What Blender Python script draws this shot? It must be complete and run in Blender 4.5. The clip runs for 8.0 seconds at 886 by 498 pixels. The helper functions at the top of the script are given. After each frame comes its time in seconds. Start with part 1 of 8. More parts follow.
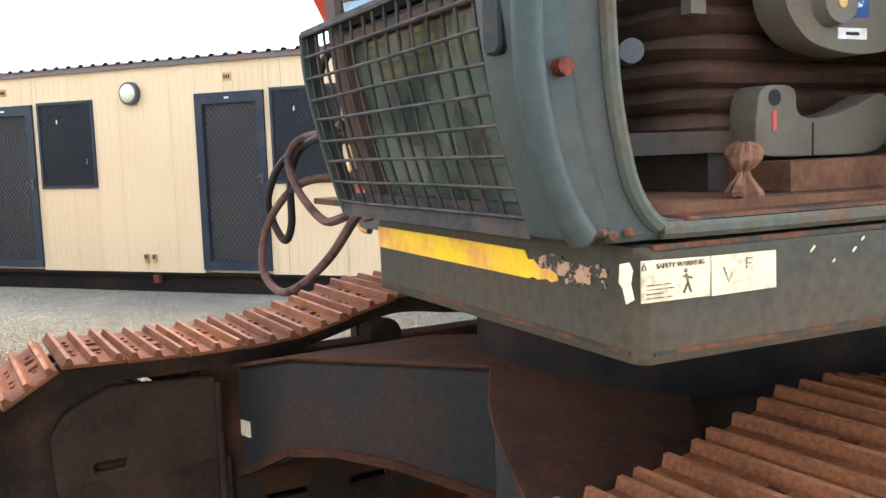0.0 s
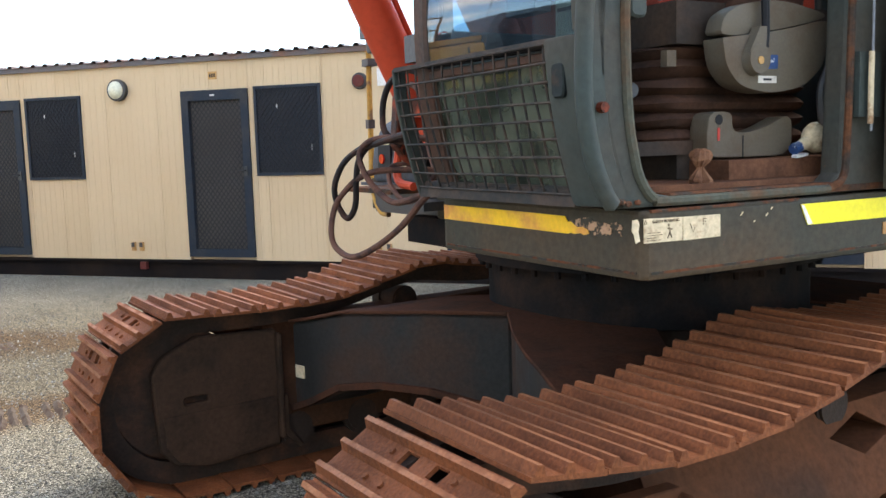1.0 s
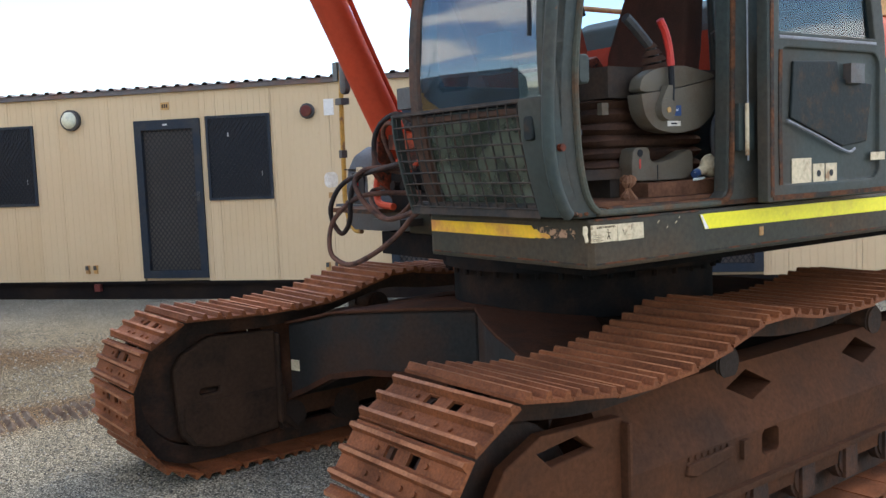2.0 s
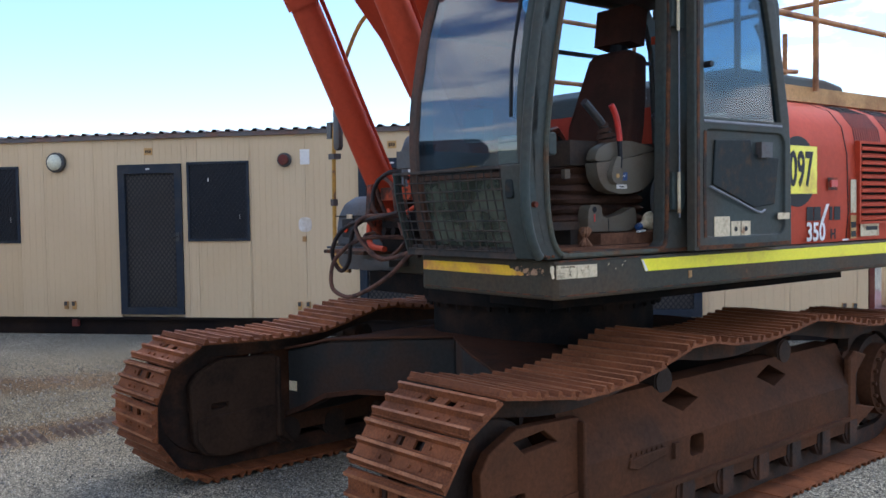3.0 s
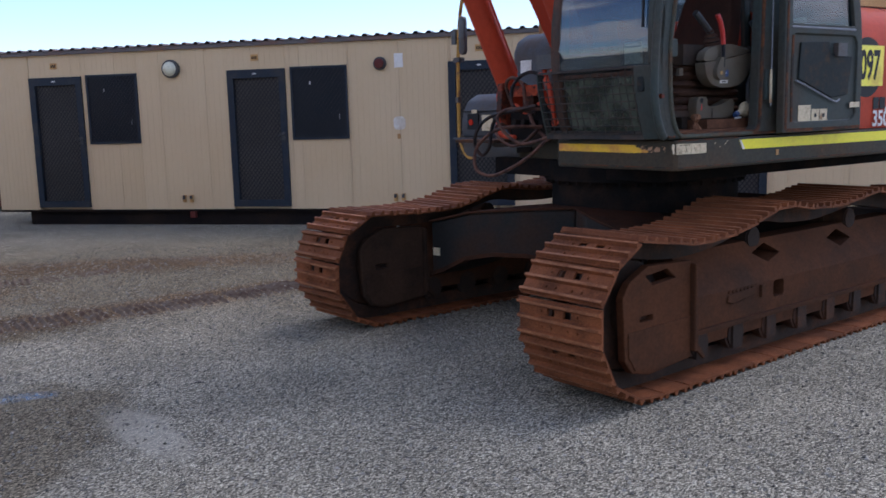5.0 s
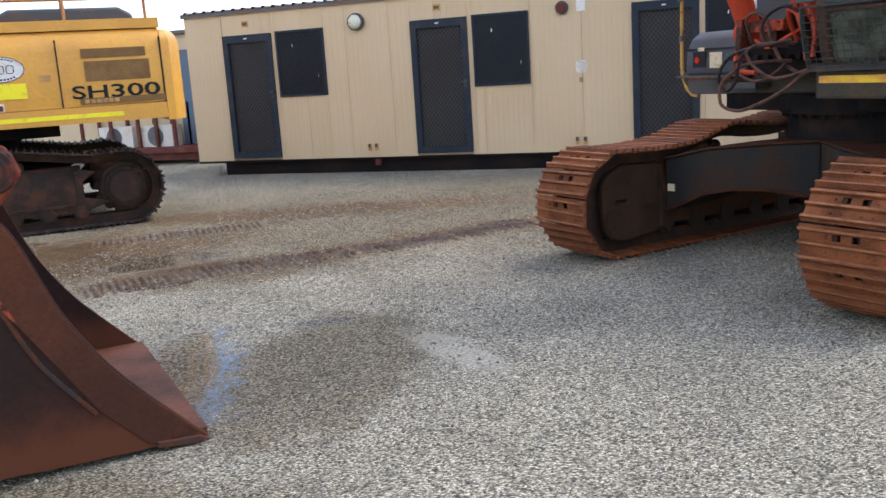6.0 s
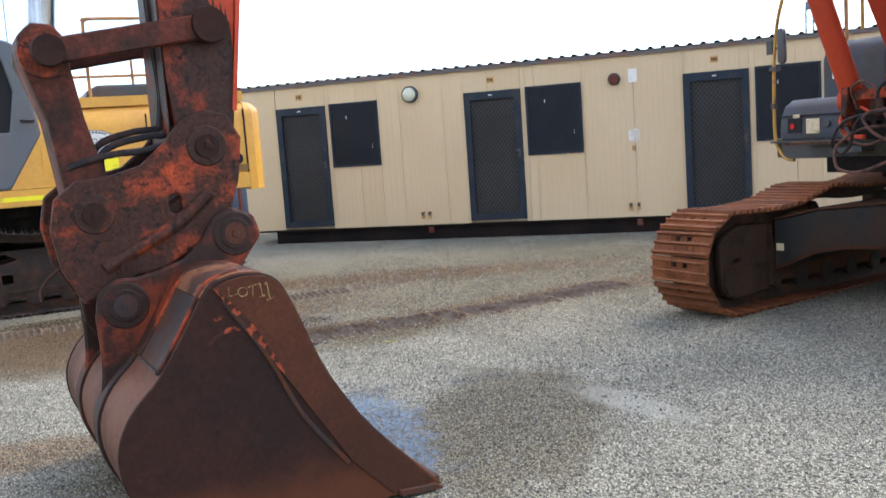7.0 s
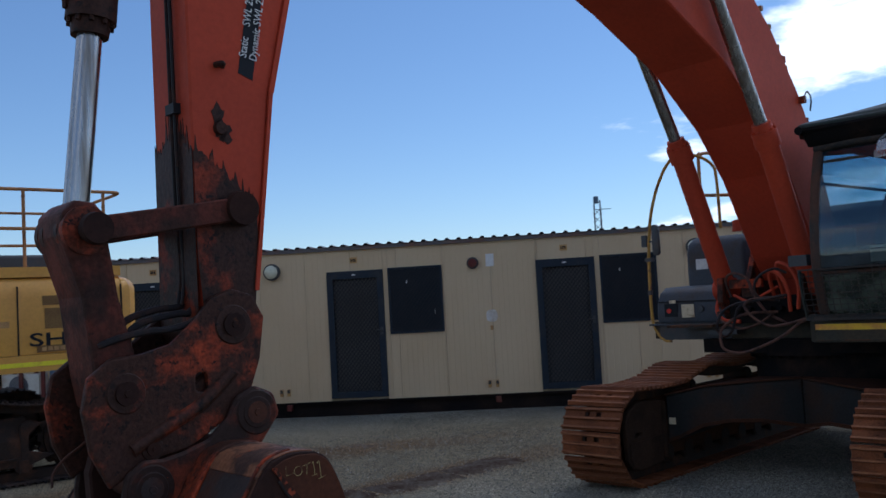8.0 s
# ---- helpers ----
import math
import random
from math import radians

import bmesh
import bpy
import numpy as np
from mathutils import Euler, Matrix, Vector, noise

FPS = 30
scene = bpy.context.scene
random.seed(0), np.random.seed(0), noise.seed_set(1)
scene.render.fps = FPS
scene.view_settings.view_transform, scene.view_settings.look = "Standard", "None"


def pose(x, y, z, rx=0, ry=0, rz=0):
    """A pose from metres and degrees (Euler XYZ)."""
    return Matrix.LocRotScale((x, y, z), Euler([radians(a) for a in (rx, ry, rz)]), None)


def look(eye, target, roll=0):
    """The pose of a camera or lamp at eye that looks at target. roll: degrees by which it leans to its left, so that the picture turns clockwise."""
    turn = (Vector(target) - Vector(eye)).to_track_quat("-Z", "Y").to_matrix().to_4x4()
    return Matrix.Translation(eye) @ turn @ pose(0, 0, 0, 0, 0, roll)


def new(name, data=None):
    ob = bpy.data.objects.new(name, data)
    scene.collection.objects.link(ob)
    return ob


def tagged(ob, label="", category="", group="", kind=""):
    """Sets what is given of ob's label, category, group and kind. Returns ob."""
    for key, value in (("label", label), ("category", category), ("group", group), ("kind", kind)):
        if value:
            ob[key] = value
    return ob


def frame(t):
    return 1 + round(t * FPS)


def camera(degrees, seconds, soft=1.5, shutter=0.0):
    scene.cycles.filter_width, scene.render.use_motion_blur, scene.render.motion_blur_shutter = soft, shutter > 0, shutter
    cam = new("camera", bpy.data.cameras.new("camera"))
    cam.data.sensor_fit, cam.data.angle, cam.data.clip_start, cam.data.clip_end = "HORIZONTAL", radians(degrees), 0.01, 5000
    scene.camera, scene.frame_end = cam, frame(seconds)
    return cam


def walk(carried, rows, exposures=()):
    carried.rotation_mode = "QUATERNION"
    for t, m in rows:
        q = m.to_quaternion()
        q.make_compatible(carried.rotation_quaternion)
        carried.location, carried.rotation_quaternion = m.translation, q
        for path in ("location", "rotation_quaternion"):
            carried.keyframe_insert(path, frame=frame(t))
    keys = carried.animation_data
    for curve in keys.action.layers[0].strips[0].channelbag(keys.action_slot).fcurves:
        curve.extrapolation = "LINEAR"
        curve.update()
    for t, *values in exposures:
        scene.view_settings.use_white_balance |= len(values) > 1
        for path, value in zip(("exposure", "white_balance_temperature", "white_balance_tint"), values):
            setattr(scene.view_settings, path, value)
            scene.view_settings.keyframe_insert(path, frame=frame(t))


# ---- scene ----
cam = camera(52.2, 8.0, soft=1.45, shutter=0.15)
PATH = [
    (0, (0.059, 0.019, 1.565), (-0.681, 1.865, 1.354), -2.0),
    (0.5, (0.069, -0.454, 1.579), (-0.602, 1.421, 1.399), -1.9),
    (1, (0.069, -0.928, 1.597), (-0.555, 0.958, 1.368), -1.7),
    (1.5, (0.067, -1.362, 1.623), (-0.455, 0.558, 1.42), -2.2),
    (3, (0.051, -2.651, 1.652), (-0.299, -0.684, 1.567), -0.9),
    (3.5, (0.036, -2.982, 1.698), (-0.201, -0.998, 1.772), -0.7),
    (4, (-0.06, -3.339, 1.703), (-0.251, -1.352, 1.818), -1.5),
    (4.5, (-0.122, -3.674, 1.665), (-0.426, -1.698, 1.611), -1.7),
    (5, (-0.298, -3.969, 1.607), (-0.742, -2.042, 1.312), -1.6),
    (6.5, (-1.602, -4.901, 1.605), (-2.343, -3.085, 1.214), -4.3),
    (7, (-2.084, -5.195, 1.643), (-2.746, -3.323, 1.402), -4.1),
    (7.5, (-2.585, -5.454, 1.699), (-3.038, -3.506, 1.693), -3.3),
    (8, (-3.071, -5.695, 1.734), (-3.276, -3.709, 1.854), -3.2),
]
EXPOSURES = [(0, 3.05, 6950, 10), (1, 2.42, 6950, 10), (1.7, 2.08, 6900, 10), (3.0, 1.5, 6050, 13), (3.5, 0.92, 5900, 20), (4.0, 0.18, 5850, 13), (4.5, -0.15, 5450, 17), (5.0, 1.10, 5950, 20), (6.4, 2.06, 6600, 11), (7.0, 2.13, 6500, 10), (7.5, 0.93, 5950, 12), (8.0, 0.12, 5550, 10)]
walk(cam, [(t, look(eye, target, roll)) for t, eye, target, roll in PATH], EXPOSURES)

# ---- sky and sun ----
SUN_AZ, SUN_EL = 46.0, 55.0      # degrees clockwise from +y, and up
world = bpy.data.worlds.new("sky")
scene.world = world
world.use_nodes = True
wn, wl = world.node_tree.nodes, world.node_tree.links
wn.clear()
sky = wn.new("ShaderNodeTexSky")
sky.sky_type, sky.sun_disc = "NISHITA", False
sky.sun_elevation, sky.sun_rotation = radians(SUN_EL), radians(SUN_AZ)
sky.air_density, sky.dust_density, sky.ozone_density = 1.0, 0.15, 4.0
w_co = wn.new("ShaderNodeTexCoord")
w_sep = wn.new("ShaderNodeSeparateXYZ")
wl.new(w_co.outputs["Generated"], w_sep.inputs[0])
w_h = wn.new("ShaderNodeMath"); w_h.operation = "MAXIMUM"; w_h.inputs[1].default_value = 0.0
wl.new(w_sep.outputs["Z"], w_h.inputs[0])
w_h2 = wn.new("ShaderNodeMath"); w_h2.operation = "ADD"; w_h2.inputs[1].default_value = 0.16
wl.new(w_h.outputs[0], w_h2.inputs[0])
w_div = wn.new("ShaderNodeVectorMath"); w_div.operation = "DIVIDE"
w_cmb = wn.new("ShaderNodeCombineXYZ")
for k in range(3):
    wl.new(w_h2.outputs[0], w_cmb.inputs[k])
wl.new(w_co.outputs["Generated"], w_div.inputs[0])
wl.new(w_cmb.outputs[0], w_div.inputs[1])
w_noise = wn.new("ShaderNodeTexNoise")
w_noise.inputs["Scale"].default_value, w_noise.inputs["Detail"].default_value = 1.7, 10.0
w_noise.inputs["Roughness"].default_value = 0.55
wl.new(w_div.outputs[0], w_noise.inputs["Vector"])
w_dot = wn.new("ShaderNodeVectorMath"); w_dot.operation = "DOT_PRODUCT"
w_dot.inputs[1].default_value = (-0.32, 0.93, 0.18)
wl.new(w_co.outputs["Generated"], w_dot.inputs[0])
w_side = wn.new("ShaderNodeMapRange")
w_side.inputs["From Min"].default_value, w_side.inputs["From Max"].default_value = 0.862, 0.958
w_side.inputs["To Min"].default_value, w_side.inputs["To Max"].default_value = 0.0, -0.26
wl.new(w_dot.outputs["Value"], w_side.inputs["Value"])
w_sum = wn.new("ShaderNodeMath"); w_sum.operation = "ADD"
wl.new(w_noise.outputs["Fac"], w_sum.inputs[0]); wl.new(w_side.outputs[0], w_sum.inputs[1])
w_ramp = wn.new("ShaderNodeMapRange")
w_ramp.interpolation_type = "SMOOTHSTEP"
w_ramp.inputs["From Min"].default_value, w_ramp.inputs["From Max"].default_value = 0.47, 0.60
wl.new(w_sum.outputs[0], w_ramp.inputs["Value"])
w_mix = wn.new("ShaderNodeMix"); w_mix.data_type = "RGBA"
# clouds are brighter towards the sun
w_sd = wn.new("ShaderNodeVectorMath"); w_sd.operation = "DOT_PRODUCT"
w_sd.inputs[1].default_value = (math.sin(radians(SUN_AZ)) * math.cos(radians(SUN_EL)), math.cos(radians(SUN_AZ)) * math.cos(radians(SUN_EL)), math.sin(radians(SUN_EL)))
wl.new(w_co.outputs["Generated"], w_sd.inputs[0])
w_gl = wn.new("ShaderNodeMapRange"); w_gl.interpolation_type = "SMOOTHSTEP"
w_gl.inputs["From Min"].default_value, w_gl.inputs["From Max"].default_value = 0.2, 1.0
w_gl.inputs["To Min"].default_value, w_gl.inputs["To Max"].default_value = 1.0, 2.6
wl.new(w_sd.outputs["Value"], w_gl.inputs["Value"])
w_cl = wn.new("ShaderNodeVectorMath"); w_cl.operation = "SCALE"
w_cl.inputs[0].default_value = (6.8, 6.8, 7.05)
wl.new(w_gl.outputs[0], w_cl.inputs["Scale"])
wl.new(w_cl.outputs[0], w_mix.inputs[7])
wl.new(w_ramp.outputs[0], w_mix.inputs[0]); wl.new(sky.outputs[0], w_mix.inputs[6])
w_bg = wn.new("ShaderNodeBackground"); w_bg.inputs["Strength"].default_value = 0.10
wl.new(w_mix.outputs[2], w_bg.inputs["Color"])
w_out = wn.new("ShaderNodeOutputWorld"); wl.new(w_bg.outputs[0], w_out.inputs[0])

sun_data = bpy.data.lights.new("sun", "SUN")
sun_data.energy, sun_data.angle, sun_data.color = 0.8, radians(28), (1.0, 0.95, 0.88)
sun = new("sun", sun_data)
sun_dir = Vector((math.sin(radians(SUN_AZ)) * math.cos(radians(SUN_EL)), math.cos(radians(SUN_AZ)) * math.cos(radians(SUN_EL)), math.sin(radians(SUN_EL))))
sun.matrix_world = look(sun_dir * 60, (0, 0, 0))

# ---- materials ----
def node(nt, kind, **values):
    n = nt.nodes.new(kind)
    for key, value in values.items():
        n.inputs[key.replace("_", " ")].default_value = value
    return n


def surface(name, color, second=None, amount=0.5, scale=3.0, edge=0.12, rough=0.6, rough2=None, metal=0.0,
            grain=60.0, bump=0.15, vary=0.12, speck=None, speck_amount=0.0, speck_scale=25.0, stretch=(1, 1, 1), random_hue=0.0):
    """A base colour with stains of a second one, fine grain, specks, and bump."""
    m = bpy.data.materials.new(name)
    m.use_nodes = True
    nt = m.node_tree
    L = nt.links.new
    b = nt.nodes["Principled BSDF"]
    co = nt.nodes.new("ShaderNodeTexCoord")
    mp = nt.nodes.new("ShaderNodeMapping")
    mp.inputs["Scale"].default_value = stretch
    L(co.outputs["Object"], mp.inputs[0])
    info = nt.nodes.new("ShaderNodeObjectInfo")
    fine = node(nt, "ShaderNodeTexNoise", Scale=grain, Detail=4.0, Roughness=0.65)
    L(mp.outputs[0], fine.inputs["Vector"])
    big = nt.nodes.new("ShaderNodeTexNoise")
    big.noise_dimensions = "4D"
    big.inputs["Scale"].default_value, big.inputs["Detail"].default_value, big.inputs["Roughness"].default_value = scale, 8.0, 0.62
    L(mp.outputs[0], big.inputs["Vector"])
    wm = nt.nodes.new("ShaderNodeMath"); wm.operation = "MULTIPLY"; wm.inputs[1].default_value = 7.0
    L(info.outputs["Random"], wm.inputs[0]); L(wm.outputs[0], big.inputs["W"])
    # brightness variation of the base
    br = nt.nodes.new("ShaderNodeMapRange")
    br.inputs["To Min"].default_value, br.inputs["To Max"].default_value = 1 - vary * 2, 1 + vary * 2
    br.inputs["From Min"].default_value, br.inputs["From Max"].default_value = 0.25, 0.75
    L(fine.outputs["Fac"], br.inputs["Value"])
    mul = nt.nodes.new("ShaderNodeVectorMath"); mul.operation = "SCALE"
    mul.inputs[0].default_value = color[:3]
    L(br.outputs[0], mul.inputs["Scale"])
    out = mul.outputs[0]
    if random_hue:
        hv = nt.nodes.new("ShaderNodeMapRange")
        hv.inputs["To Min"].default_value, hv.inputs["To Max"].default_value = 1 - random_hue, 1 + random_hue
        L(info.outputs["Random"], hv.inputs["Value"])
        hm = nt.nodes.new("ShaderNodeVectorMath"); hm.operation = "SCALE"
        L(out, hm.inputs[0]); L(hv.outputs[0], hm.inputs["Scale"])
        out = hm.outputs[0]
    fac = None
    if second is not None:
        fac = nt.nodes.new("ShaderNodeMapRange")
        fac.interpolation_type = "SMOOTHSTEP"
        c = 0.72 - 0.44 * amount
        fac.inputs["From Min"].default_value, fac.inputs["From Max"].default_value = c - edge / 2, c + edge / 2
        L(big.outputs["Fac"], fac.inputs["Value"])
        mul2 = nt.nodes.new("ShaderNodeVectorMath"); mul2.operation = "SCALE"
        mul2.inputs[0].default_value = second[:3]
        L(br.outputs[0], mul2.inputs["Scale"])
        mx = nt.nodes.new("ShaderNodeMix"); mx.data_type = "RGBA"
        L(fac.outputs[0], mx.inputs[0]); L(out, mx.inputs[6]); L(mul2.outputs[0], mx.inputs[7])
        out = mx.outputs[2]
    if speck is not None:
        sn = node(nt, "ShaderNodeTexNoise", Scale=speck_scale, Detail=6.0, Roughness=0.7)
        L(mp.outputs[0], sn.inputs["Vector"])
        sf = nt.nodes.new("ShaderNodeMapRange")
        c = 0.74 - 0.4 * speck_amount
        sf.inputs["From Min"].default_value, sf.inputs["From Max"].default_value = c - 0.03, c + 0.03
        L(sn.outputs["Fac"], sf.inputs["Value"])
        mx2 = nt.nodes.new("ShaderNodeMix"); mx2.data_type = "RGBA"
        mx2.inputs[7].default_value = (*speck[:3], 1)
        L(sf.outputs[0], mx2.inputs[0]); L(out, mx2.inputs[6])
        out = mx2.outputs[2]
    L(out, b.inputs["Base Color"])
    b.inputs["Metallic"].default_value = metal
    # dust and rust scatter light rather than shine
    b.inputs["Specular IOR Level"].default_value = 0.5 if rough < 0.5 else (0.14 if rough < 0.75 else 0.06)
    if fac is not None and rough2 is not None:
        rr = nt.nodes.new("ShaderNodeMapRange")
        rr.inputs["To Min"].default_value, rr.inputs["To Max"].default_value = rough, rough2
        L(fac.outputs[0], rr.inputs["Value"]); L(rr.outputs[0], b.inputs["Roughness"])
    else:
        b.inputs["Roughness"].default_value = rough
    if bump:
        bp = nt.nodes.new("ShaderNodeBump")
        bp.inputs["Strength"].default_value, bp.inputs["Distance"].default_value = bump, 0.01
        L(fine.outputs["Fac"], bp.inputs["Height"]); L(bp.outputs[0], b.inputs["Normal"])
    return m


def glass(name, tint, rough=0.02, alpha=0.1, dust=(0.30, 0.24, 0.18), gloss=0.10, edge=0.22):
    """Thin tinted pane: clear film with a mirror-like gloss and a diffuse layer for dust and painted haze."""
    m = bpy.data.materials.new(name)
    m.use_nodes = True
    nt = m.node_tree
    nt.nodes.clear()
    L = nt.links.new
    tr = nt.nodes.new("ShaderNodeBsdfTransparent"); tr.inputs[0].default_value = (*tint, 1)
    gl = nt.nodes.new("ShaderNodeBsdfGlossy"); gl.inputs["Roughness"].default_value = rough
    df = nt.nodes.new("ShaderNodeBsdfDiffuse"); df.inputs[0].default_value = (*dust, 1)
    lw = nt.nodes.new("ShaderNodeLayerWeight"); lw.inputs[0].default_value = 0.35
    fr = nt.nodes.new("ShaderNodeMapRange")
    fr.inputs["To Min"].default_value, fr.inputs["To Max"].default_value = gloss, edge
    L(lw.outputs["Facing"], fr.inputs["Value"])
    ns = nt.nodes.new("ShaderNodeTexNoise"); ns.inputs["Scale"].default_value = 5.0; ns.inputs["Detail"].default_value = 6
    co = nt.nodes.new("ShaderNodeTexCoord"); L(co.outputs["Object"], ns.inputs["Vector"])
    du = nt.nodes.new("ShaderNodeMapRange")
    du.inputs["From Min"].default_value, du.inputs["From Max"].default_value = 0.35, 0.75
    du.inputs["To Min"].default_value, du.inputs["To Max"].default_value = 0.0, alpha
    L(ns.outputs["Fac"], du.inputs["Value"])
    m1 = nt.nodes.new("ShaderNodeMixShader"); L(du.outputs[0], m1.inputs[0]); L(tr.outputs[0], m1.inputs[1]); L(df.outputs[0], m1.inputs[2])
    m2 = nt.nodes.new("ShaderNodeMixShader"); L(fr.outputs[0], m2.inputs[0]); L(m1.outputs[0], m2.inputs[1]); L(gl.outputs[0], m2.inputs[2])
    o = nt.nodes.new("ShaderNodeOutputMaterial"); L(m2.outputs[0], o.inputs[0])
    return m


RUST = (0.17, 0.062, 0.030)
DUST = (0.27, 0.115, 0.058)
M = {}
M["shoe"] = surface("rusty track steel", (0.190, 0.062, 0.023), (0.105, 0.037, 0.016), 0.42, 5.0, 0.35, 0.62, 0.8, 0.0, 90, 0.35, 0.20, (0.31, 0.14, 0.062), 0.10, 40, random_hue=0.25)
M["shoe_tip"] = surface("worn rusty grouser tips", (0.27, 0.110, 0.050), (0.17, 0.060, 0.026), 0.40, 9.0, 0.3, 0.5, 0.7, 0.0, 90, 0.25, 0.15, random_hue=0.2)
# darker than the track frame: undercarriage shade is put into this colour
M["guard_inner"] = surface("inner guard steel darkened for undercarriage shade", (0.052, 0.029, 0.018), (0.026, 0.017, 0.012), 0.42, 3.0, 0.3, 0.8, 0.85, 0.0, 45, 0.2)
M["chain"] = surface("dark oily chain steel", (0.030, 0.020, 0.015), (0.080, 0.036, 0.020), 0.36, 6.0, 0.25, 0.7, 0.85, 0.0, 60, 0.3)
M["trackframe"] = surface("rust-dusted dark undercarriage paint", (0.094, 0.037, 0.0175), (0.040, 0.022, 0.014), 0.42, 2.0, 0.4, 0.85, 0.75, 0.0, 45, 0.25, 0.12, (0.16, 0.066, 0.028), 0.06, 9)
M["carbody"] = surface("dark blue-grey carbody paint with red dust", (0.021, 0.0205, 0.019), (0.044, 0.026, 0.018), 0.42, 2.6, 0.25, 0.6, 0.9, 0.0, 50, 0.2, 0.12, (0.12, 0.05, 0.025), 0.06, 14)
M["carbody_top"] = surface("red dust caked steel", (0.062, 0.026, 0.015), (0.025, 0.016, 0.012), 0.35, 4.0, 0.3, 0.95, 0.9, 0.0, 60, 0.35)
M["dark"] = surface("black greasy steel", (0.010, 0.0095, 0.0095), (0.030, 0.018, 0.013), 0.3, 5.0, 0.3, 0.8, 0.9, 0.0, 60, 0.2)
M["cab"] = surface("dark teal-grey cab paint", (0.042, 0.054, 0.049), (0.072, 0.056, 0.041), 0.36, 1.6, 0.35, 0.5, 0.7, 0.0, 40, 0.06, 0.10, (0.15, 0.068, 0.038), 0.12, 11)
M["deck"] = surface("dark olive-grey skirt paint", (0.042, 0.0405, 0.030), (0.080, 0.052, 0.030), 0.40, 1.8, 0.3, 0.5, 0.7, 0.0, 50, 0.1, 0.12, (0.17, 0.068, 0.034), 0.10, 12)
M["orange"] = surface("faded orange machine paint", (0.50, 0.062, 0.024), (0.39, 0.055, 0.026), 0.45, 1.3, 0.4, 0.52, 0.64, 0.0, 30, 0.04, 0.06, (0.16, 0.05, 0.03), 0.05, 16)
M["orange_worn"] = surface("greasy rust-brown steel with orange paint remains", (0.046, 0.019, 0.012), (0.34, 0.052, 0.018), 0.34, 3.0, 0.14, 0.55, 0.6, 0.0, 45, 0.4, 0.28, (0.016, 0.010, 0.008), 0.38, 20)


def rubbed_side(name, base, color):
    """A copy of a steel with a ragged reddish band worn along the foot of the plate."""
    m = base.copy()
    m.name = name
    nt = m.node_tree
    L = nt.links.new
    b = nt.nodes["Principled BSDF"]
    old = b.inputs["Base Color"].links[0].from_socket
    co = nt.nodes.new("ShaderNodeTexCoord")
    xyz = nt.nodes.new("ShaderNodeSeparateXYZ"); L(co.outputs["Object"], xyz.inputs[0])
    wob = node(nt, "ShaderNodeTexNoise", Scale=3.2, Detail=9.0, Roughness=0.7); L(co.outputs["Object"], wob.inputs["Vector"])
    edge = nt.nodes.new("ShaderNodeMath"); edge.operation = "MULTIPLY_ADD"; edge.inputs[1].default_value = -0.34
    L(wob.outputs["Fac"], edge.inputs[0]); L(xyz.outputs["Z"], edge.inputs[2])
    f = nt.nodes.new("ShaderNodeMapRange"); f.interpolation_type = "SMOOTHSTEP"
    f.inputs["From Min"].default_value, f.inputs["From Max"].default_value = -0.05, 0.15
    f.inputs["To Min"].default_value, f.inputs["To Max"].default_value = 0.85, 0.0
    L(edge.outputs[0], f.inputs["Value"])
    x = nt.nodes.new("ShaderNodeMix"); x.data_type = "RGBA"; x.inputs[7].default_value = (*color, 1)
    L(f.outputs[0], x.inputs[0]); L(old, x.inputs[6]); L(x.outputs[2], b.inputs["Base Color"])
    return m


M["bucket"] = surface("dark rust-brown bucket steel", (0.040, 0.0145, 0.0085), (0.020, 0.011, 0.009), 0.50, 1.3, 0.4, 0.74, 0.8, 0.0, 40, 0.14, 0.12, (0.085, 0.028, 0.012), 0.05, 5)
# paler than the side steel: sky light on the shell is in this colour
M["bucket_shell"] = surface("brown weathered bucket shell, paled for sky light", (0.145, 0.056, 0.031), (0.060, 0.029, 0.019), 0.42, 2.4, 0.4, 0.62, 0.72, 0.0, 40, 0.14, 0.12, (0.16, 0.055, 0.024), 0.06, 6)
M["bucket_tan"] = surface("scraped tan-orange shoulder steel", (0.21, 0.085, 0.042), (0.055, 0.030, 0.022), 0.44, 6.5, 0.16, 0.5, 0.7, 0.0, 50, 0.2, 0.2, (0.30, 0.06, 0.02), 0.12, 9)
M["bucket_rust"] = surface("red-brown rubbed bucket steel", (0.088, 0.028, 0.0125), (0.040, 0.0155, 0.010), 0.40, 1.6, 0.45, 0.7, 0.78, 0.0, 40, 0.14, 0.12)
M["ear_rust"] = surface("scuffed dark orange casting", (0.030, 0.016, 0.012), (0.19, 0.038, 0.017), 0.37, 3.2, 0.16, 0.6, 0.55, 0.0, 45, 0.25, 0.15, (0.34, 0.06, 0.02), 0.05, 11)
M["bucket_side"] = rubbed_side("dark bucket side with a rubbed reddish foot", M["bucket"], (0.098, 0.031, 0.0135))
M["bucket_grey"] = surface("scraped grey bucket steel", (0.042, 0.032, 0.029), (0.075, 0.028, 0.016), 0.5, 4.0, 0.2, 0.5, 0.7, 0.0, 50, 0.2)
M["arm_link"] = surface("dulled orange link paint", (0.150, 0.030, 0.016), (0.034, 0.017, 0.012), 0.54, 3.0, 0.3, 0.5, 0.7, 0.0, 45, 0.3, 0.2, (0.02, 0.013, 0.010), 0.22, 18)
M["arm_grease"] = surface("brown grease over chipped orange paint", (0.042, 0.019, 0.013), (0.23, 0.038, 0.016), 0.28, 4.0, 0.14, 0.5, 0.6, 0.0, 45, 0.35, 0.25, (0.018, 0.011, 0.009), 0.34, 16)
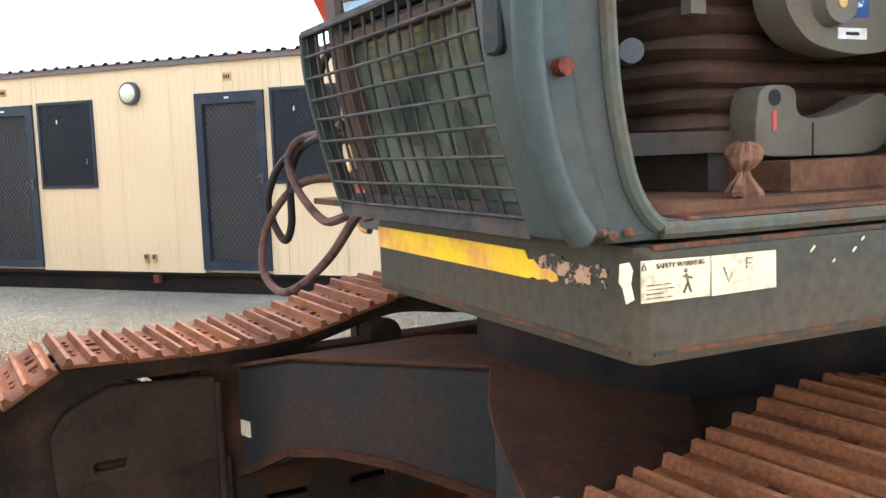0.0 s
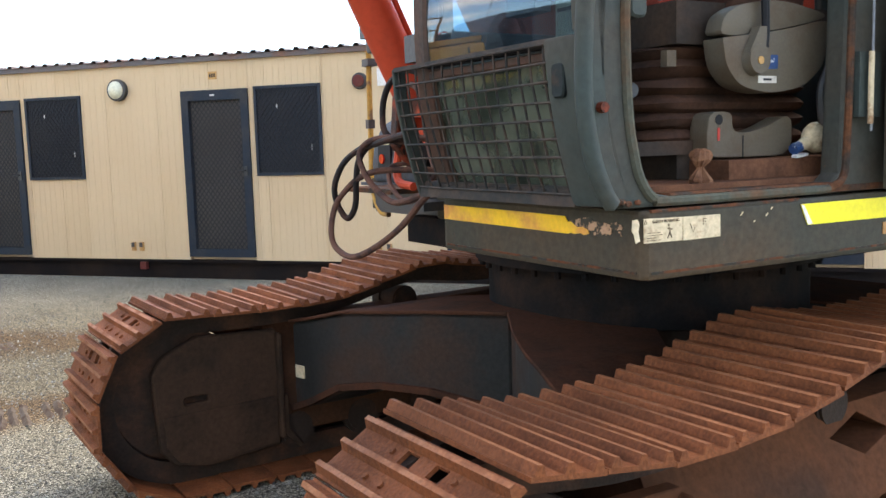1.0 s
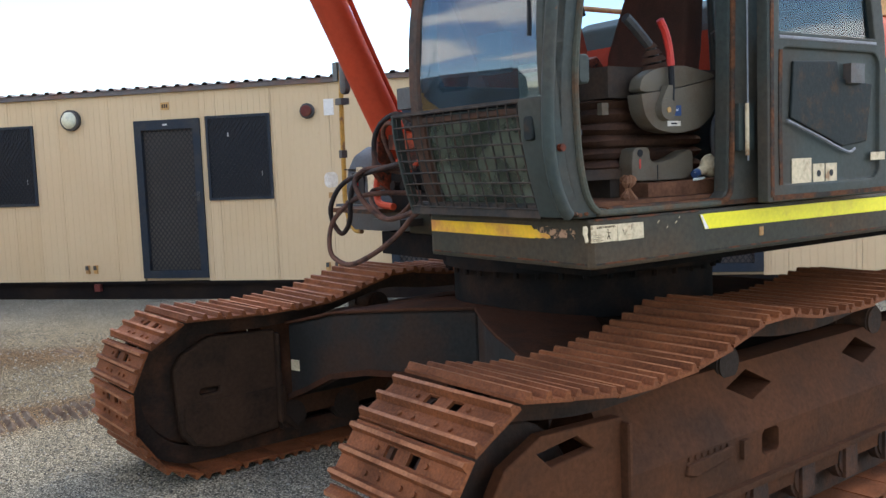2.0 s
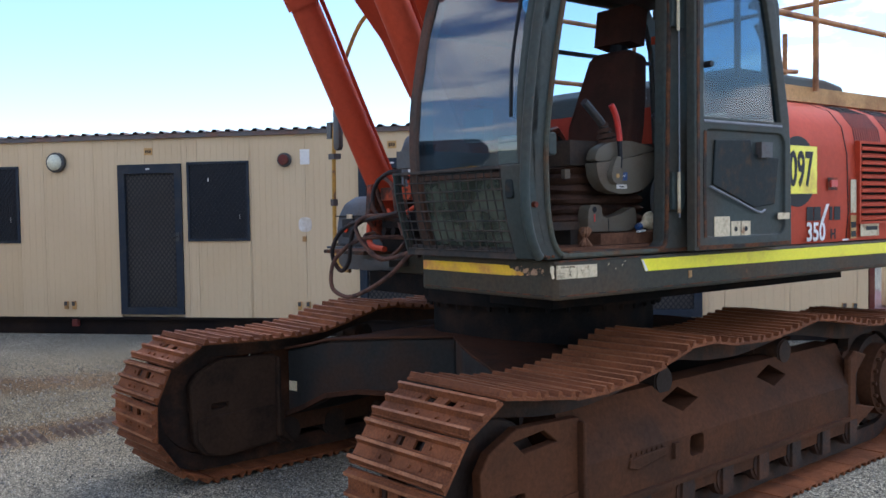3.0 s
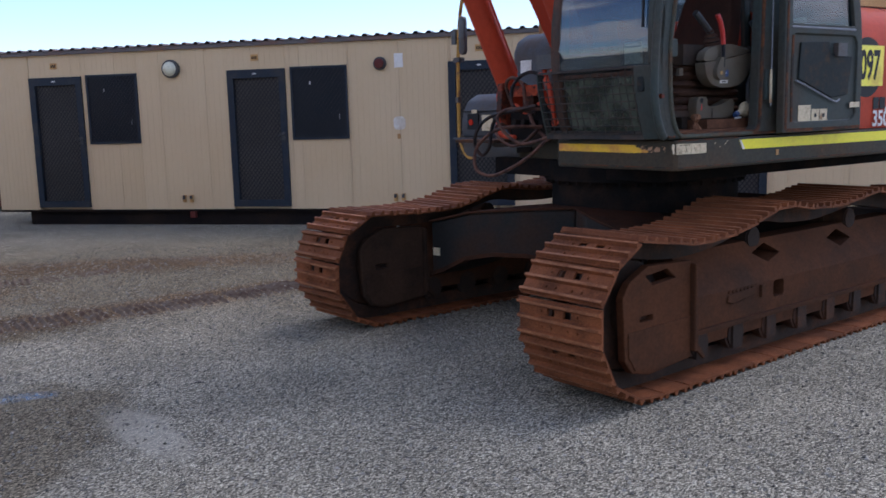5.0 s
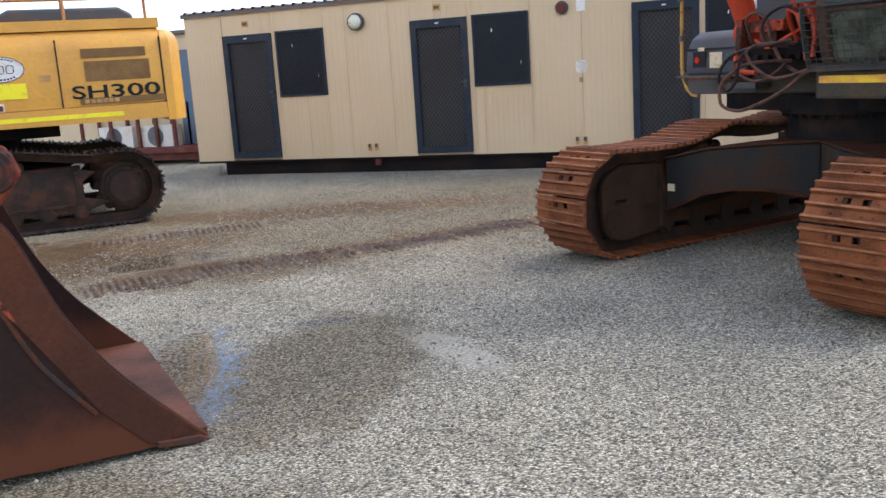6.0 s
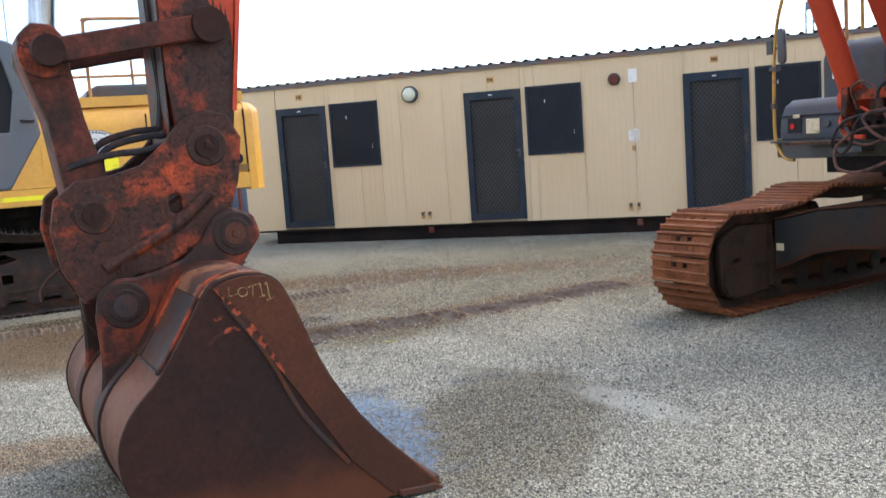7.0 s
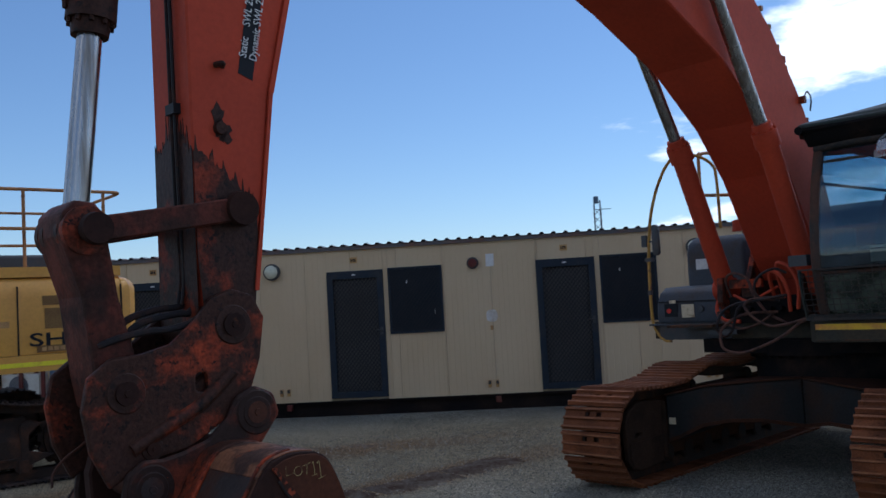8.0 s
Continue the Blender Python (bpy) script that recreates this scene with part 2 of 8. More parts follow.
M["bucket_dark"] = surface("dark bare weld on rust", (0.034, 0.024, 0.021), (0.075, 0.026, 0.012), 0.45, 7.0, 0.2, 0.6, 0.7, 0.0, 50, 0.2)
M["orange_chip"] = surface("chipped orange paint on rust", (0.27, 0.050, 0.020), (0.042, 0.016, 0.010), 0.56, 26.0, 0.06, 0.5, 0.7, 0.0, 45, 0.3, 0.2)
M["rust_lip"] = surface("flaking rust along an edge", (0.115, 0.046, 0.024), (0.040, 0.037, 0.030), 0.5, 14.0, 0.12, 0.8, 0.5, 0.0, 60, 0.3, 0.2)
M["chrome"] = surface("chromed rod", (0.40, 0.40, 0.40), (0.22, 0.19, 0.16), 0.45, 3.0, 0.3, 0.22, 0.4, 1.0, 20, 0.0, 0.05, stretch=(6, 6, 0.5))
M["rail"] = surface("faded ochre rail paint", (0.40, 0.19, 0.075), (0.22, 0.105, 0.055), 0.38, 6.0, 0.2, 0.5, 0.7, 0.0, 40, 0.1)
M["rail_yellow"] = surface("chipped ochre rail paint", (0.46, 0.25, 0.055), (0.20, 0.11, 0.06), 0.34, 9.0, 0.1, 0.5, 0.7, 0.0, 40, 0.1)
M["tan"] = surface("tan painted walkway beam", (0.50, 0.29, 0.11), (0.32, 0.17, 0.075), 0.4, 4.0, 0.3, 0.55, 0.75)
M["yellow_tape"] = surface("yellow reflective tape", (0.82, 0.72, 0.012), (0.62, 0.42, 0.03), 0.22, 6.0, 0.2, 0.3, 0.5, 0.0, 60, 0.03, 0.05)
M["amber_tape"] = surface("worn amber tape", (0.85, 0.50, 0.012), (0.62, 0.25, 0.05), 0.36, 7.0, 0.25, 0.35, 0.6, 0.0, 60, 0.05, 0.06)
M["tape_peel"] = surface("peeled tape backing", (0.42, 0.25, 0.15), (0.055, 0.048, 0.036), 0.50, 45.0, 0.05, 0.6, 0.7, 0.0, 60, 0.1)
M["sticker"] = surface("worn off-white decal", (0.60, 0.49, 0.32), (0.30, 0.18, 0.10), 0.30, 14.0, 0.15, 0.5, 0.7, 0.0, 60, 0.02)
M["white"] = surface("white paint", (0.72, 0.70, 0.66), (0.5, 0.42, 0.33), 0.25, 4.0, 0.3, 0.5, 0.7)
M["faded_ink"] = surface("worn brown-black print", (0.09, 0.065, 0.042), (0.40, 0.31, 0.19), 0.42, 90.0, 0.1, 0.6, bump=0, vary=0.05)
M["ink"] = surface("black print", (0.016, 0.016, 0.018), None, rough=0.5, bump=0, vary=0.05)
M["rubber"] = surface("red-dusted hose rubber", (0.115, 0.055, 0.038), (0.05, 0.03, 0.026), 0.4, 12.0, 0.2, 0.7, 0.8, 0.0, 80, 0.2)
M["hose_dark"] = surface("black hose rubber", (0.022, 0.018, 0.018), (0.07, 0.035, 0.025), 0.35, 12.0, 0.2, 0.55, 0.8)
M["meshbar"] = surface("rust-dusted wire bars", (0.062, 0.045, 0.036), (0.030, 0.031, 0.030), 0.5, 14.0, 0.2, 0.6, 0.7, 0.0, 60, 0.1)
M["fabric"] = surface("brown dusty seat cloth", (0.085, 0.034, 0.024), (0.05, 0.026, 0.02), 0.5, 5.0, 0.3, 0.95, 0.95, 0.0, 180, 0.2)
M["bellows"] = surface("dusty bellows rubber", (0.075, 0.038, 0.025), (0.028, 0.019, 0.016), 0.4, 6.0, 0.3, 0.8, 0.8, 0.0, 60, 0.1)
M["console"] = surface("grey-olive moulded plastic", (0.128, 0.108, 0.080), (0.100, 0.068, 0.044), 0.40, 4.0, 0.3, 0.5, 0.7, 0.0, 120, 0.02, 0.05)
M["plastic_dark"] = surface("dark grey plastic", (0.038, 0.040, 0.042), (0.078, 0.056, 0.045), 0.3, 5.0, 0.3, 0.45, 0.7)
M["floor_dust"] = surface("red dust on cab floor", (0.150, 0.068, 0.038), (0.075, 0.036, 0.022), 0.45, 6.0, 0.3, 0.9, 0.9, 0.0, 80, 0.3)
M["sill_dust"] = surface("rust-brown dust on dark paint", (0.115, 0.048, 0.024), (0.035, 0.030, 0.025), 0.48, 9.0, 0.2, 0.8, 0.6, 0.0, 60, 0.3, 0.2)
M["seal"] = surface("dusty grey-green rubber", (0.075, 0.078, 0.060), (0.11, 0.062, 0.036), 0.38, 9.0, 0.3, 0.8, 0.9, 0.0, 60, 0.15)
M["rust_paint"] = surface("rust-brown worn paint", (0.095, 0.046, 0.030), (0.045, 0.040, 0.034), 0.42, 6.0, 0.3, 0.65, 0.6, 0.0, 50, 0.15)
M["dusty_plastic"] = surface("brown-dusted dark plastic", (0.034, 0.027, 0.022), (0.070, 0.042, 0.028), 0.40, 5.0, 0.3, 0.6, 0.8)
M["panel_dark"] = surface("dark recessed paint", (0.014, 0.019, 0.019), (0.06, 0.035, 0.02), 0.3, 20.0, 0.2, 0.6, 0.7)
M["redplastic"] = surface("red plastic", (0.5, 0.03, 0.02), None, rough=0.4, bump=0)
M["bagcloth"] = surface("brown paper bag", (0.20, 0.098, 0.055), (0.11, 0.05, 0.028), 0.4, 14.0, 0.2, 0.85, 0.85, 0.0, 60, 0.3)
# the windscreen's bluish diffuse layer is painted sky haze
M["glass"] = glass("tinted cab glass", (0.42, 0.55, 0.63), 0.004, 0.10, (0.18, 0.28, 0.35), 0.05, 0.28)
M["glass_door"] = glass("tinted door glass with a blue-grey film", (0.40, 0.52, 0.58), 0.004, 0.11, (0.18, 0.26, 0.31), 0.02, 0.15)
M["glass_clear"] = glass("clear cab glass", (0.74, 0.82, 0.86), 0.004, 0.002, (0.10, 0.11, 0.12), 0.0, 0.02)
M["glass_low"] = glass("dirty green cab glass", (0.34, 0.44, 0.37), 0.10, 1.5, (0.100, 0.116, 0.088), 0.03, 0.16)
M["lamp_glass"] = surface("milky lamp glass", (0.60, 0.60, 0.46), (0.50, 0.47, 0.33), 0.3, 6.0, 0.3, 0.25, 0.4, 0.0, 30, 0.0)
M["red_lens"] = surface("red lens", (0.45, 0.02, 0.015), None, rough=0.15, bump=0)
# building
M["cream"] = surface("cream sandwich-panel cladding", (0.61, 0.470, 0.298), (0.56, 0.415, 0.25), 0.40, 0.8, 0.5, 0.5, 0.65, 0.0, 30, 0.015, 0.012, (0.42, 0.25, 0.12), 0.035, 9, stretch=(1, 1, 0.5))
M["bluegrey_trim"] = surface("charcoal-blue door frame paint", (0.020, 0.028, 0.040), (0.045, 0.045, 0.045), 0.3, 4.0, 0.3, 0.5, 0.6, 0.0, 50, 0.04)
M["screen"] = surface("fine dark flyscreen", (0.018, 0.023, 0.031), (0.032, 0.034, 0.038), 0.4, 2.0, 0.4, 0.55, 0.7, 0.0, 300, 0.1)
M["grille"] = surface("dark diamond grille wire", (0.035, 0.036, 0.040), None, rough=0.5)
M["door_inner"] = surface("brown-grey inner door", (0.115, 0.106, 0.095), (0.085, 0.076, 0.066), 0.4, 1.5, 0.4, 0.7, 0.7)
M["roofsheet"] = surface("weathered roof sheet", (0.13, 0.12, 0.12), (0.20, 0.11, 0.08), 0.3, 3.0, 0.3, 0.5, 0.7)
M["maroon"] = surface("maroon skid-frame paint", (0.115, 0.028, 0.024), (0.16, 0.07, 0.045), 0.35, 3.0, 0.3, 0.55, 0.8)
M["acwhite"] = surface("off-white air-conditioner shell", (0.62, 0.58, 0.50), (0.45, 0.33, 0.22), 0.25, 4.0, 0.3, 0.4, 0.6)
# shade below the huts is put into this near-black
M["shadowvoid"] = surface("near-black underfloor with shade in its colour", (0.013, 0.011, 0.011), (0.026, 0.018, 0.014), 0.4, 2.0, 0.3, 0.9, 0.9)
# second machine and distance
M["ymach"] = surface("yellow machine paint", (0.66, 0.325, 0.042), (0.54, 0.255, 0.045), 0.35, 1.2, 0.4, 0.38, 0.55, 0.0, 30, 0.03, 0.05, (0.25, 0.12, 0.05), 0.03, 14)
M["brown_panel"] = surface("brown vent decal", (0.22, 0.125, 0.045), (0.17, 0.09, 0.035), 0.4, 5.0, 0.3, 0.5, 0.6)
M["ytrack"] = surface("dark muddy track steel", (0.055, 0.036, 0.028), (0.022, 0.018, 0.016), 0.45, 5.0, 0.2, 0.6, 0.8, 0.0, 60, 0.3, random_hue=0.15)
M["grey_cab"] = surface("slate grey cab paint", (0.085, 0.095, 0.105), (0.12, 0.10, 0.085), 0.3, 2.0, 0.3, 0.4, 0.6)
M["slate_dark"] = surface("dark slate box paint", (0.062, 0.069, 0.079), (0.07, 0.052, 0.040), 0.32, 2.4, 0.3, 0.5, 0.6)
M["bluebox"] = surface("faded blue container steel", (0.11, 0.155, 0.21), (0.16, 0.13, 0.11), 0.35, 1.0, 0.3, 0.5, 0.7)
M["steelgrey"] = surface("grey painted steel", (0.20, 0.21, 0.23), (0.14, 0.12, 0.11), 0.35, 1.5, 0.3, 0.5, 0.7)
M["leaf"] = surface("dull green leaves", (0.055, 0.075, 0.032), (0.09, 0.095, 0.045), 0.5, 4.0, 0.4, 0.6, 0.6)
M["bark"] = surface("grey bark", (0.16, 0.12, 0.09), None, rough=0.9)


def ground_material():
    """Compacted grey crushed-stone yard, with wet patches, shade painted at the bucket's foot, a pale spot and red
    track dirt.
    """
    m = bpy.data.materials.new("crushed grey stone")
    m.use_nodes = True
    nt = m.node_tree
    L = nt.links.new
    b = nt.nodes["Principled BSDF"]
    co = nt.nodes.new("ShaderNodeTexCoord")
    pos = co.outputs["Object"]
    vor = node(nt, "ShaderNodeTexVoronoi", Scale=112.0, Randomness=1.0)
    L(pos, vor.inputs["Vector"])
    vor2 = node(nt, "ShaderNodeTexVoronoi", Scale=170.0, Randomness=1.0)
    L(pos, vor2.inputs["Vector"])
    stone = nt.nodes.new("ShaderNodeValToRGB")
    cr = stone.color_ramp
    cr.elements[0].position, cr.elements[0].color = 0.0, (0.056, 0.051, 0.039, 1)
    cr.elements[1].position, cr.elements[1].color = 1.0, (0.61, 0.56, 0.425, 1)
    for p, c in ((0.3, (0.204, 0.186, 0.139, 1)), (0.55, (0.318, 0.290, 0.217, 1)), (0.78, (0.438, 0.402, 0.304, 1))):
        e = cr.elements.new(p); e.color = c
    sep = nt.nodes.new("ShaderNodeSeparateColor"); L(vor.outputs["Color"], sep.inputs[0])
    L(sep.outputs[0], stone.inputs[0])
    med = node(nt, "ShaderNodeTexNoise", Scale=1.1, Detail=7.0, Roughness=0.6)
    L(pos, med.inputs["Vector"])
    mr = nt.nodes.new("ShaderNodeMapRange")
    mr.inputs["From Min"].default_value, mr.inputs["From Max"].default_value = 0.3, 0.7
    mr.inputs["To Min"].default_value, mr.inputs["To Max"].default_value = 0.78, 1.15
    L(med.outputs["Fac"], mr.inputs["Value"])
    speckle = node(nt, "ShaderNodeTexNoise", Scale=240.0, Detail=2.0, Roughness=0.6)
    L(pos, speckle.inputs["Vector"])
    sp = nt.nodes.new("ShaderNodeMapRange")
    sp.inputs["From Min"].default_value, sp.inputs["From Max"].default_value = 0.33, 0.67
    sp.inputs["To Min"].default_value, sp.inputs["To Max"].default_value = 0.70, 1.30
    L(speckle.outputs["Fac"], sp.inputs["Value"])
    gap = nt.nodes.new("ShaderNodeMapRange")
    gap.inputs["From Min"].default_value, gap.inputs["From Max"].default_value = 0.32, 0.66
    gap.inputs["To Min"].default_value, gap.inputs["To Max"].default_value = 1.20, 0.42
    L(vor.outputs["Distance"], gap.inputs["Value"])
    mg = nt.nodes.new("ShaderNodeMath"); mg.operation = "MULTIPLY"
    L(mr.outputs[0], mg.inputs[0]); L(gap.outputs[0], mg.inputs[1])
    both = nt.nodes.new("ShaderNodeMath"); both.operation = "MULTIPLY"
    L(sp.outputs[0], both.inputs[0]); L(mg.outputs[0], both.inputs[1])
    sc = nt.nodes.new("ShaderNodeVectorMath"); sc.operation = "SCALE"
    L(stone.outputs[0], sc.inputs[0]); L(both.outputs[0], sc.inputs["Scale"])
    col = sc.outputs[0]
    warp = node(nt, "ShaderNodeTexNoise", Scale=2.3, Detail=6.0, Roughness=0.65)
    L(pos, warp.inputs["Vector"])

    ragged = node(nt, "ShaderNodeTexNoise", Scale=7.0, Detail=9.0, Roughness=0.75)
    L(pos, ragged.inputs["Vector"])

    def blob(cx, cy, rx, ry, turn, wob, soft=0.25, edge=warp):
        """A patch with an uneven rim: 1 inside, 0 outside."""
        mp = nt.nodes.new("ShaderNodeMapping"); mp.vector_type = "TEXTURE"
        mp.inputs["Location"].default_value = (cx, cy, 0)
        mp.inputs["Rotation"].default_value = (0, 0, radians(turn))
        mp.inputs["Scale"].default_value = (rx, ry, 1000)
        L(pos, mp.inputs[0])
        ln = nt.nodes.new("ShaderNodeVectorMath"); ln.operation = "LENGTH"; L(mp.outputs[0], ln.inputs[0])
        ad = nt.nodes.new("ShaderNodeMath"); ad.operation = "MULTIPLY_ADD"; ad.inputs[1].default_value = wob
        L(edge.outputs["Fac"], ad.inputs[0]); L(ln.outputs["Value"], ad.inputs[2])
        r = nt.nodes.new("ShaderNodeMapRange"); r.interpolation_type = "SMOOTHSTEP"
        r.inputs["From Min"].default_value, r.inputs["From Max"].default_value = 1 + wob / 2 - soft, 1 + wob / 2 + soft
        r.inputs["To Min"].default_value, r.inputs["To Max"].default_value = 1, 0
        L(ad.outputs[0], r.inputs["Value"])
        return r.outputs[0]

    def tint(col, fac, color, strength):
        f = nt.nodes.new("ShaderNodeMath"); f.operation = "MULTIPLY"; f.inputs[1].default_value = strength
        L(fac, f.inputs[0])
        x = nt.nodes.new("ShaderNodeMix"); x.data_type = "RGBA"; x.blend_type = "MULTIPLY"
        x.inputs[7].default_value = (*color, 1)
        L(f.outputs[0], x.inputs[0]); L(col, x.inputs[6])
        return x.outputs[2]

    def most(facs):
        out = facs[0]
        for f in facs[1:]:
            x = nt.nodes.new("ShaderNodeMath"); x.operation = "MAXIMUM"
            L(out, x.inputs[0]); L(f, x.inputs[1]); out = x.outputs[0]
        return out

    red = most([blob(-4.6, 3.0, 2.6, 0.38, 47, 1.6, 0.5), blob(-6.4, 5.0, 2.6, 0.5, 20, 1.8, 0.6), blob(-8.2, 1.65, 2.6, 1.25, 45, 1.2, 0.4), blob(-5.9, 1.9, 0.8, 0.35, 40, 1.6, 0.5), blob(-6.2, -1.3, 0.8, 0.3, 30, 1.5, 0.5)])
    col = tint(col, red, (0.72, 0.52, 0.38), 0.8)
    broad = most([blob(-5.2, 4.8, 4.6, 2.6, 25, 0.8, 0.6), blob(-3.4, 5.6, 2.6, 2.2, 0, 0.8, 0.6)])
    col = tint(col, broad, (0.64, 0.57, 0.47), 0.9)
    # last blob: brown damp plus painted contact shade along the bucket's foot
    damp_and_shade = most([blob(-3.50, -0.35, 0.60, 1.15, 8, 1.3, 0.18), blob(-3.5, 0.35, 0.26, 0.45, 14, 1.3, 0.25), blob(-5.7, 1.7, 1.2, 0.55, 35, 1.4, 0.4), blob(-4.4, -1.1, 1.1, 0.8, 30, 1.6, 0.4), blob(-8.4, 1.75, 1.4, 0.75, 50, 1.3, 0.3), blob(-7.8, 1.2, 1.7, 1.0, 45, 0.9, 0.3), blob(-3.95, -2.2, 1.1, 0.42, 14, 1.4, 0.4)])
    col = tint(col, damp_and_shade, (0.60, 0.55, 0.48), 0.9)
    pale = blob(-2.86, 0.09, 0.14, 0.46, 52, 1.2, 0.35)
    px = nt.nodes.new("ShaderNodeMix"); px.data_type = "RGBA"; px.inputs[7].default_value = (0.40, 0.375, 0.30, 1)
    pf = nt.nodes.new("ShaderNodeMath"); pf.operation = "MULTIPLY"; pf.inputs[1].default_value = 0.5
    L(pale, pf.inputs[0]); L(pf.outputs[0], px.inputs[0]); L(col, px.inputs[6]); col = px.outputs[2]
    water = most([blob(-4.2, -0.5, 0.27, 1.0, 35, 2.6, 0.22, ragged), blob(-3.92, 0.52, 0.22, 0.08, 30, 2.6, 0.3, ragged), blob(-6.42, 2.2, 0.60, 0.34, 45, 2.0, 0.25, ragged), blob(-5.88, 1.36, 0.42, 0.18, 40, 2.0, 0.25, ragged), blob(-9.2, 2.35, 0.9, 0.24, 45, 2.4, 0.2, ragged)])
    poke = node(nt, "ShaderNodeTexNoise", Scale=46.0, Detail=3.0, Roughness=0.6); L(pos, poke.inputs["Vector"])
    wet = nt.nodes.new("ShaderNodeMapRange")
    wet.inputs["From Min"].default_value, wet.inputs["From Max"].default_value = 0.40, 0.52
    L(poke.outputs["Fac"], wet.inputs["Value"])
    pools_in = nt.nodes.new("ShaderNodeMath"); pools_in.operation = "MULTIPLY"
    L(water, pools_in.inputs[0]); L(wet.outputs[0], pools_in.inputs[1]); water = pools_in.outputs[0]
    col = tint(col, water, (0.40, 0.38, 0.36), 0.9)
    L(col, b.inputs["Base Color"])
    rg = nt.nodes.new("ShaderNodeMapRange")
    rg.inputs["To Min"].default_value, rg.inputs["To Max"].default_value = 0.92, 0.06
    L(water, rg.inputs["Value"]); L(rg.outputs[0], b.inputs["Roughness"])
    sl = nt.nodes.new("ShaderNodeMapRange")
    sl.inputs["To Min"].default_value, sl.inputs["To Max"].default_value = 0.12, 0.5
    L(water, sl.inputs["Value"]); L(sl.outputs[0], b.inputs["Specular IOR Level"])
    hsum = nt.nodes.new("ShaderNodeMath"); hsum.operation = "MULTIPLY_ADD"; hsum.inputs[1].default_value = 0.5
    L(vor2.outputs["Distance"], hsum.inputs[0]); L(vor.outputs["Distance"], hsum.inputs[2])
    dry = nt.nodes.new("ShaderNodeMath"); dry.operation = "SUBTRACT"; dry.inputs[0].default_value = 1.0; L(water, dry.inputs[1])
    bstr = nt.nodes.new("ShaderNodeMath"); bstr.operation = "MULTIPLY"; bstr.inputs[1].default_value = 0.45; L(dry.outputs[0], bstr.inputs[0])
    bp = nt.nodes.new("ShaderNodeBump"); bp.invert = True
    bp.inputs["Distance"].default_value = 0.02
    L(bstr.outputs[0], bp.inputs["Strength"]); L(hsum.outputs[0], bp.inputs["Height"]); L(bp.outputs[0], b.inputs["Normal"])
    return m


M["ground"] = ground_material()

# ---- shape helpers ----
def part(name, bm, material, parent=None, label="", smooth=False, bevel=0.0, segments=1):
    """Links a bmesh as one mesh object under a thing or a part."""
    if bevel:
        edges = [e for e in bm.edges if len(e.link_faces) == 2 and e.calc_face_angle(0) > 0.5]
        bmesh.ops.bevel(bm, geom=edges, offset=bevel, segments=segments, profile=0.6, affect="EDGES", clamp_overlap=True)
    me = bpy.data.meshes.new(name)
    bm.normal_update()
    bm.to_mesh(me)
    bm.free()
    me.materials.append(material)
    if smooth:
        for p in me.polygons:
            p.use_smooth = True
        me.set_sharp_from_angle(angle=radians(38))
    ob = new(name, me)
    if parent is not None:
        ob.parent = parent
    if label:
        ob["label"] = label
    return ob


def share(name, me, parent, m):
    """One more piece on a shared mesh."""
    ob = new(name, me)
    ob.parent = parent
    ob.matrix_local = m
    return ob


def B():
    return bmesh.new()


def box(bm, x0, x1, y0, y1, z0, z1, m=None):
    c = [Vector((x, y, z)) for x in (x0, x1) for y in (y0, y1) for z in (z0, z1)]
    if m is not None:
        c = [m @ v for v in c]
    v = [bm.verts.new(p) for p in c]
    for f in ((0, 1, 3, 2), (4, 6, 7, 5), (0, 4, 5, 1), (2, 3, 7, 6), (0, 2, 6, 4), (1, 5, 7, 3)):
        bm.faces.new([v[i] for i in f])
    return bm


def prism(bm, pts, a0, a1, axis="Y", m=None):
    """Extrudes a 2D outline: (x, z) along Y, (x, y) along Z, (y, z) along X."""
    def at(p, a):
        q = {"Y": (p[0], a, p[1]), "Z": (p[0], p[1], a), "X": (a, p[0], p[1])}[axis]
        return m @ Vector(q) if m is not None else Vector(q)
    lo = [bm.verts.new(at(p, a0)) for p in pts]
    hi = [bm.verts.new(at(p, a1)) for p in pts]
    n = len(pts)
    faces = [bm.faces.new(lo), bm.faces.new(hi[::-1])]
    for i in range(n):
        faces.append(bm.faces.new((lo[i], hi[i], hi[(i + 1) % n], lo[(i + 1) % n])))
    bmesh.ops.recalc_face_normals(bm, faces=faces)
    return bm


def rod(bm, a, b, r, r2=None, seg=20, cap=True):
    """A round bar from a to b."""
    a, b = Vector(a), Vector(b)
    r2 = r if r2 is None else r2
    q = (b - a).to_track_quat("Z", "Y").to_matrix()
    ring = [[bm.verts.new(p + q @ Vector((rr * math.cos(2 * math.pi * i / seg), rr * math.sin(2 * math.pi * i / seg), 0))) for i in range(seg)] for p, rr in ((a, r), (b, r2))]
    for i in range(seg):
        bm.faces.new((ring[0][i], ring[0][(i + 1) % seg], ring[1][(i + 1) % seg], ring[1][i]))
    if cap:
        bm.faces.new(ring[0][::-1]); bm.faces.new(ring[1])
    return bm


def smooth_path(pts, n=8):
    """Catmull-Rom through the points."""
    P = [Vector(p) for p in pts]
    P = [P[0] * 2 - P[1]] + P + [P[-1] * 2 - P[-2]]
    out = []
    for i in range(1, len(P) - 2):
        for k in range(n):
            t = k / n
            a, b, c, d = P[i - 1:i + 3]
            out.append(0.5 * (2 * b + (c - a) * t + (2 * a - 5 * b + 4 * c - d) * t * t + (3 * b - 3 * c + d - a) * t ** 3))
    out.append(P[-2])
    return out


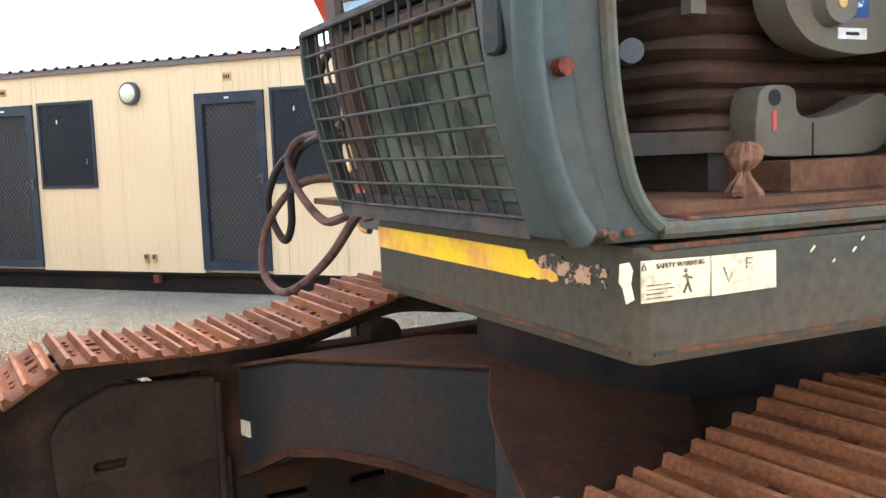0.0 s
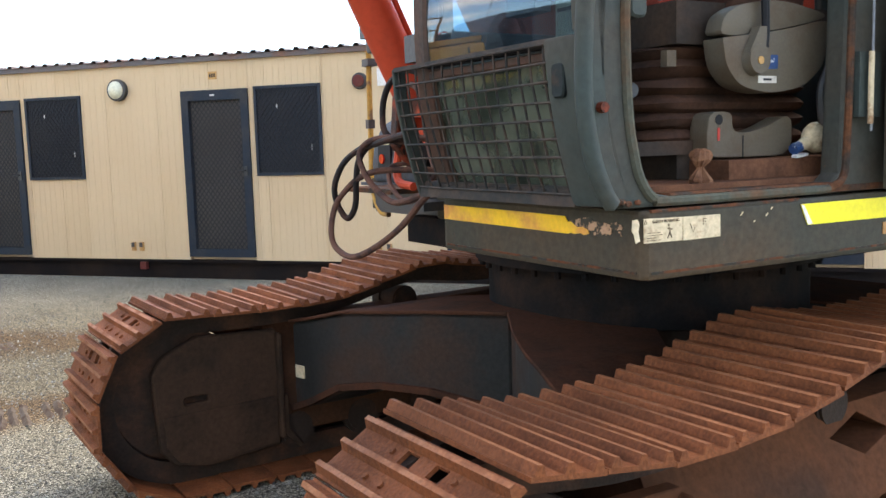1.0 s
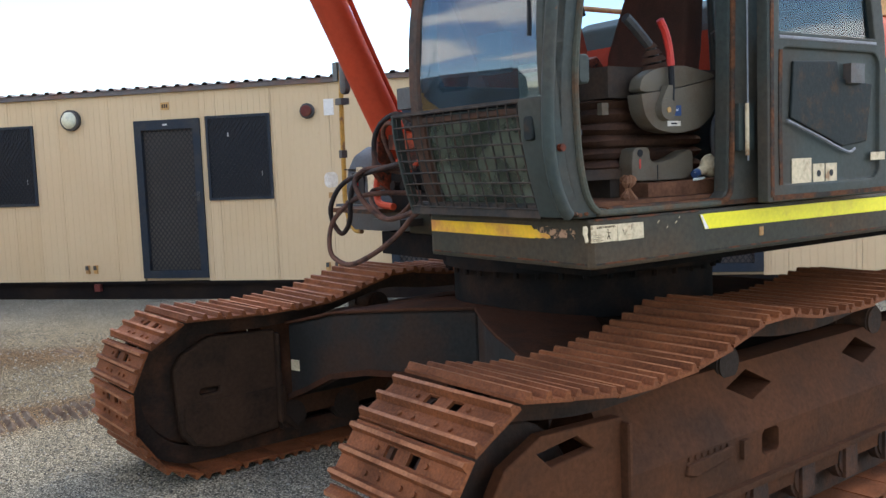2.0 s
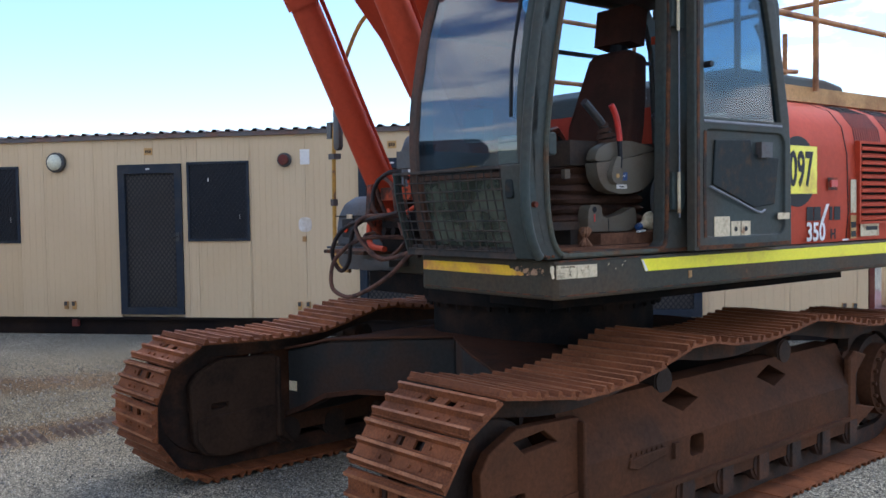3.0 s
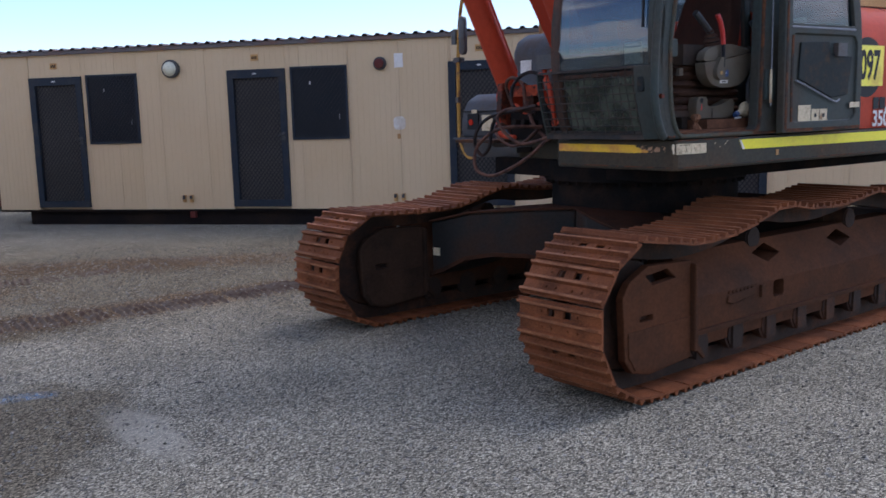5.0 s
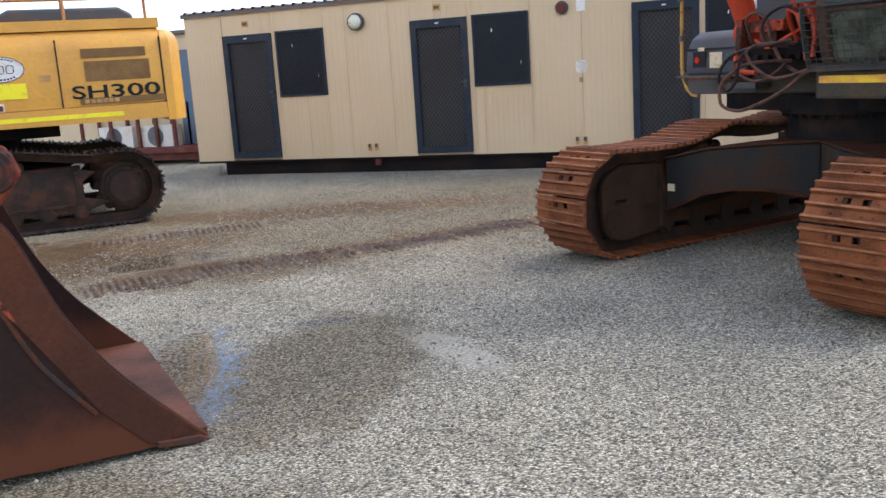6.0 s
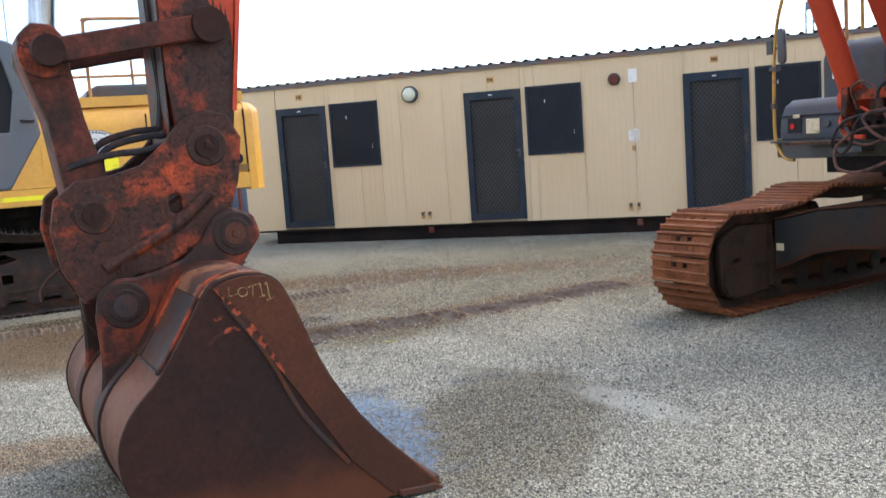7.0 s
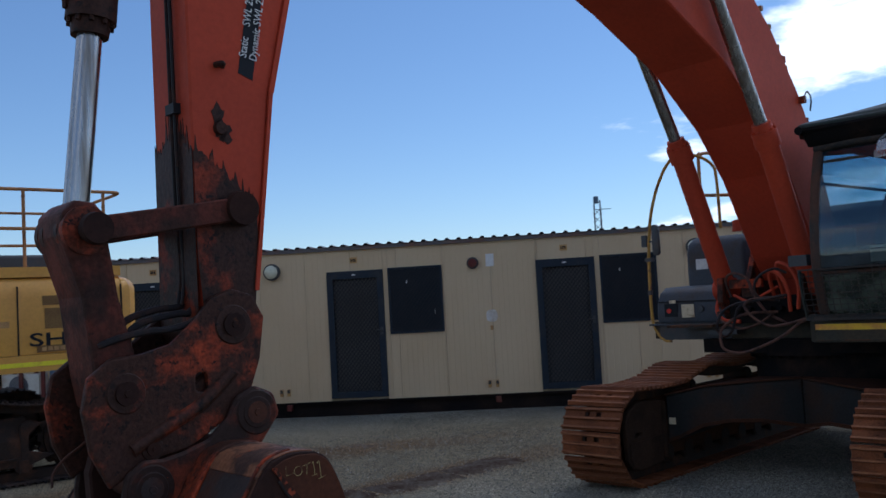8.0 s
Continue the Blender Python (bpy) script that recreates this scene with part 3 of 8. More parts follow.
def tube(bm, pts, r, seg=10, n=6, smooth=True):
    """A bent round bar or hose through the points."""
    P = smooth_path(pts, n) if smooth and len(pts) > 2 else [Vector(p) for p in pts]
    up = Vector((0.13, 0.27, 0.95))
    rings = []
    for i, p in enumerate(P):
        d = (P[min(i + 1, len(P) - 1)] - P[max(i - 1, 0)]).normalized()
        s = d.cross(up)
        if s.length < 1e-3:
            s = d.cross(Vector((1, 0, 0)))
        s.normalize()
        u = s.cross(d).normalized()
        up = u
        rings.append([bm.verts.new(p + r * (math.cos(2 * math.pi * k / seg) * s + math.sin(2 * math.pi * k / seg) * u)) for k in range(seg)])
    for a, b in zip(rings, rings[1:]):
        for k in range(seg):
            bm.faces.new((a[k], a[(k + 1) % seg], b[(k + 1) % seg], b[k]))
    bm.faces.new(rings[0][::-1]); bm.faces.new(rings[-1])
    return bm


def beam(bm, pts, w, h, side=(0, 1, 0), n=6, smooth=True):
    """A rectangular bar through the points: w along side, h across it."""
    P = smooth_path(pts, n) if smooth and len(pts) > 2 else [Vector(p) for p in pts]
    s = Vector(side).normalized()
    rings = []
    for i, p in enumerate(P):
        d = (P[min(i + 1, len(P) - 1)] - P[max(i - 1, 0)]).normalized()
        u = s.cross(d).normalized()
        rings.append([bm.verts.new(p + a * w / 2 * s + b * h / 2 * u) for a, b in ((-1, -1), (1, -1), (1, 1), (-1, 1))])
    fs = []
    for a, b in zip(rings, rings[1:]):
        for k in range(4):
            fs.append(bm.faces.new((a[k], a[(k + 1) % 4], b[(k + 1) % 4], b[k])))
    fs += [bm.faces.new(rings[0][::-1]), bm.faces.new(rings[-1])]
    bmesh.ops.recalc_face_normals(bm, faces=fs)
    return bm


def rounded(x0, x1, y0, y1, r, n=4):
    """Outline of a rectangle with round corners."""
    out = []
    for cx, cy, a in ((x1 - r, y1 - r, 0), (x0 + r, y1 - r, 90), (x0 + r, y0 + r, 180), (x1 - r, y0 + r, 270)):
        for k in range(n + 1):
            t = radians(a + 90 * k / n)
            out.append((cx + r * math.cos(t), cy + r * math.sin(t)))
    return out


def disc(cx, cy, r, n=24):
    return [(cx + r * math.cos(2 * math.pi * k / n), cy + r * math.sin(2 * math.pi * k / n)) for k in range(n)]


def thing(name, label, category, m=None, group="", kind=""):
    """An Empty that carries a thing's parts."""
    e = new(name)
    e.empty_display_size = 0.2
    if m is not None:
        e.matrix_world = m
    return tagged(e, label, category, group, kind)


def words(text, size, material, parent, m, name="lettering", label="", depth=0.001, thin=0.0):
    """Raised lettering in the built-in font, as a mesh."""
    cu = bpy.data.curves.new(name, "FONT")
    cu.body, cu.size, cu.extrude, cu.align_x, cu.align_y, cu.resolution_u = text, size, depth, "CENTER", "CENTER", 3
    cu.offset = -thin
    tmp = bpy.data.objects.new("letters_source", cu)
    scene.collection.objects.link(tmp)
    bpy.context.view_layer.update()
    me = bpy.data.meshes.new_from_object(tmp.evaluated_get(bpy.context.evaluated_depsgraph_get()))
    bpy.data.objects.remove(tmp)
    bpy.data.curves.remove(cu)
    me.name = name
    me.materials.clear()
    me.materials.append(material)
    ob = new(name, me)
    ob.parent = parent
    ob.matrix_local = m
    if label:
        ob["label"] = label
    return ob


SIDE = Matrix(((-1, 0, 0, 0), (0, 0, 1, 0), (0, 1, 0, 0), (0, 0, 0, 1)))   # text plane facing +Y, reading towards -X


def on_side(x, y, z, turn=0.0, sx=1.0):
    return Matrix.Translation((x, y, z)) @ SIDE @ pose(0, 0, 0, 0, 0, turn) @ Matrix.Diagonal((sx, 1, 1, 1))

# ---- ground ----
def ground_height(x, y):
    d2 = (x + 0.4) ** 2 + (y - 3.4) ** 2
    return 0.05 * math.exp(-d2 / 14.0) + 0.006 * noise.noise(Vector((x * 0.5, y * 0.5, 0)))


def axis_steps(lo, hi, step):
    near = list(np.arange(lo, hi + step / 2, step))
    far = [1.5, 4, 9, 18, 40, 90, 200, 450, 900]
    return [lo - f for f in reversed(far)] + near + [hi + f for f in far]


def build_ground():
    xs, ys = axis_steps(-14, 10, 0.4), axis_steps(-8, 14, 0.4)
    verts = [(x, y, ground_height(x, y) if abs(x) < 20 and abs(y) < 20 else 0.0) for y in ys for x in xs]
    n = len(xs)
    faces = [(j * n + i, j * n + i + 1, (j + 1) * n + i + 1, (j + 1) * n + i) for j in range(len(ys) - 1) for i in range(n - 1)]
    me = bpy.data.meshes.new("ground")
    me.from_pydata(verts, [], faces)
    me.materials.append(M["ground"])
    for p in me.polygons:
        p.use_smooth = True
    tagged(new("ground", me), "grey crushed-stone yard with wet patches", "ground", kind="structure")


build_ground()


# ---- site hut: a long transportable building ----
WY = 8.84                       # plane of the front wall
HX0, HX1, HZ0, HZ1 = -10.66, 3.16, 0.25, 2.70
DOORS = [-9.92 + 3.41 * k for k in range(4)]
DW, DZ0, DZ1 = 0.93, 0.29, 2.345
SEAMS = [-3.83 + 0.7625 * k for k in range(-8, 10)]


def panel_piece(bm, x0, x1, z0, z1):
    """A strip of cladding with shallow vertical flutes."""
    n = max(2, round((x1 - x0) / 0.085))
    w = (x1 - x0) / n
    prof = [(x0, WY + 0.05)]
    for k in range(n):
        a = x0 + k * w
        prof += [(a + 0.002, WY), (a + w * 0.5 - 0.006, WY), (a + w * 0.5, WY + 0.003), (a + w * 0.5 + 0.006, WY)]
    prof += [(x1 - 0.002, WY), (x1, WY + 0.05)]
    prism(bm, prof, z0, z1, "Z")


def diamond_wires(x0, x1, z0, z1, y, step=0.062, slope=1.25, w=0.008):
    """Slanted wires both ways, clipped to the opening."""
    bm = B()
    k = -int((z1 - z0) / (step * slope)) - 2
    while k * step < (x1 - x0):
        xa = x0 + k * step
        t0, t1 = max(0, x0 - xa), min(x1 - xa, (z1 - z0) / slope)
        if t1 > t0:
            for za, sg in ((z0, slope), (z1, -slope)):
                v = [bm.verts.new((xa + t + o, y + q, za + sg * t)) for t in (t0, t1) for o, q in ((-w, 0.0), (w, 0.0), (0, 0.012))]
                for f in ((0, 1, 4, 3), (1, 2, 5, 4), (2, 0, 3, 5)):
                    bm.faces.new([v[j] for j in f])
        k += 1
    return bm


def build_hut():
    wall = part("wall_front", box(B(), HX0 + 0.02, HX1 - 0.02, WY + 0.05, WY + 0.09, HZ0, HZ1), M["cream"])
    tagged(wall, "cream fluted panel wall of the site hut", "wall", kind="structure")
    edges = sorted([HX0] + [s for s in SEAMS if HX0 + 0.1 < s < HX1 - 0.1] + [HX1])
    holes = []
    for dx in DOORS:
        holes.append((dx, dx + DW, DZ0 - 0.1, DZ1))
        holes.append((dx + 1.01, dx + 1.895, 1.287, 2.36))
    g = 0.0005
    for a, b in zip(edges, edges[1:]):
        cuts = sorted({a, b} | {c for h in holes for c in h[:2] if a < c < b})
        for c, d in zip(cuts, cuts[1:]):
            if d - c < 0.02:
                continue
            mid = (c + d) / 2
            zs = [HZ0, HZ1]
            hs = [h for h in holes if h[0] < mid < h[1]]
            spans = [(HZ0, HZ1)]
            for h in hs:
                spans = [s for lo, hi in spans for s in ((lo, min(hi, h[2])), (max(lo, h[3]), hi)) if s[1] - s[0] > 0.02]
            for lo, hi in spans:
                bm = B()
                panel_piece(bm, c + (g if c == a else 0), d - (g if d == b else 0), lo, hi)
                part("cladding_panel", bm, M["cream"], wall)
    for name, bm in (("wall_back", box(B(), HX0, HX1, WY + 2.95, WY + 3.0, HZ0, HZ1)), ("wall_end", box(B(), HX0, HX0 + 0.05, WY + 0.05, WY + 2.95, HZ0, HZ1)),
                     ("wall_end", box(B(), HX1 - 0.05, HX1, WY + 0.05, WY + 2.95, HZ0, HZ1))):
        tagged(part(name, bm, M["cream"]), "cream panel wall of the site hut", "wall", kind="structure")
    tagged(part("floor_frame", box(B(), HX0 + 0.03, HX1 - 0.03, WY + 0.06, WY + 2.9, HZ0 - 0.03, HZ0), M["maroon"]), "steel floor frame under the hut", "floor", kind="structure")
    # skid beam and channel take the painted underfloor shade
    tagged(part("skid_beam", box(B(), HX0 + 0.5, HX1 - 0.3, WY + 0.06, WY + 0.20, 0.0, HZ0 - 0.036), M["shadowvoid"]), "skid beam under the hut, shade in its colour", "beam", kind="structure")
    tagged(part("bottom_trim", box(B(), HX0, HX1, WY - 0.004, WY + 0.05, HZ0 - 0.035, HZ0 - 0.002), M["shadowvoid"]), "near-black bottom channel, shade in its colour", "trim", kind="structure")
    # lifting lugs below the channel
    for dx in DOORS:
        lug = part("lifting_lug", box(B(), dx + 2.66, dx + 2.74, WY - 0.03, WY + 0.04, HZ0 - 0.13, HZ0 - 0.035), M["maroon"], bevel=0.006)
        tagged(lug, "maroon steel lifting lug under the hut", "lug", group="hut lifting lugs")
    # roof: corrugated sheet with a fascia
    bm = B()
    prof, x = [], HX0 - 0.06
    while x < HX1 + 0.06:
        prof += [(x, 2.752), (x + 0.10, 2.752), (x + 0.125, 2.783), (x + 0.165, 2.783), (x + 0.19, 2.752)]
        x += 0.19
    low = [(a, z - 0.004) for a, z in reversed(prof)]
    prism(bm, prof + low, WY - 0.07, WY + 3.05, "Y")
    tagged(part("roof", bm, M["roofsheet"]), "grey corrugated steel roof of the hut", "roof", kind="structure")
    tagged(part("fascia", box(B(), HX0 - 0.03, HX1 + 0.03, WY - 0.045, WY - 0.004, 2.69, 2.748), M["roofsheet"], bevel=0.004), "weathered roof edge trim", "trim", kind="structure")
    # rooms are closed and dark behind doors and windows
    for i, dx in enumerate(DOORS):
        d = thing("door_%d" % (i + 1), "charcoal security screen door with diamond grille", "door", kind="structure")
        bm = B()
        for a, b, c, e in ((0, 0.10, 0, 2.055), (DW - 0.10, DW, 0, 2.055), (0.10, DW - 0.10, 1.93, 2.055), (0.10, DW - 0.10, 0, 0.10)):
            box(bm, dx + a, dx + b, WY - 0.03, WY + 0.05, DZ0 + c, DZ0 + e)
        part("door_frame", bm, M["bluegrey_trim"], d, bevel=0.006)
        part("inner_door", box(B(), dx + 0.08, dx + DW - 0.08, WY + 0.035, WY + 0.055, DZ0 + 0.02, DZ1 - 0.1), M["door_inner"], d, "brown-grey inner door")
        bm = diamond_wires(dx + 0.10, dx + DW - 0.10, DZ0 + 0.10, DZ0 + 1.93, WY)
        part("diamond_grille", bm, M["grille"], d, "dark diamond-mesh grille")
        bm = box(B(), dx + DW - 0.085, dx + DW - 0.035, WY - 0.045, WY - 0.03, DZ0 + 1.0, DZ0 + 1.12)
        rod(bm, (dx + DW - 0.06, WY - 0.075, DZ0 + 1.07), (dx + DW - 0.15, WY - 0.075, DZ0 + 1.07), 0.009, seg=8)
        rod(bm, (dx + DW - 0.06, WY - 0.03, DZ0 + 1.07), (dx + DW - 0.06, WY - 0.075, DZ0 + 1.07), 0.008, seg=8)
        part("door_handle", bm, M["plastic_dark"], d)
        part("door_tag", box(B(), dx + 0.42, dx + 0.48, WY - 0.034, WY - 0.03, DZ0 + 1.98, DZ0 + 2.0), M["white"], d)
        w = thing("window_%d" % (i + 1), "dark screened window in a charcoal frame", "window", kind="structure")
        wx0, wx1, wz0, wz1 = dx + 1.01, dx + 1.895, 1.287, 2.36
        bm = B()
        t = 0.035
        for a, b, c, e in ((wx0, wx0 + t, wz0, wz1), (wx1 - t, wx1, wz0, wz1), (wx0 + t, wx1 - t, wz0, wz0 + t), (wx0 + t, wx1 - t, wz1 - t, wz1)):
            box(bm, a, b, WY - 0.022, WY + 0.05, c, e)
        part("window_frame", bm, M["bluegrey_trim"], w, bevel=0.004)
        part("screen", box(B(), wx0 + t, wx1 - t, WY + 0.002, WY + 0.012, wz0 + t, wz1 - t), M["screen"], w, "fine dark flyscreen")
        part("diamond_grille", diamond_wires(wx0 + t, wx1 - t, wz0 + t, wz1 - t, WY - 0.012, w=0.004), M["grille"], w, "dark diamond-mesh grille")
        if i < 3:
            part("screen_tag", box(B(), wx0 + 0.30, wx0 + 0.315, WY - 0.016, WY - 0.013, wz1 - 0.27, wz1 - 0.22), M["white"], w)
            part("screen_scuff", box(B(), wx1 - 0.14, wx1 - 0.135, WY - 0.016, WY - 0.013, wz0 + 0.29, wz0 + 0.36), M["white"], w)
        # number plate above the door, with plain bars
        pl = thing("number_plate", "small ochre plate with dark marks above a door", "sign", group="hut door plates")
        px = dx + 0.455
        part("plate", box(B(), px - 0.06, px + 0.06, WY - 0.008, WY - 0.002, 2.47, 2.565), M["tan"], pl)
        bm = B()
        for k in range(3):
            box(bm, px - 0.042 + k * 0.03, px - 0.022 + k * 0.03, WY - 0.010, WY - 0.008, 2.495, 2.54)
        part("bars", bm, M["ink"], pl)
        # sockets low on the wall
        so = thing("wall_socket", "pair of small tan sockets low on the wall", "socket", group="hut wall sockets")
        for k in (0, 0.12):
            bm = box(B(), dx + 2.55 + k, dx + 2.60 + k, WY - 0.03, WY, 0.36, 0.47)
            part("socket_box", bm, M["tan"], so, bevel=0.006)
            part("socket_cover", box(B(), dx + 2.556 + k, dx + 2.594 + k, WY - 0.045, WY - 0.03, 0.41, 0.466), M["plastic_dark"], so, bevel=0.004)
    for x in (-7.42, -0.6):
        lamp = thing("bulkhead_lamp", "round milky bulkhead lamp in a black ring", "lamp", group="hut bulkhead lamps")
        bm = B()
        prism(bm, [(x + 0.138 * math.cos(a * math.pi / 16), 2.40 + 0.138 * math.sin(a * math.pi / 16)) for a in range(32)], WY - 0.07, WY, "Y")
        part("ring", bm, M["plastic_dark"], lamp, bevel=0.012, segments=2, smooth=True)
        bm = B()
        bmesh.ops.create_uvsphere(bm, u_segments=24, v_segments=12, radius=0.112, matrix=Matrix.Translation((x - 0.005, WY - 0.062, 2.40)) @ Matrix.Diagonal((1, 0.5, 1, 1)))
        part("lens", bm, M["lamp_glass"], lamp, "milky glass lens", smooth=True)
    bl = thing("round_vent", "small round red-brown alarm sounder", "alarm")
    bm = B()
    prism(bm, disc(-4.105, 2.355, 0.095), WY - 0.05, WY, "Y")
    part("base", bm, M["plastic_dark"], bl, bevel=0.01)
    bm = B()
    prism(bm, disc(-4.105, 2.355, 0.07), WY - 0.085, WY - 0.05, "Y")
    part("dome", bm, M["maroon"], bl, bevel=0.015, segments=2, smooth=True)
    tagged(part("paper_notice", box(B(), -3.895, -3.765, WY - 0.006, WY - 0.002, 2.29, 2.49), M["white"]), "blank white notice sheet on the wall", "notice")
    bm = B()
    prism(bm, rounded(-3.93, -3.755, 1.40, 1.59, 0.06, 4), WY - 0.006, WY - 0.002, "Y")
    tagged(part("blank_sign", bm, M["white"]), "blank white rounded sign on the wall", "sign")
    tagged(part("switch_box", box(B(), -3.875, -3.83, WY - 0.03, WY - 0.002, 1.27, 1.34), M["tan"], bevel=0.006), "small tan switch box on the wall", "switch")


build_hut()


def air_conditioner(x, y, z, w=0.78, h=0.55, d=0.30, grid_side=True):
    """Split-system outdoor unit: fan guard on the front, coil grid on the side."""
    ac = thing("air_conditioner", "off-white outdoor air-conditioner unit on a steel shelf", "air conditioner", pose(x, y, z), group="outdoor air conditioners")
    part("shell", box(B(), 0, w, 0, d, 0, h), M["acwhite"], ac, bevel=0.012)
    bm = B()
    for k in range(1, 6):
        r = 0.035 * k
        c = [(0.45 * w + r * math.cos(a * math.pi / 12), h / 2 + r * math.sin(a * math.pi / 12)) for a in range(24)]
        tube(bm, [(p[0], -0.012, p[1]) for p in c + c[:1]], 0.004, 5, smooth=False)
    part("fan_guard", bm, M["plastic_dark"], ac)
    bm = B()
    prism(bm, disc(0.45 * w, h / 2, 0.2), -0.006, 0.0, "Y")
    part("fan_opening", bm, M["steelgrey"], ac)
    return ac


def shelf_frame(x, y, w, d, z, top, between=()):
    f = thing("equipment_stand", "maroon steel stand with a tray at the hut end", "stand", pose(x, y, 0), group="hut equipment stands")
    for a in (0.04, *between, w - 0.04):
        for b in (0.04, d - 0.04):
            part("post", box(B(), a - 0.03, a + 0.03, b - 0.03, b + 0.03, z, top), M["maroon"], f, bevel=0.004)
    part("tray", box(B(), -0.02, w + 0.05, -0.02, d, z - 0.12, z), M["maroon"], f, bevel=0.006)
    part("lower_beam", box(B(), -0.02, w + 0.10, 0.1, 0.2, z - 0.28, z - 0.12), M["maroon"], f, bevel=0.006)
    # the foot is near-black with the same painted shade
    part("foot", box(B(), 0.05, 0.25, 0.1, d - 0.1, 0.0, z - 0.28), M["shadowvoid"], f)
    return f


shelf_frame(HX1 + 0.01, WY + 0.02, 0.74, 2.6, 0.40, 1.9)
ac = air_conditioner(3.44, 9.02, 0.402, w=0.30)
bm = B()
for i in range(2):
    for k in range(7):
        box(bm, 0.03 + 0.11 * i, 0.125 + 0.11 * i, -0.008, 0.0, 0.03 + 0.072 * k, 0.085 + 0.072 * k)
for ch in list(ac.children):
    if ch.name.startswith("fan"):
        bpy.data.objects.remove(ch)
part("coil_slot_grid", bm, M["ink"], ac, "dark coil slots between white bars")

# ---- excavators ----
def carve(bm, cutters):
    """Cuts closed shapes out of a closed shape."""
    me = bpy.data.meshes.new("work"); bm.to_mesh(me); bm.free()
    ob = new("work", me)
    gone = [ob]
    for c in cutters:
        cm = bpy.data.meshes.new("cut"); bmesh.ops.recalc_face_normals(c, faces=c.faces); c.to_mesh(cm); c.free()
        co = new("cut", cm); gone.append(co)
        md = ob.modifiers.new("cut", "BOOLEAN"); md.object, md.operation, md.solver = co, "DIFFERENCE", "EXACT"
    bpy.context.view_layer.update()
    out = B()
    tmp = bpy.data.meshes.new_from_object(ob.evaluated_get(bpy.context.evaluated_depsgraph_get()))
    out.from_mesh(tmp)
    for o in gone:
        bpy.data.objects.remove(o)
    return out


def track_loop(rf=0.415):
    """The line of the shoe plates, from the idler's top back over the carrier rollers and round."""
    top = smooth_path([(x, 0, z - 0.04) for x, z in ((1.78, 0.08 + 2 * rf), (1.4, 0.862), (1.0, 0.885), (0.55, 0.985), (0.2, 0.955), (-0.1, 0.945), (-0.35, 0.965), (-0.65, 0.995), (-1.0, 0.955), (-1.4, 0.90), (-1.8, 0.91))], 6)
    P = [(p.x, p.z) for p in top]
    r, zc = 0.415, 0.455
    P += [(-1.8 - r * math.sin(a), zc + r * math.cos(a)) for a in np.linspace(0, math.pi, 22)[1:]]
    P += [(x, 0.04) for x in np.linspace(-1.8, 1.78, 30)[1:]]
    P += [(1.78 + rf * math.sin(a), 0.04 + rf - rf * math.cos(a)) for a in np.linspace(0, math.pi, 22)[1:-1]]
    return P


def shoe_mesh(width, mat, tip):
    """Triple-grouser shoe: a plate with three ribs and two mud slots."""
    bm = B()
    p = 0.210
    h, t = 0.036, 0.012
    def ribbed(y0, y1, spans):
        for a, b in spans:
            pts = [(a, 0.0), (b, 0.0), (b, t)]
            for c in (0.082, 0.0, -0.082):
                if a <= c - 0.012 and c + 0.012 <= b:
                    pts += [(c + 0.016 if c + 0.016 < b else b - 0.001, t), (c + 0.007, h), (c - 0.007, h), (c - 0.016 if c - 0.016 > a else a + 0.001, t)]
            pts.append((a, t))
            prism(bm, pts, y0, y1, "Y")
    w = width / 2
    full = [(-p / 2, p / 2)]
    slot = [(-p / 2, 0.022), (0.062, p / 2)]
    for y0, y1, s in ((-w, -0.088, full), (-0.088, -0.034, slot), (-0.034, 0.034, full), (0.034, 0.088, slot), (0.088, w, full)):
        ribbed(y0, y1, s)
    for y in (-0.13, -0.06, 0.06, 0.13):
        for x in (-0.045, 0.042):
            if x > 0 and abs(y) < 0.1:
                continue
            prism(bm, disc(x, y, 0.009, 6), t, t + 0.008, "Z")
    me = bpy.data.meshes.new("shoe")
    bmesh.ops.recalc_face_normals(bm, faces=bm.faces)
    bm.to_mesh(me); bm.free()
    me.materials.append(mat)
    me.materials.append(tip)
    for p in me.polygons:
        if p.center.z > h - 0.002 and p.normal.z > 0.8:
            p.material_index = 1
    return me


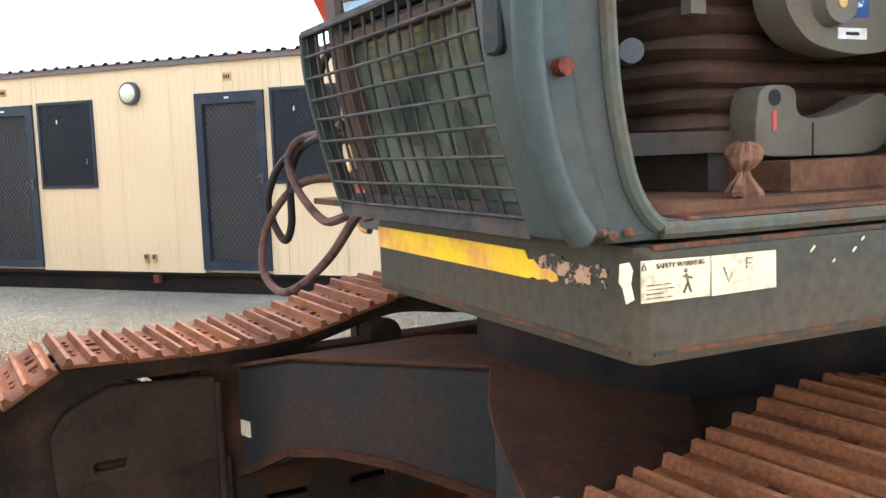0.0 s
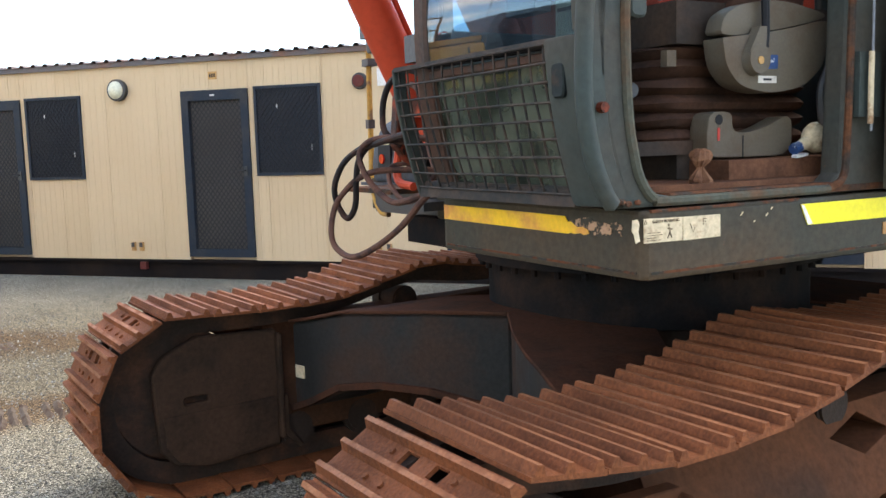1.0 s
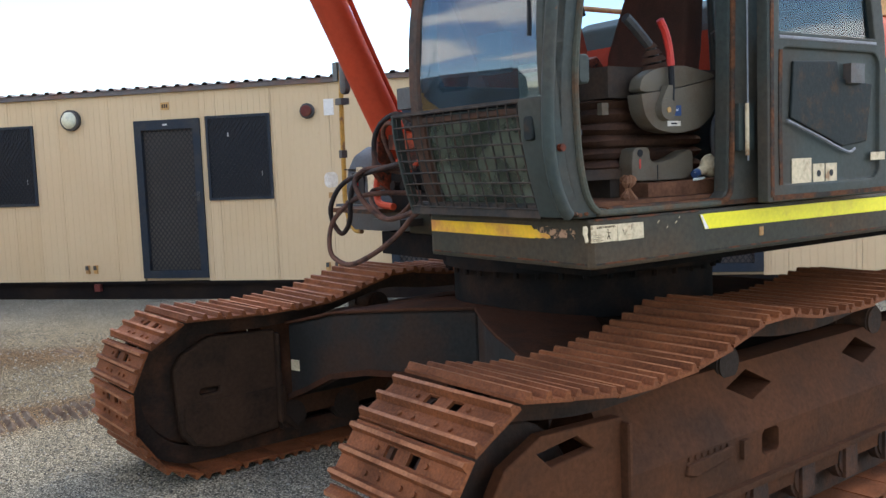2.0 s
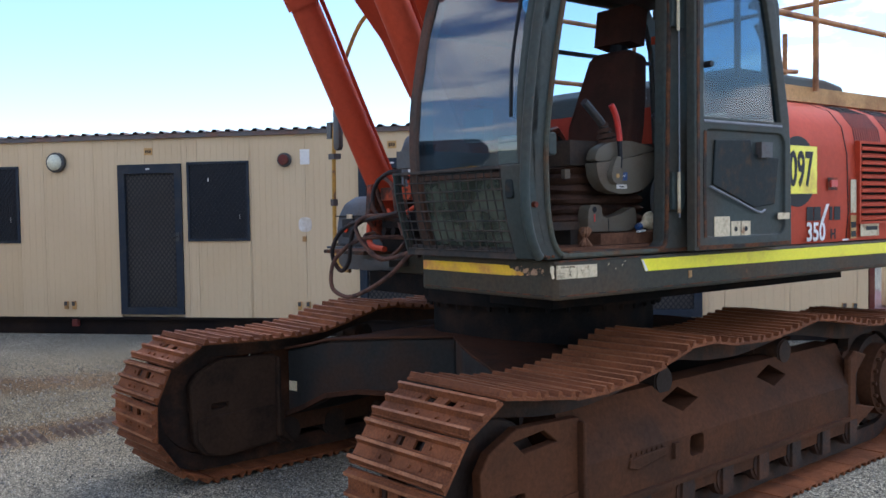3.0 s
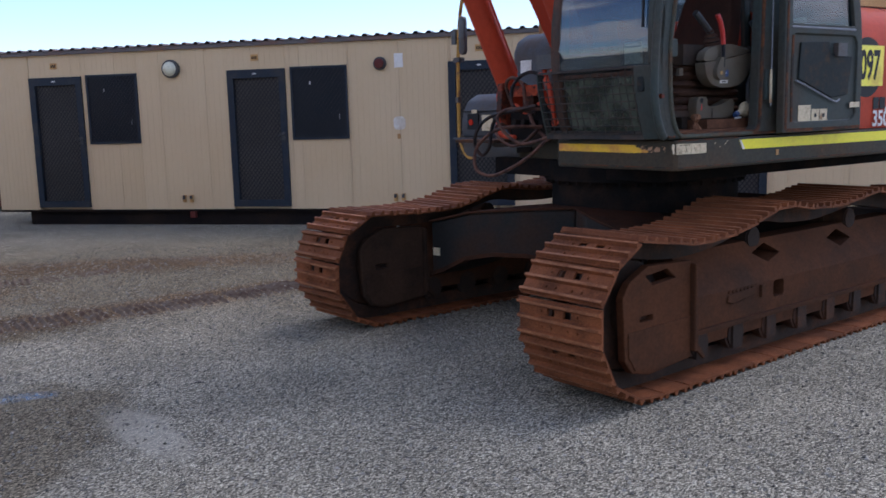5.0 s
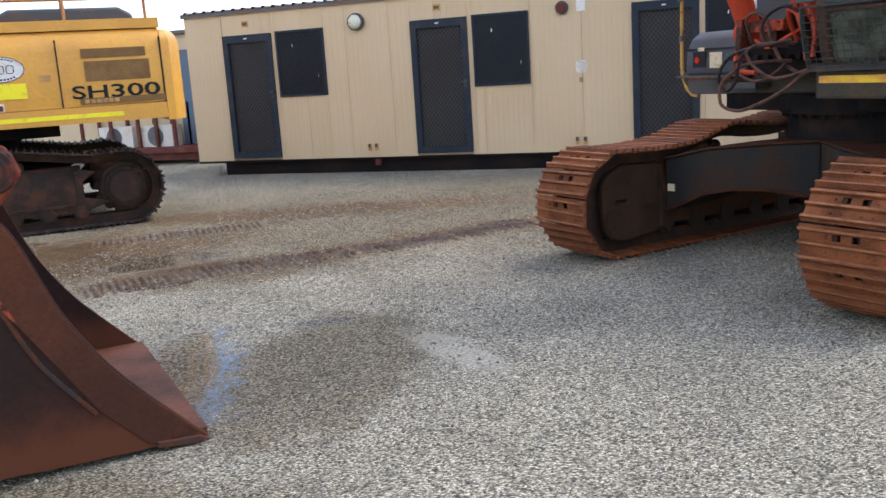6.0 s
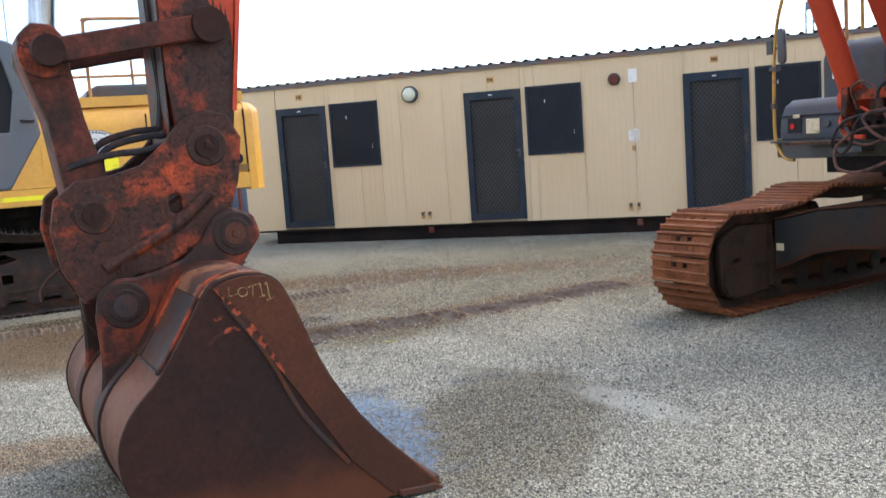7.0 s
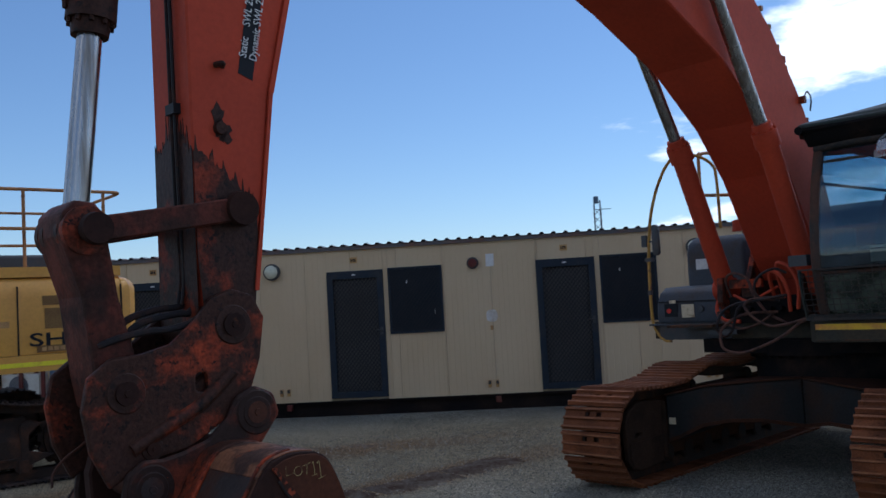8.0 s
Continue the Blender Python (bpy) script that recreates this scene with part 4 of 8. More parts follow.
def build_track(root, y, m, out, mats, shoe):
    """One crawler track; out is +1 where its outer side faces +Y."""
    P = track_loop(0.415 if out > 0 else 0.398)
    bm = B()
    n = len(P)
    def off(i, d):
        a, b = P[(i - 1) % n], P[(i + 1) % n]
        tx, tz = b[0] - a[0], b[1] - a[1]
        l = math.hypot(tx, tz)
        return P[i][0] + d * tz / l, P[i][1] - d * tx / l
    sgn = 1.0
    # outward is to the left of travel towards the rear, then down and forward
    for y0 in (-0.105, 0.065):
        rings = []
        for i in range(n):
            o, q = off(i, 0.001), off(i, -0.10)
            rings.append([bm.verts.new((o[0], y0, o[1])), bm.verts.new((o[0], y0 + 0.04, o[1])), bm.verts.new((q[0], y0 + 0.04, q[1])), bm.verts.new((q[0], y0, q[1]))])
        for i in range(n):
            a, b = rings[i], rings[(i + 1) % n]
            for k in range(4):
                bm.faces.new((a[k], a[(k + 1) % 4], b[(k + 1) % 4], b[k]))
    bmesh.ops.recalc_face_normals(bm, faces=bm.faces)
    tr = part("track", bm, mats["chain"], root, "crawler track with triple-grouser steel shoes")
    tr.matrix_local = m @ pose(0, y, 0)
    # pins of the chain
    seg = [math.dist(P[i], P[(i + 1) % n]) for i in range(n)]
    total = sum(seg)
    count = round(total / 0.214)
    acc, i = 0.0, 0
    for k in range(count):
        s = total * k / count
        while acc + seg[i] < s:
            acc += seg[i]; i += 1
        f = (s - acc) / seg[i]
        a, b = P[i], P[(i + 1) % n]
        x, z = a[0] + f * (b[0] - a[0]), a[1] + f * (b[1] - a[1])
        tx, tz = (b[0] - a[0]) / seg[i], (b[1] - a[1]) / seg[i]
        X, N = Vector((tx, 0, tz)), Vector((-tz, 0, tx))
        if N.dot(Vector((x - 0.0, 0, z - 0.45))) < 0:
            N = -N
        Y = N.cross(X)
        mm = Matrix(((X.x, Y.x, N.x, x), (X.y, Y.y, N.y, 0), (X.z, Y.z, N.z, z), (0, 0, 0, 1)))
        share("shoe", shoe, tr, mm @ pose(0, 0, 0, random.uniform(-0.5, 0.5), random.uniform(-1.2, 1.2), random.uniform(-0.5, 0.5)))
    # frame beam
    o = out
    sec = [(0.195 * o, 0.20), (0.195 * o, 0.49), (0.175 * o, 0.53), (0.07 * o, 0.735), (-0.07 * o, 0.735), (-0.175 * o, 0.53), (-0.195 * o, 0.49), (-0.195 * o, 0.20)]
    bm = prism(B(), sec, -1.33, 1.36, "X")
    cut = []
    if o > 0:
        for cx in (0.45, -0.45):
            cut.append(prism(B(), [(cx - 0.15, 0.635), (cx + 0.02, 0.595), (cx + 0.15, 0.66), (cx - 0.02, 0.705)], -0.12, 0.4, "Y"))
        cut.append(prism(B(), rounded(0.365, 0.485, 0.375, 0.48, 0.025), -0.10, 0.4, "Y"))
        for k in range(7):
            cut.append(box(B(), 0.72 + 0.04 * k, 0.738 + 0.04 * k, 0.188, 0.4, 0.462, 0.48))
    if cut:
        bm = carve(bm, cut)
    fr = part("track_frame", bm, mats["frame"], tr, "rust-dusted box beam of the track frame", bevel=0.008)
    if o > 0:
        # small bracket with a stepped lip, and a long rubbing ledge low on the beam
        part("frame_bracket", prism(B(), [(0.70, 0.47), (0.98, 0.455), (0.99, 0.42), (0.93, 0.40), (0.70, 0.43)], 0.193, 0.207, "Y"), mats["frame"], tr, bevel=0.004)
        part("frame_bracket", box(B(), 0.60, 0.64, 0.193, 0.215, 0.40, 0.475), mats["frame"], tr, bevel=0.004)
        part("rubbing_ledge", box(B(), -1.20, 1.30, 0.19, 0.225, 0.275, 0.300), mats["frame"], tr, bevel=0.005)
    # idler yoke guards with a slot on either side
    g = [(1.335, 0.15), (1.70, 0.12), (1.85, 0.155), (1.91, 0.23), (1.93, 0.58), (1.88, 0.655), (1.72, 0.73), (1.335, 0.715)]
    slot = prism(B(), rounded(1.675, 1.79, 0.425, 0.458, 0.014), -0.4, 0.4, "Y")
    hole = prism(B(), [(1.48, 0.635), (1.68, 0.62), (1.74, 0.675), (1.56, 0.695)], -0.4, 0.4, "Y")
    part("idler_guard", carve(prism(B(), g, 0.15 * o, 0.20 * o, "Y"), [slot, hole]), mats["frame"], tr, bevel=0.008)
    slot = prism(B(), rounded(1.675, 1.79, 0.425, 0.458, 0.014), -0.4, 0.4, "Y")
    # inner faces: on the orange machine their darker colour holds undercarriage shade
    part("idler_guard", carve(prism(B(), g, -0.20 * o, -0.15 * o, "Y"), [slot]), mats["inner"], tr, "dark inner idler guard", bevel=0.008)
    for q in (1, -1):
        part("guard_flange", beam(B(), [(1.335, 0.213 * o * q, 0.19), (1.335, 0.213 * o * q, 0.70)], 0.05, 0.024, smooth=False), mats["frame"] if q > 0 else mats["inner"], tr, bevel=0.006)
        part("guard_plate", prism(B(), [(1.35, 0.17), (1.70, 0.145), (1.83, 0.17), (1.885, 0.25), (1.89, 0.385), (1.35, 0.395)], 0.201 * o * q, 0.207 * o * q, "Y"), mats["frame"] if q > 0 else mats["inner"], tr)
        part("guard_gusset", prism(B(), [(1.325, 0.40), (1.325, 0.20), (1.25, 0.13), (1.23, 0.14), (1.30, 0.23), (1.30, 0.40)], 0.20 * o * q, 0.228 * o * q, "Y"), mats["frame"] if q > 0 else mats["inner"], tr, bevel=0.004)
    # curved end plate by the sprocket
    part("motor_guard", prism(B(), [(-1.62, 0.30), (-1.30, 0.20), (-1.24, 0.24), (-1.24, 0.66), (-1.32, 0.70), (-1.48, 0.66), (-1.33, 0.55), (-1.33, 0.36)], 0.16 * o, 0.204 * o, "Y"), mats["frame"], tr, bevel=0.01)
    # idler and sprocket
    bm = B()
    prism(bm, disc(1.78, 0.455, 0.31, 36), -0.09, 0.09, "Y")
    prism(bm, disc(1.78, 0.455, 0.12, 20), -0.15, 0.15, "Y")
    part("idler", bm, mats["chain"], tr, smooth=True, bevel=0.01)
    bm = B()
    teeth = []
    for k in range(42):
        a = 2 * math.pi * k / 42
        r = (0.345, 0.345, 0.30)[k % 3]
        teeth.append((-1.8 + r * math.cos(a), 0.455 + r * math.sin(a)))
    prism(bm, teeth, -0.035, 0.035, "Y")
    prism(bm, disc(-1.8, 0.455, 0.285, 36), -0.10, 0.10, "Y")
    part("sprocket", bm, mats["chain"], tr)
    bm = B()
    prism(bm, disc(-1.8, 0.455, 0.235, 32), -0.19, 0.19, "Y")
    prism(bm, disc(-1.8, 0.455, 0.185, 32), 0.19 * o, 0.225 * o, "Y")
    for k in range(16):
        a = 2 * math.pi * k / 16
        prism(bm, disc(-1.8 + 0.212 * math.cos(a), 0.455 + 0.212 * math.sin(a), 0.013, 6), 0.195 * o, 0.218 * o, "Y")
    part("travel_motor", bm, mats["frame"], tr, "round bolted travel-motor cover", smooth=True)
    for x, z in ((0.55, 0.985), (-0.65, 0.995)):
        bm = B()
        rod(bm, (x, -0.12, z - 0.235), (x, 0.09, z - 0.235), 0.066, seg=20)
        rod(bm, (x, -0.11, z - 0.235), (x, -0.07, z - 0.235), 0.075, seg=20)
        rod(bm, (x, 0.045, z - 0.235), (x, 0.08, z - 0.235), 0.075, seg=20)
        box(bm, x - 0.05, x + 0.05, -0.19, -0.06, 0.6, z - 0.22)
        part("carrier_roller", bm, mats["chain"], tr, smooth=True)
    for k in range(8):
        x = 1.25 - 0.36 * k
        bm = B()
        rod(bm, (x, -0.2, 0.215), (x, 0.2, 0.215), 0.082, seg=18)
        for yy in (-0.19, 0.15):
            rod(bm, (x, yy, 0.215), (x, yy + 0.04, 0.215), 0.10, seg=18)
        box(bm, x - 0.05, x + 0.05, 0.196 * o, 0.215 * o, 0.13, 0.27)
        part("track_roller", bm, mats["chain"], tr, smooth=True)
    return tr


def build_undercarriage(root, m, near, far, mats, sticker=True):
    shoe = shoe_mesh(0.60, mats["shoe"], mats["tip"])
    build_track(root, near, m, 1, mats, shoe)
    build_track(root, far, m, -1, mats, shoe)
    # carbody: centre box with four arched legs
    body = part("carbody", prism(B(), disc(0, 0, 0.62, 40), 0.52, 0.84, "Z"), mats["body"], root, "dark centre of the carbody", bevel=0.02)
    body.matrix_local = m
    for sx in (1, -1):
        for side, yt in ((1, near - 0.20), (-1, far + 0.20)):
            bm, cap = B(), B()
            rings, tops = [], []
            for t, zt, zb in ((0, 0.735, 0.31), (0.12, 0.76, 0.36), (0.33, 0.815, 0.46), (0.5, 0.83, 0.50), (0.72, 0.848, 0.50), (1.0, 0.86, 0.44)):
                xf = sx * (1.255 - 0.22 * t - 0.275 * t * t)
                xb = sx * (0.86 - 0.80 * t)
                y = yt - yt * t
                rings.append([bm.verts.new(p) for p in ((xf, y, zb), (xf, y, zt), (xb, y, zt), (xb, y, zb))])
                tops.append([cap.verts.new(p) for p in ((xf + sx * 0.02, y, zt + 0.002), (xf + sx * 0.02, y, zt + 0.018), (xb, y, zt + 0.018), (xb, y, zt + 0.002))])
            for bmx, rr in ((bm, rings), (cap, tops)):
                for p, q in zip(rr, rr[1:]):
                    for i in range(4):
                        bmx.faces.new((p[i], p[(i + 1) % 4], q[(i + 1) % 4], q[i]))
                bmx.faces.new(rr[0]); bmx.faces.new(rr[-1][::-1])
                bmesh.ops.recalc_face_normals(bmx, faces=bmx.faces)
            leg = part("leg", bm, mats["body"], body, "dark arched carbody leg", bevel=0.012)
            part("top_flange", cap, mats["top"], body, "dust-covered top flange", bevel=0.004)
            rim = B()
            for p, q in zip(((0, 0.31), (0.12, 0.36), (0.3, 0.46), (0.5, 0.50), (0.72, 0.50)), ((0.12, 0.36), (0.3, 0.46), (0.5, 0.50), (0.72, 0.50), (1.0, 0.44))):
                pts = []
                for t, zb in (p, q):
                    pts.append((sx * (1.26 - 0.22 * t - 0.275 * t * t), yt - yt * t, zb + 0.012))
                beam(rim, pts, 0.03, 0.03, side=(1, 0, 0), smooth=False)
            part("bottom_flange", rim, mats["top"], body, "rusty lower flange")
    bm = B()
    prism(bm, disc(0, 0, 0.70, 56), 0.84, 1.06, "Z")
    prism(bm, disc(0, 0, 0.76, 56), 1.06, 1.20, "Z")
    for k in range(40):
        a = 2 * math.pi * k / 40
        prism(bm, disc(0.735 * math.cos(a), 0.735 * math.sin(a), 0.014, 6), 1.03, 1.06, "Z")
    ring = part("slew_ring", bm, mats["dark"], root, "black slewing ring with bolt heads", smooth=True)
    ring.matrix_local = m
    if sticker:
        s = part("decal", prism(B(), [(1.19, far + 0.222), (1.256, far + 0.222), (1.2435, far + 0.282), (1.19, far + 0.282)], 0.475, 0.535, "Z"), M["sticker"], body, "small scuffed pale decal")
    return body


MACHINE = pose(-0.326, 3.522, 0, 0, 0, 228)
ex = thing("excavator", "orange crawler excavator with dark cab, parked on gravel", "excavator", MACHINE)
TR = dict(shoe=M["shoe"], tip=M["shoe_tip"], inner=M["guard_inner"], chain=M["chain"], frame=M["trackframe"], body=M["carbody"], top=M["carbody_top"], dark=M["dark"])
build_undercarriage(ex, pose(0.25, 0.20, 0.035, 0, 0, 3.4), 1.23, -1.28, TR)

FRONT = ((1.42, 1.575), (1.50, 1.60), (1.60, 1.63), (1.75, 1.66), (1.95, 1.675), (2.20, 1.66), (2.50, 1.605), (2.75, 1.53), (2.88, 1.47))


def front_x(z):
    return float(np.interp(z, [a for a, b in FRONT], [b for a, b in FRONT]))


def soften(pts, n=2):
    """Rounds an outline by cutting its corners n times."""
    for _ in range(n):
        out = []
        for a, b in zip(pts, pts[1:] + pts[:1]):
            out += [(0.8 * a[0] + 0.2 * b[0], 0.8 * a[1] + 0.2 * b[1]), (0.2 * a[0] + 0.8 * b[0], 0.2 * a[1] + 0.8 * b[1])]
        pts = out
    return pts


def build_deck():
    bm = B()
    # revolving frame: cab pod, main frame and right-hand pod
    prism(bm, [(1.545, 0.66), (1.545, 1.606), (1.528, 1.625), (-2.12, 1.625), (-2.12, -1.37), (0.85, -1.37), (0.85, -0.45), (0.95, -0.45), (0.95, 0.60), (1.50, 0.60)], 1.25, 1.425, "Z")
    deck = part("deck_frame", bm, M["deck"], ex, "dark grey side skirt, scuffed and rust-stained", bevel=0.018, segments=2)
    part("underframe", box(B(), -2.0, 0.95, -0.75, 1.0, 1.12, 1.25), M["dark"], ex)
    part("rusty_lip", box(B(), -2.10, 1.522, 1.6255, 1.6275, 1.266, 1.272), M["rust_lip"], deck, "flaking rust along the lower edge")
    part("rusty_lip", box(B(), 1.5455, 1.5475, 0.68, 1.60, 1.266, 1.272), M["rust_lip"], deck)
    part("rusty_lip", box(B(), 0.99, 1.522, 1.618, 1.6275, 1.418, 1.4255), M["rust_lip"], deck)
    bm = B()
    for y0 in (0.36, -0.42):
        prism(bm, [(0.05, 1.42), (1.05, 1.42), (1.20, 1.60), (1.18, 1.82), (1.02, 1.86), (0.72, 1.72), (0.52, 2.10), (0.30, 2.16), (0.12, 1.95)], y0, y0 + 0.06, "Y")
    part("boom_bracket", bm, M["orange_worn"], ex, "orange boom-foot brackets", bevel=0.006)
    # tape and decals on the skirt
    part("side_tape", prism(B(), [(-2.08, 1.338), (0.955, 1.350), (0.985, 1.408), (-2.08, 1.408)], 1.6255, 1.628, "Y"), M["yellow_tape"], deck, "long yellow reflective tape")
    part("tape_corner", prism(B(), [(0.935, 1.352), (0.955, 1.351), (0.984, 1.407), (0.972, 1.405)], 1.6282, 1.6288, "Y"), M["white"], deck, "bare white tape end")
    part("front_tape", prism(B(), [(0.665, 1.352), (1.10, 1.350), (1.33, 1.349), (1.345, 1.353), (1.36, 1.350), (1.385, 1.354), (1.40, 1.350), (1.42, 1.355), (1.415, 1.366), (1.395, 1.371), (1.37, 1.370), (1.345, 1.383), (1.33, 1.381), (1.318, 1.396), (1.10, 1.398), (0.665, 1.399)], 1.5455, 1.548, "X"), M["amber_tape"], deck, "worn amber tape strip")
    rnd = random.Random(21)
    for cy, cz, w, h in ((1.400, 1.378, 0.070, 0.019), (1.480, 1.372, 0.034, 0.017), (1.527, 1.380, 0.026, 0.011), (1.535, 1.360, 0.012, 0.008), (1.455, 1.356, 0.020, 0.006)):
        pts = []
        for k in range(28):
            a = 2 * math.pi * k / 28
            f = rnd.uniform(0.72, 1.12)
            pts.append((cy + w * f * math.cos(a), cz + h * f * math.sin(a)))
        part("tape_scrap", prism(B(), pts, 1.5455, 1.5475, "X"), M["tape_peel"], deck, "torn peeling tape remains")
    part("warning_decal", prism(B(), [(1.546, 1.345), (1.421, 1.344), (1.420, 1.402), (1.546, 1.405)], 1.6255, 1.628, "Y"), M["sticker"], deck, "faded safety warning decal")
    part("warning_decal", prism(B(), [(1.417, 1.343), (1.289, 1.344), (1.290, 1.401), (1.418, 1.402)], 1.6255, 1.628, "Y"), M["sticker"], deck, "faded pictogram decal")
    part("decal_scrap", prism(B(), [(1.558, 1.352), (1.572, 1.347), (1.578, 1.37), (1.584, 1.378), (1.582, 1.404), (1.566, 1.405), (1.560, 1.393), (1.564, 1.375)], 1.6255, 1.6275, "Y"), M["sticker"], deck, "torn white decal corner")
    words("SAFETY WARNING", 0.0105, M["faded_ink"], deck, on_side(1.476, 1.6285, 1.3955))
    bm = B()
    for k, w in enumerate((0.046, 0.030, 0.050, 0.044, 0.0)):
        if w:
            box(bm, 1.538 - w, 1.538, 1.628, 1.629, 1.350 + 0.0062 * k, 1.3515 + 0.0062 * k)
    part("printed_text", bm, M["faded_ink"], deck, "worn print lines")
    # striding figure, mostly worn off
    bm = B()
    for a, b in (((1.466, 1.381), (1.463, 1.368)), ((1.463, 1.368), (1.471, 1.353)), ((1.463, 1.368), (1.457, 1.353)), ((1.472, 1.378), (1.455, 1.374))):
        beam(bm, [(a[0], 1.6285, a[1]), (b[0], 1.6285, b[1])], 0.001, 0.0035, smooth=False)
    prism(bm, disc(1.467, 1.386, 0.0035, 8), 1.628, 1.629, "Y")
    part("pictogram", bm, M["faded_ink"], deck, "small dark striding figure")
    for lines, label in (((((1.538, 1.392), (1.546, 1.392)), ((1.546, 1.392), (1.542, 1.402)), ((1.542, 1.402), (1.538, 1.392))), "small worn triangle"),
                         ((((1.395, 1.384), (1.385, 1.362)), ((1.385, 1.362), (1.378, 1.374))), "worn tick-like line"),
                         ((((1.350, 1.394), (1.350, 1.378)), ((1.350, 1.394), (1.338, 1.393)), ((1.350, 1.386), (1.341, 1.386))), "worn branching line")):
        bm = B()
        for a, b in lines:
            beam(bm, [(a[0], 1.6285, a[1]), (b[0], 1.6285, b[1])], 0.001, 0.002, smooth=False)
        part("decal_symbol", bm, M["faded_ink"], deck, label)
    for x, z, w in ((1.215, 1.392, 0.010), (1.12, 1.385, 0.008), (1.165, 1.372, 0.005), (1.10, 1.402, 0.006)):
        part("paint_chip", beam(B(), [(x, 1.6262, z), (x - w, 1.6262, z + w * 0.9)], 0.0012, 0.003, smooth=False), M["sticker"], deck)
    part("small_decal", box(B(), 0.60, 0.625, 1.6255, 1.628, 1.30, 1.335), M["tan"], deck)
    return deck


deck = build_deck()


def build_cab():
    curve = [(x, z) for z, x in FRONT]
    outline = [(-0.25, 1.43), (1.585, 1.43)] + curve[1:] + [(1.40, 2.945), (0.05, 2.95), (-0.10, 2.90), (-0.20, 2.75), (-0.25, 2.1)]
    opening = [(0.805, 1.485), (0.845, 1.455), (1.44, 1.455), (1.490, 1.462), (1.522, 1.487), (1.541, 1.53), (1.556, 1.61), (1.568, 1.70), (1.572, 1.80), (1.570, 1.95), (1.53, 2.2), (1.468, 2.5), (1.405, 2.72), (1.355, 2.79), (1.28, 2.82), (0.84, 2.856), (0.79, 2.84), (0.772, 2.79), (0.79, 1.85), (0.80, 1.58)]
    rearwin = [(0.52, 2.05), (0.52, 2.80), (0.0, 2.78), (-0.10, 2.70), (-0.17, 2.05)]
    near_outline = [(x + (0.012 if x > 1.39 else 0.0), z) for x, z in outline]
    bm = carve(prism(B(), near_outline, 1.545, 1.615, "Y"), [prism(B(), opening, 1.4, 1.8, "Y"), prism(B(), rearwin, 1.4, 1.8, "Y")])
    cab = part("cab", bm, M["cab"], ex, "dark teal-grey operator cab with an open door", bevel=0.012, segments=2)
    farwin = [(1.62, 1.95), (1.60, 2.2), (1.53, 2.5), (1.44, 2.76), (0.80, 2.83), (0.0, 2.83), (-0.10, 2.76), (-0.15, 2.6), (-0.19, 1.95)]
    bm = carve(prism(B(), [(x - (0.05 if x > 1.39 else 0), z) for x, z in outline], 0.745, 0.785, "Y"), [prism(B(), [(min(x, 1.56), z) for x, z in farwin], 0.5, 0.9, "Y")])
    part("window_rail", beam(B(), [(1.50, 0.765, 2.535), (-0.15, 0.765, 2.535)], 0.02, 0.022, smooth=False), M["ink"], cab, "black rail of the sliding side window")
    part("cab_side_wall", bm, M["cab"], cab, bevel=0.008)
    bm = carve(box(B(), -0.25, -0.20, 0.745, 1.545, 1.43, 2.88), [prism(B(), rounded(0.755, 1.50, 2.0, 2.85, 0.06), -0.5, 0.5, "X")])
    part("cab_rear_wall", bm, M["cab"], cab)
    part("cab_roof", box(B(), -0.14, 1.47, 0.745, 1.545, 2.86, 2.945), M["cab"], cab, bevel=0.01)
    part("cab_floor", box(B(), -0.21, 1.56, 0.786, 1.545, 1.43, 1.475), M["floor_dust"], cab, "cab floor under red dust")
    part("door_sill", beam(B(), [(0.82, 1.580, 1.456), (1.45, 1.580, 1.456)], 0.068, 0.010, smooth=False), M["sill_dust"], cab, "dust-caked door sill", bevel=0.005)
    part("rusty_edge", box(B(), 0.10, 1.44, 1.612, 1.6185, 1.434, 1.452), M["sill_dust"], cab, "rust-caked lower cab edge")
    # front corner panel and the seal tube along the pillar
    part("corner_panel", beam(B(), [(front_x(z) + 0.016, 1.516, z) for z in (1.44, 1.5, 1.6, 1.7, 1.80, 1.846)], 0.132, 0.05), M["cab"], cab, "curved front corner panel", bevel=0.010, segments=2, smooth=True)
    part("front_pillar", beam(B(), [(front_x(z) + 0.008, 1.572, z) for z in (1.846, 2.0, 2.2, 2.5, 2.75, 2.86)], 0.05, 0.05), M["cab"], cab, bevel=0.01, smooth=True)
    part("pillar_tube", tube(B(), [(1.632, 1.612, 1.443), (1.655, 1.612, 1.475), (1.684, 1.612, 1.54), (1.702, 1.612, 1.613), (1.712, 1.612, 1.69), (1.712, 1.612, 1.80), (1.702, 1.612, 1.95), (1.672, 1.612, 2.2), (1.622, 1.612, 2.48), (1.558, 1.612, 2.73), (1.475, 1.615, 2.88), (1.345, 1.62, 2.945), (1.205, 1.62, 2.955)], 0.022), M["cab"], cab, "rounded pillar tube", smooth=True)
    part("pillar_fillet", beam(B(), [(1.60, 1.60, 1.445), (1.625, 1.60, 1.48), (1.655, 1.60, 1.55), (1.675, 1.60, 1.65), (1.684, 1.60, 1.80), (1.674, 1.60, 1.95), (1.645, 1.60, 2.2), (1.592, 1.60, 2.48), (1.53, 1.60, 2.73)], 0.03, 0.07), M["cab"], cab, bevel=0.006, smooth=True)
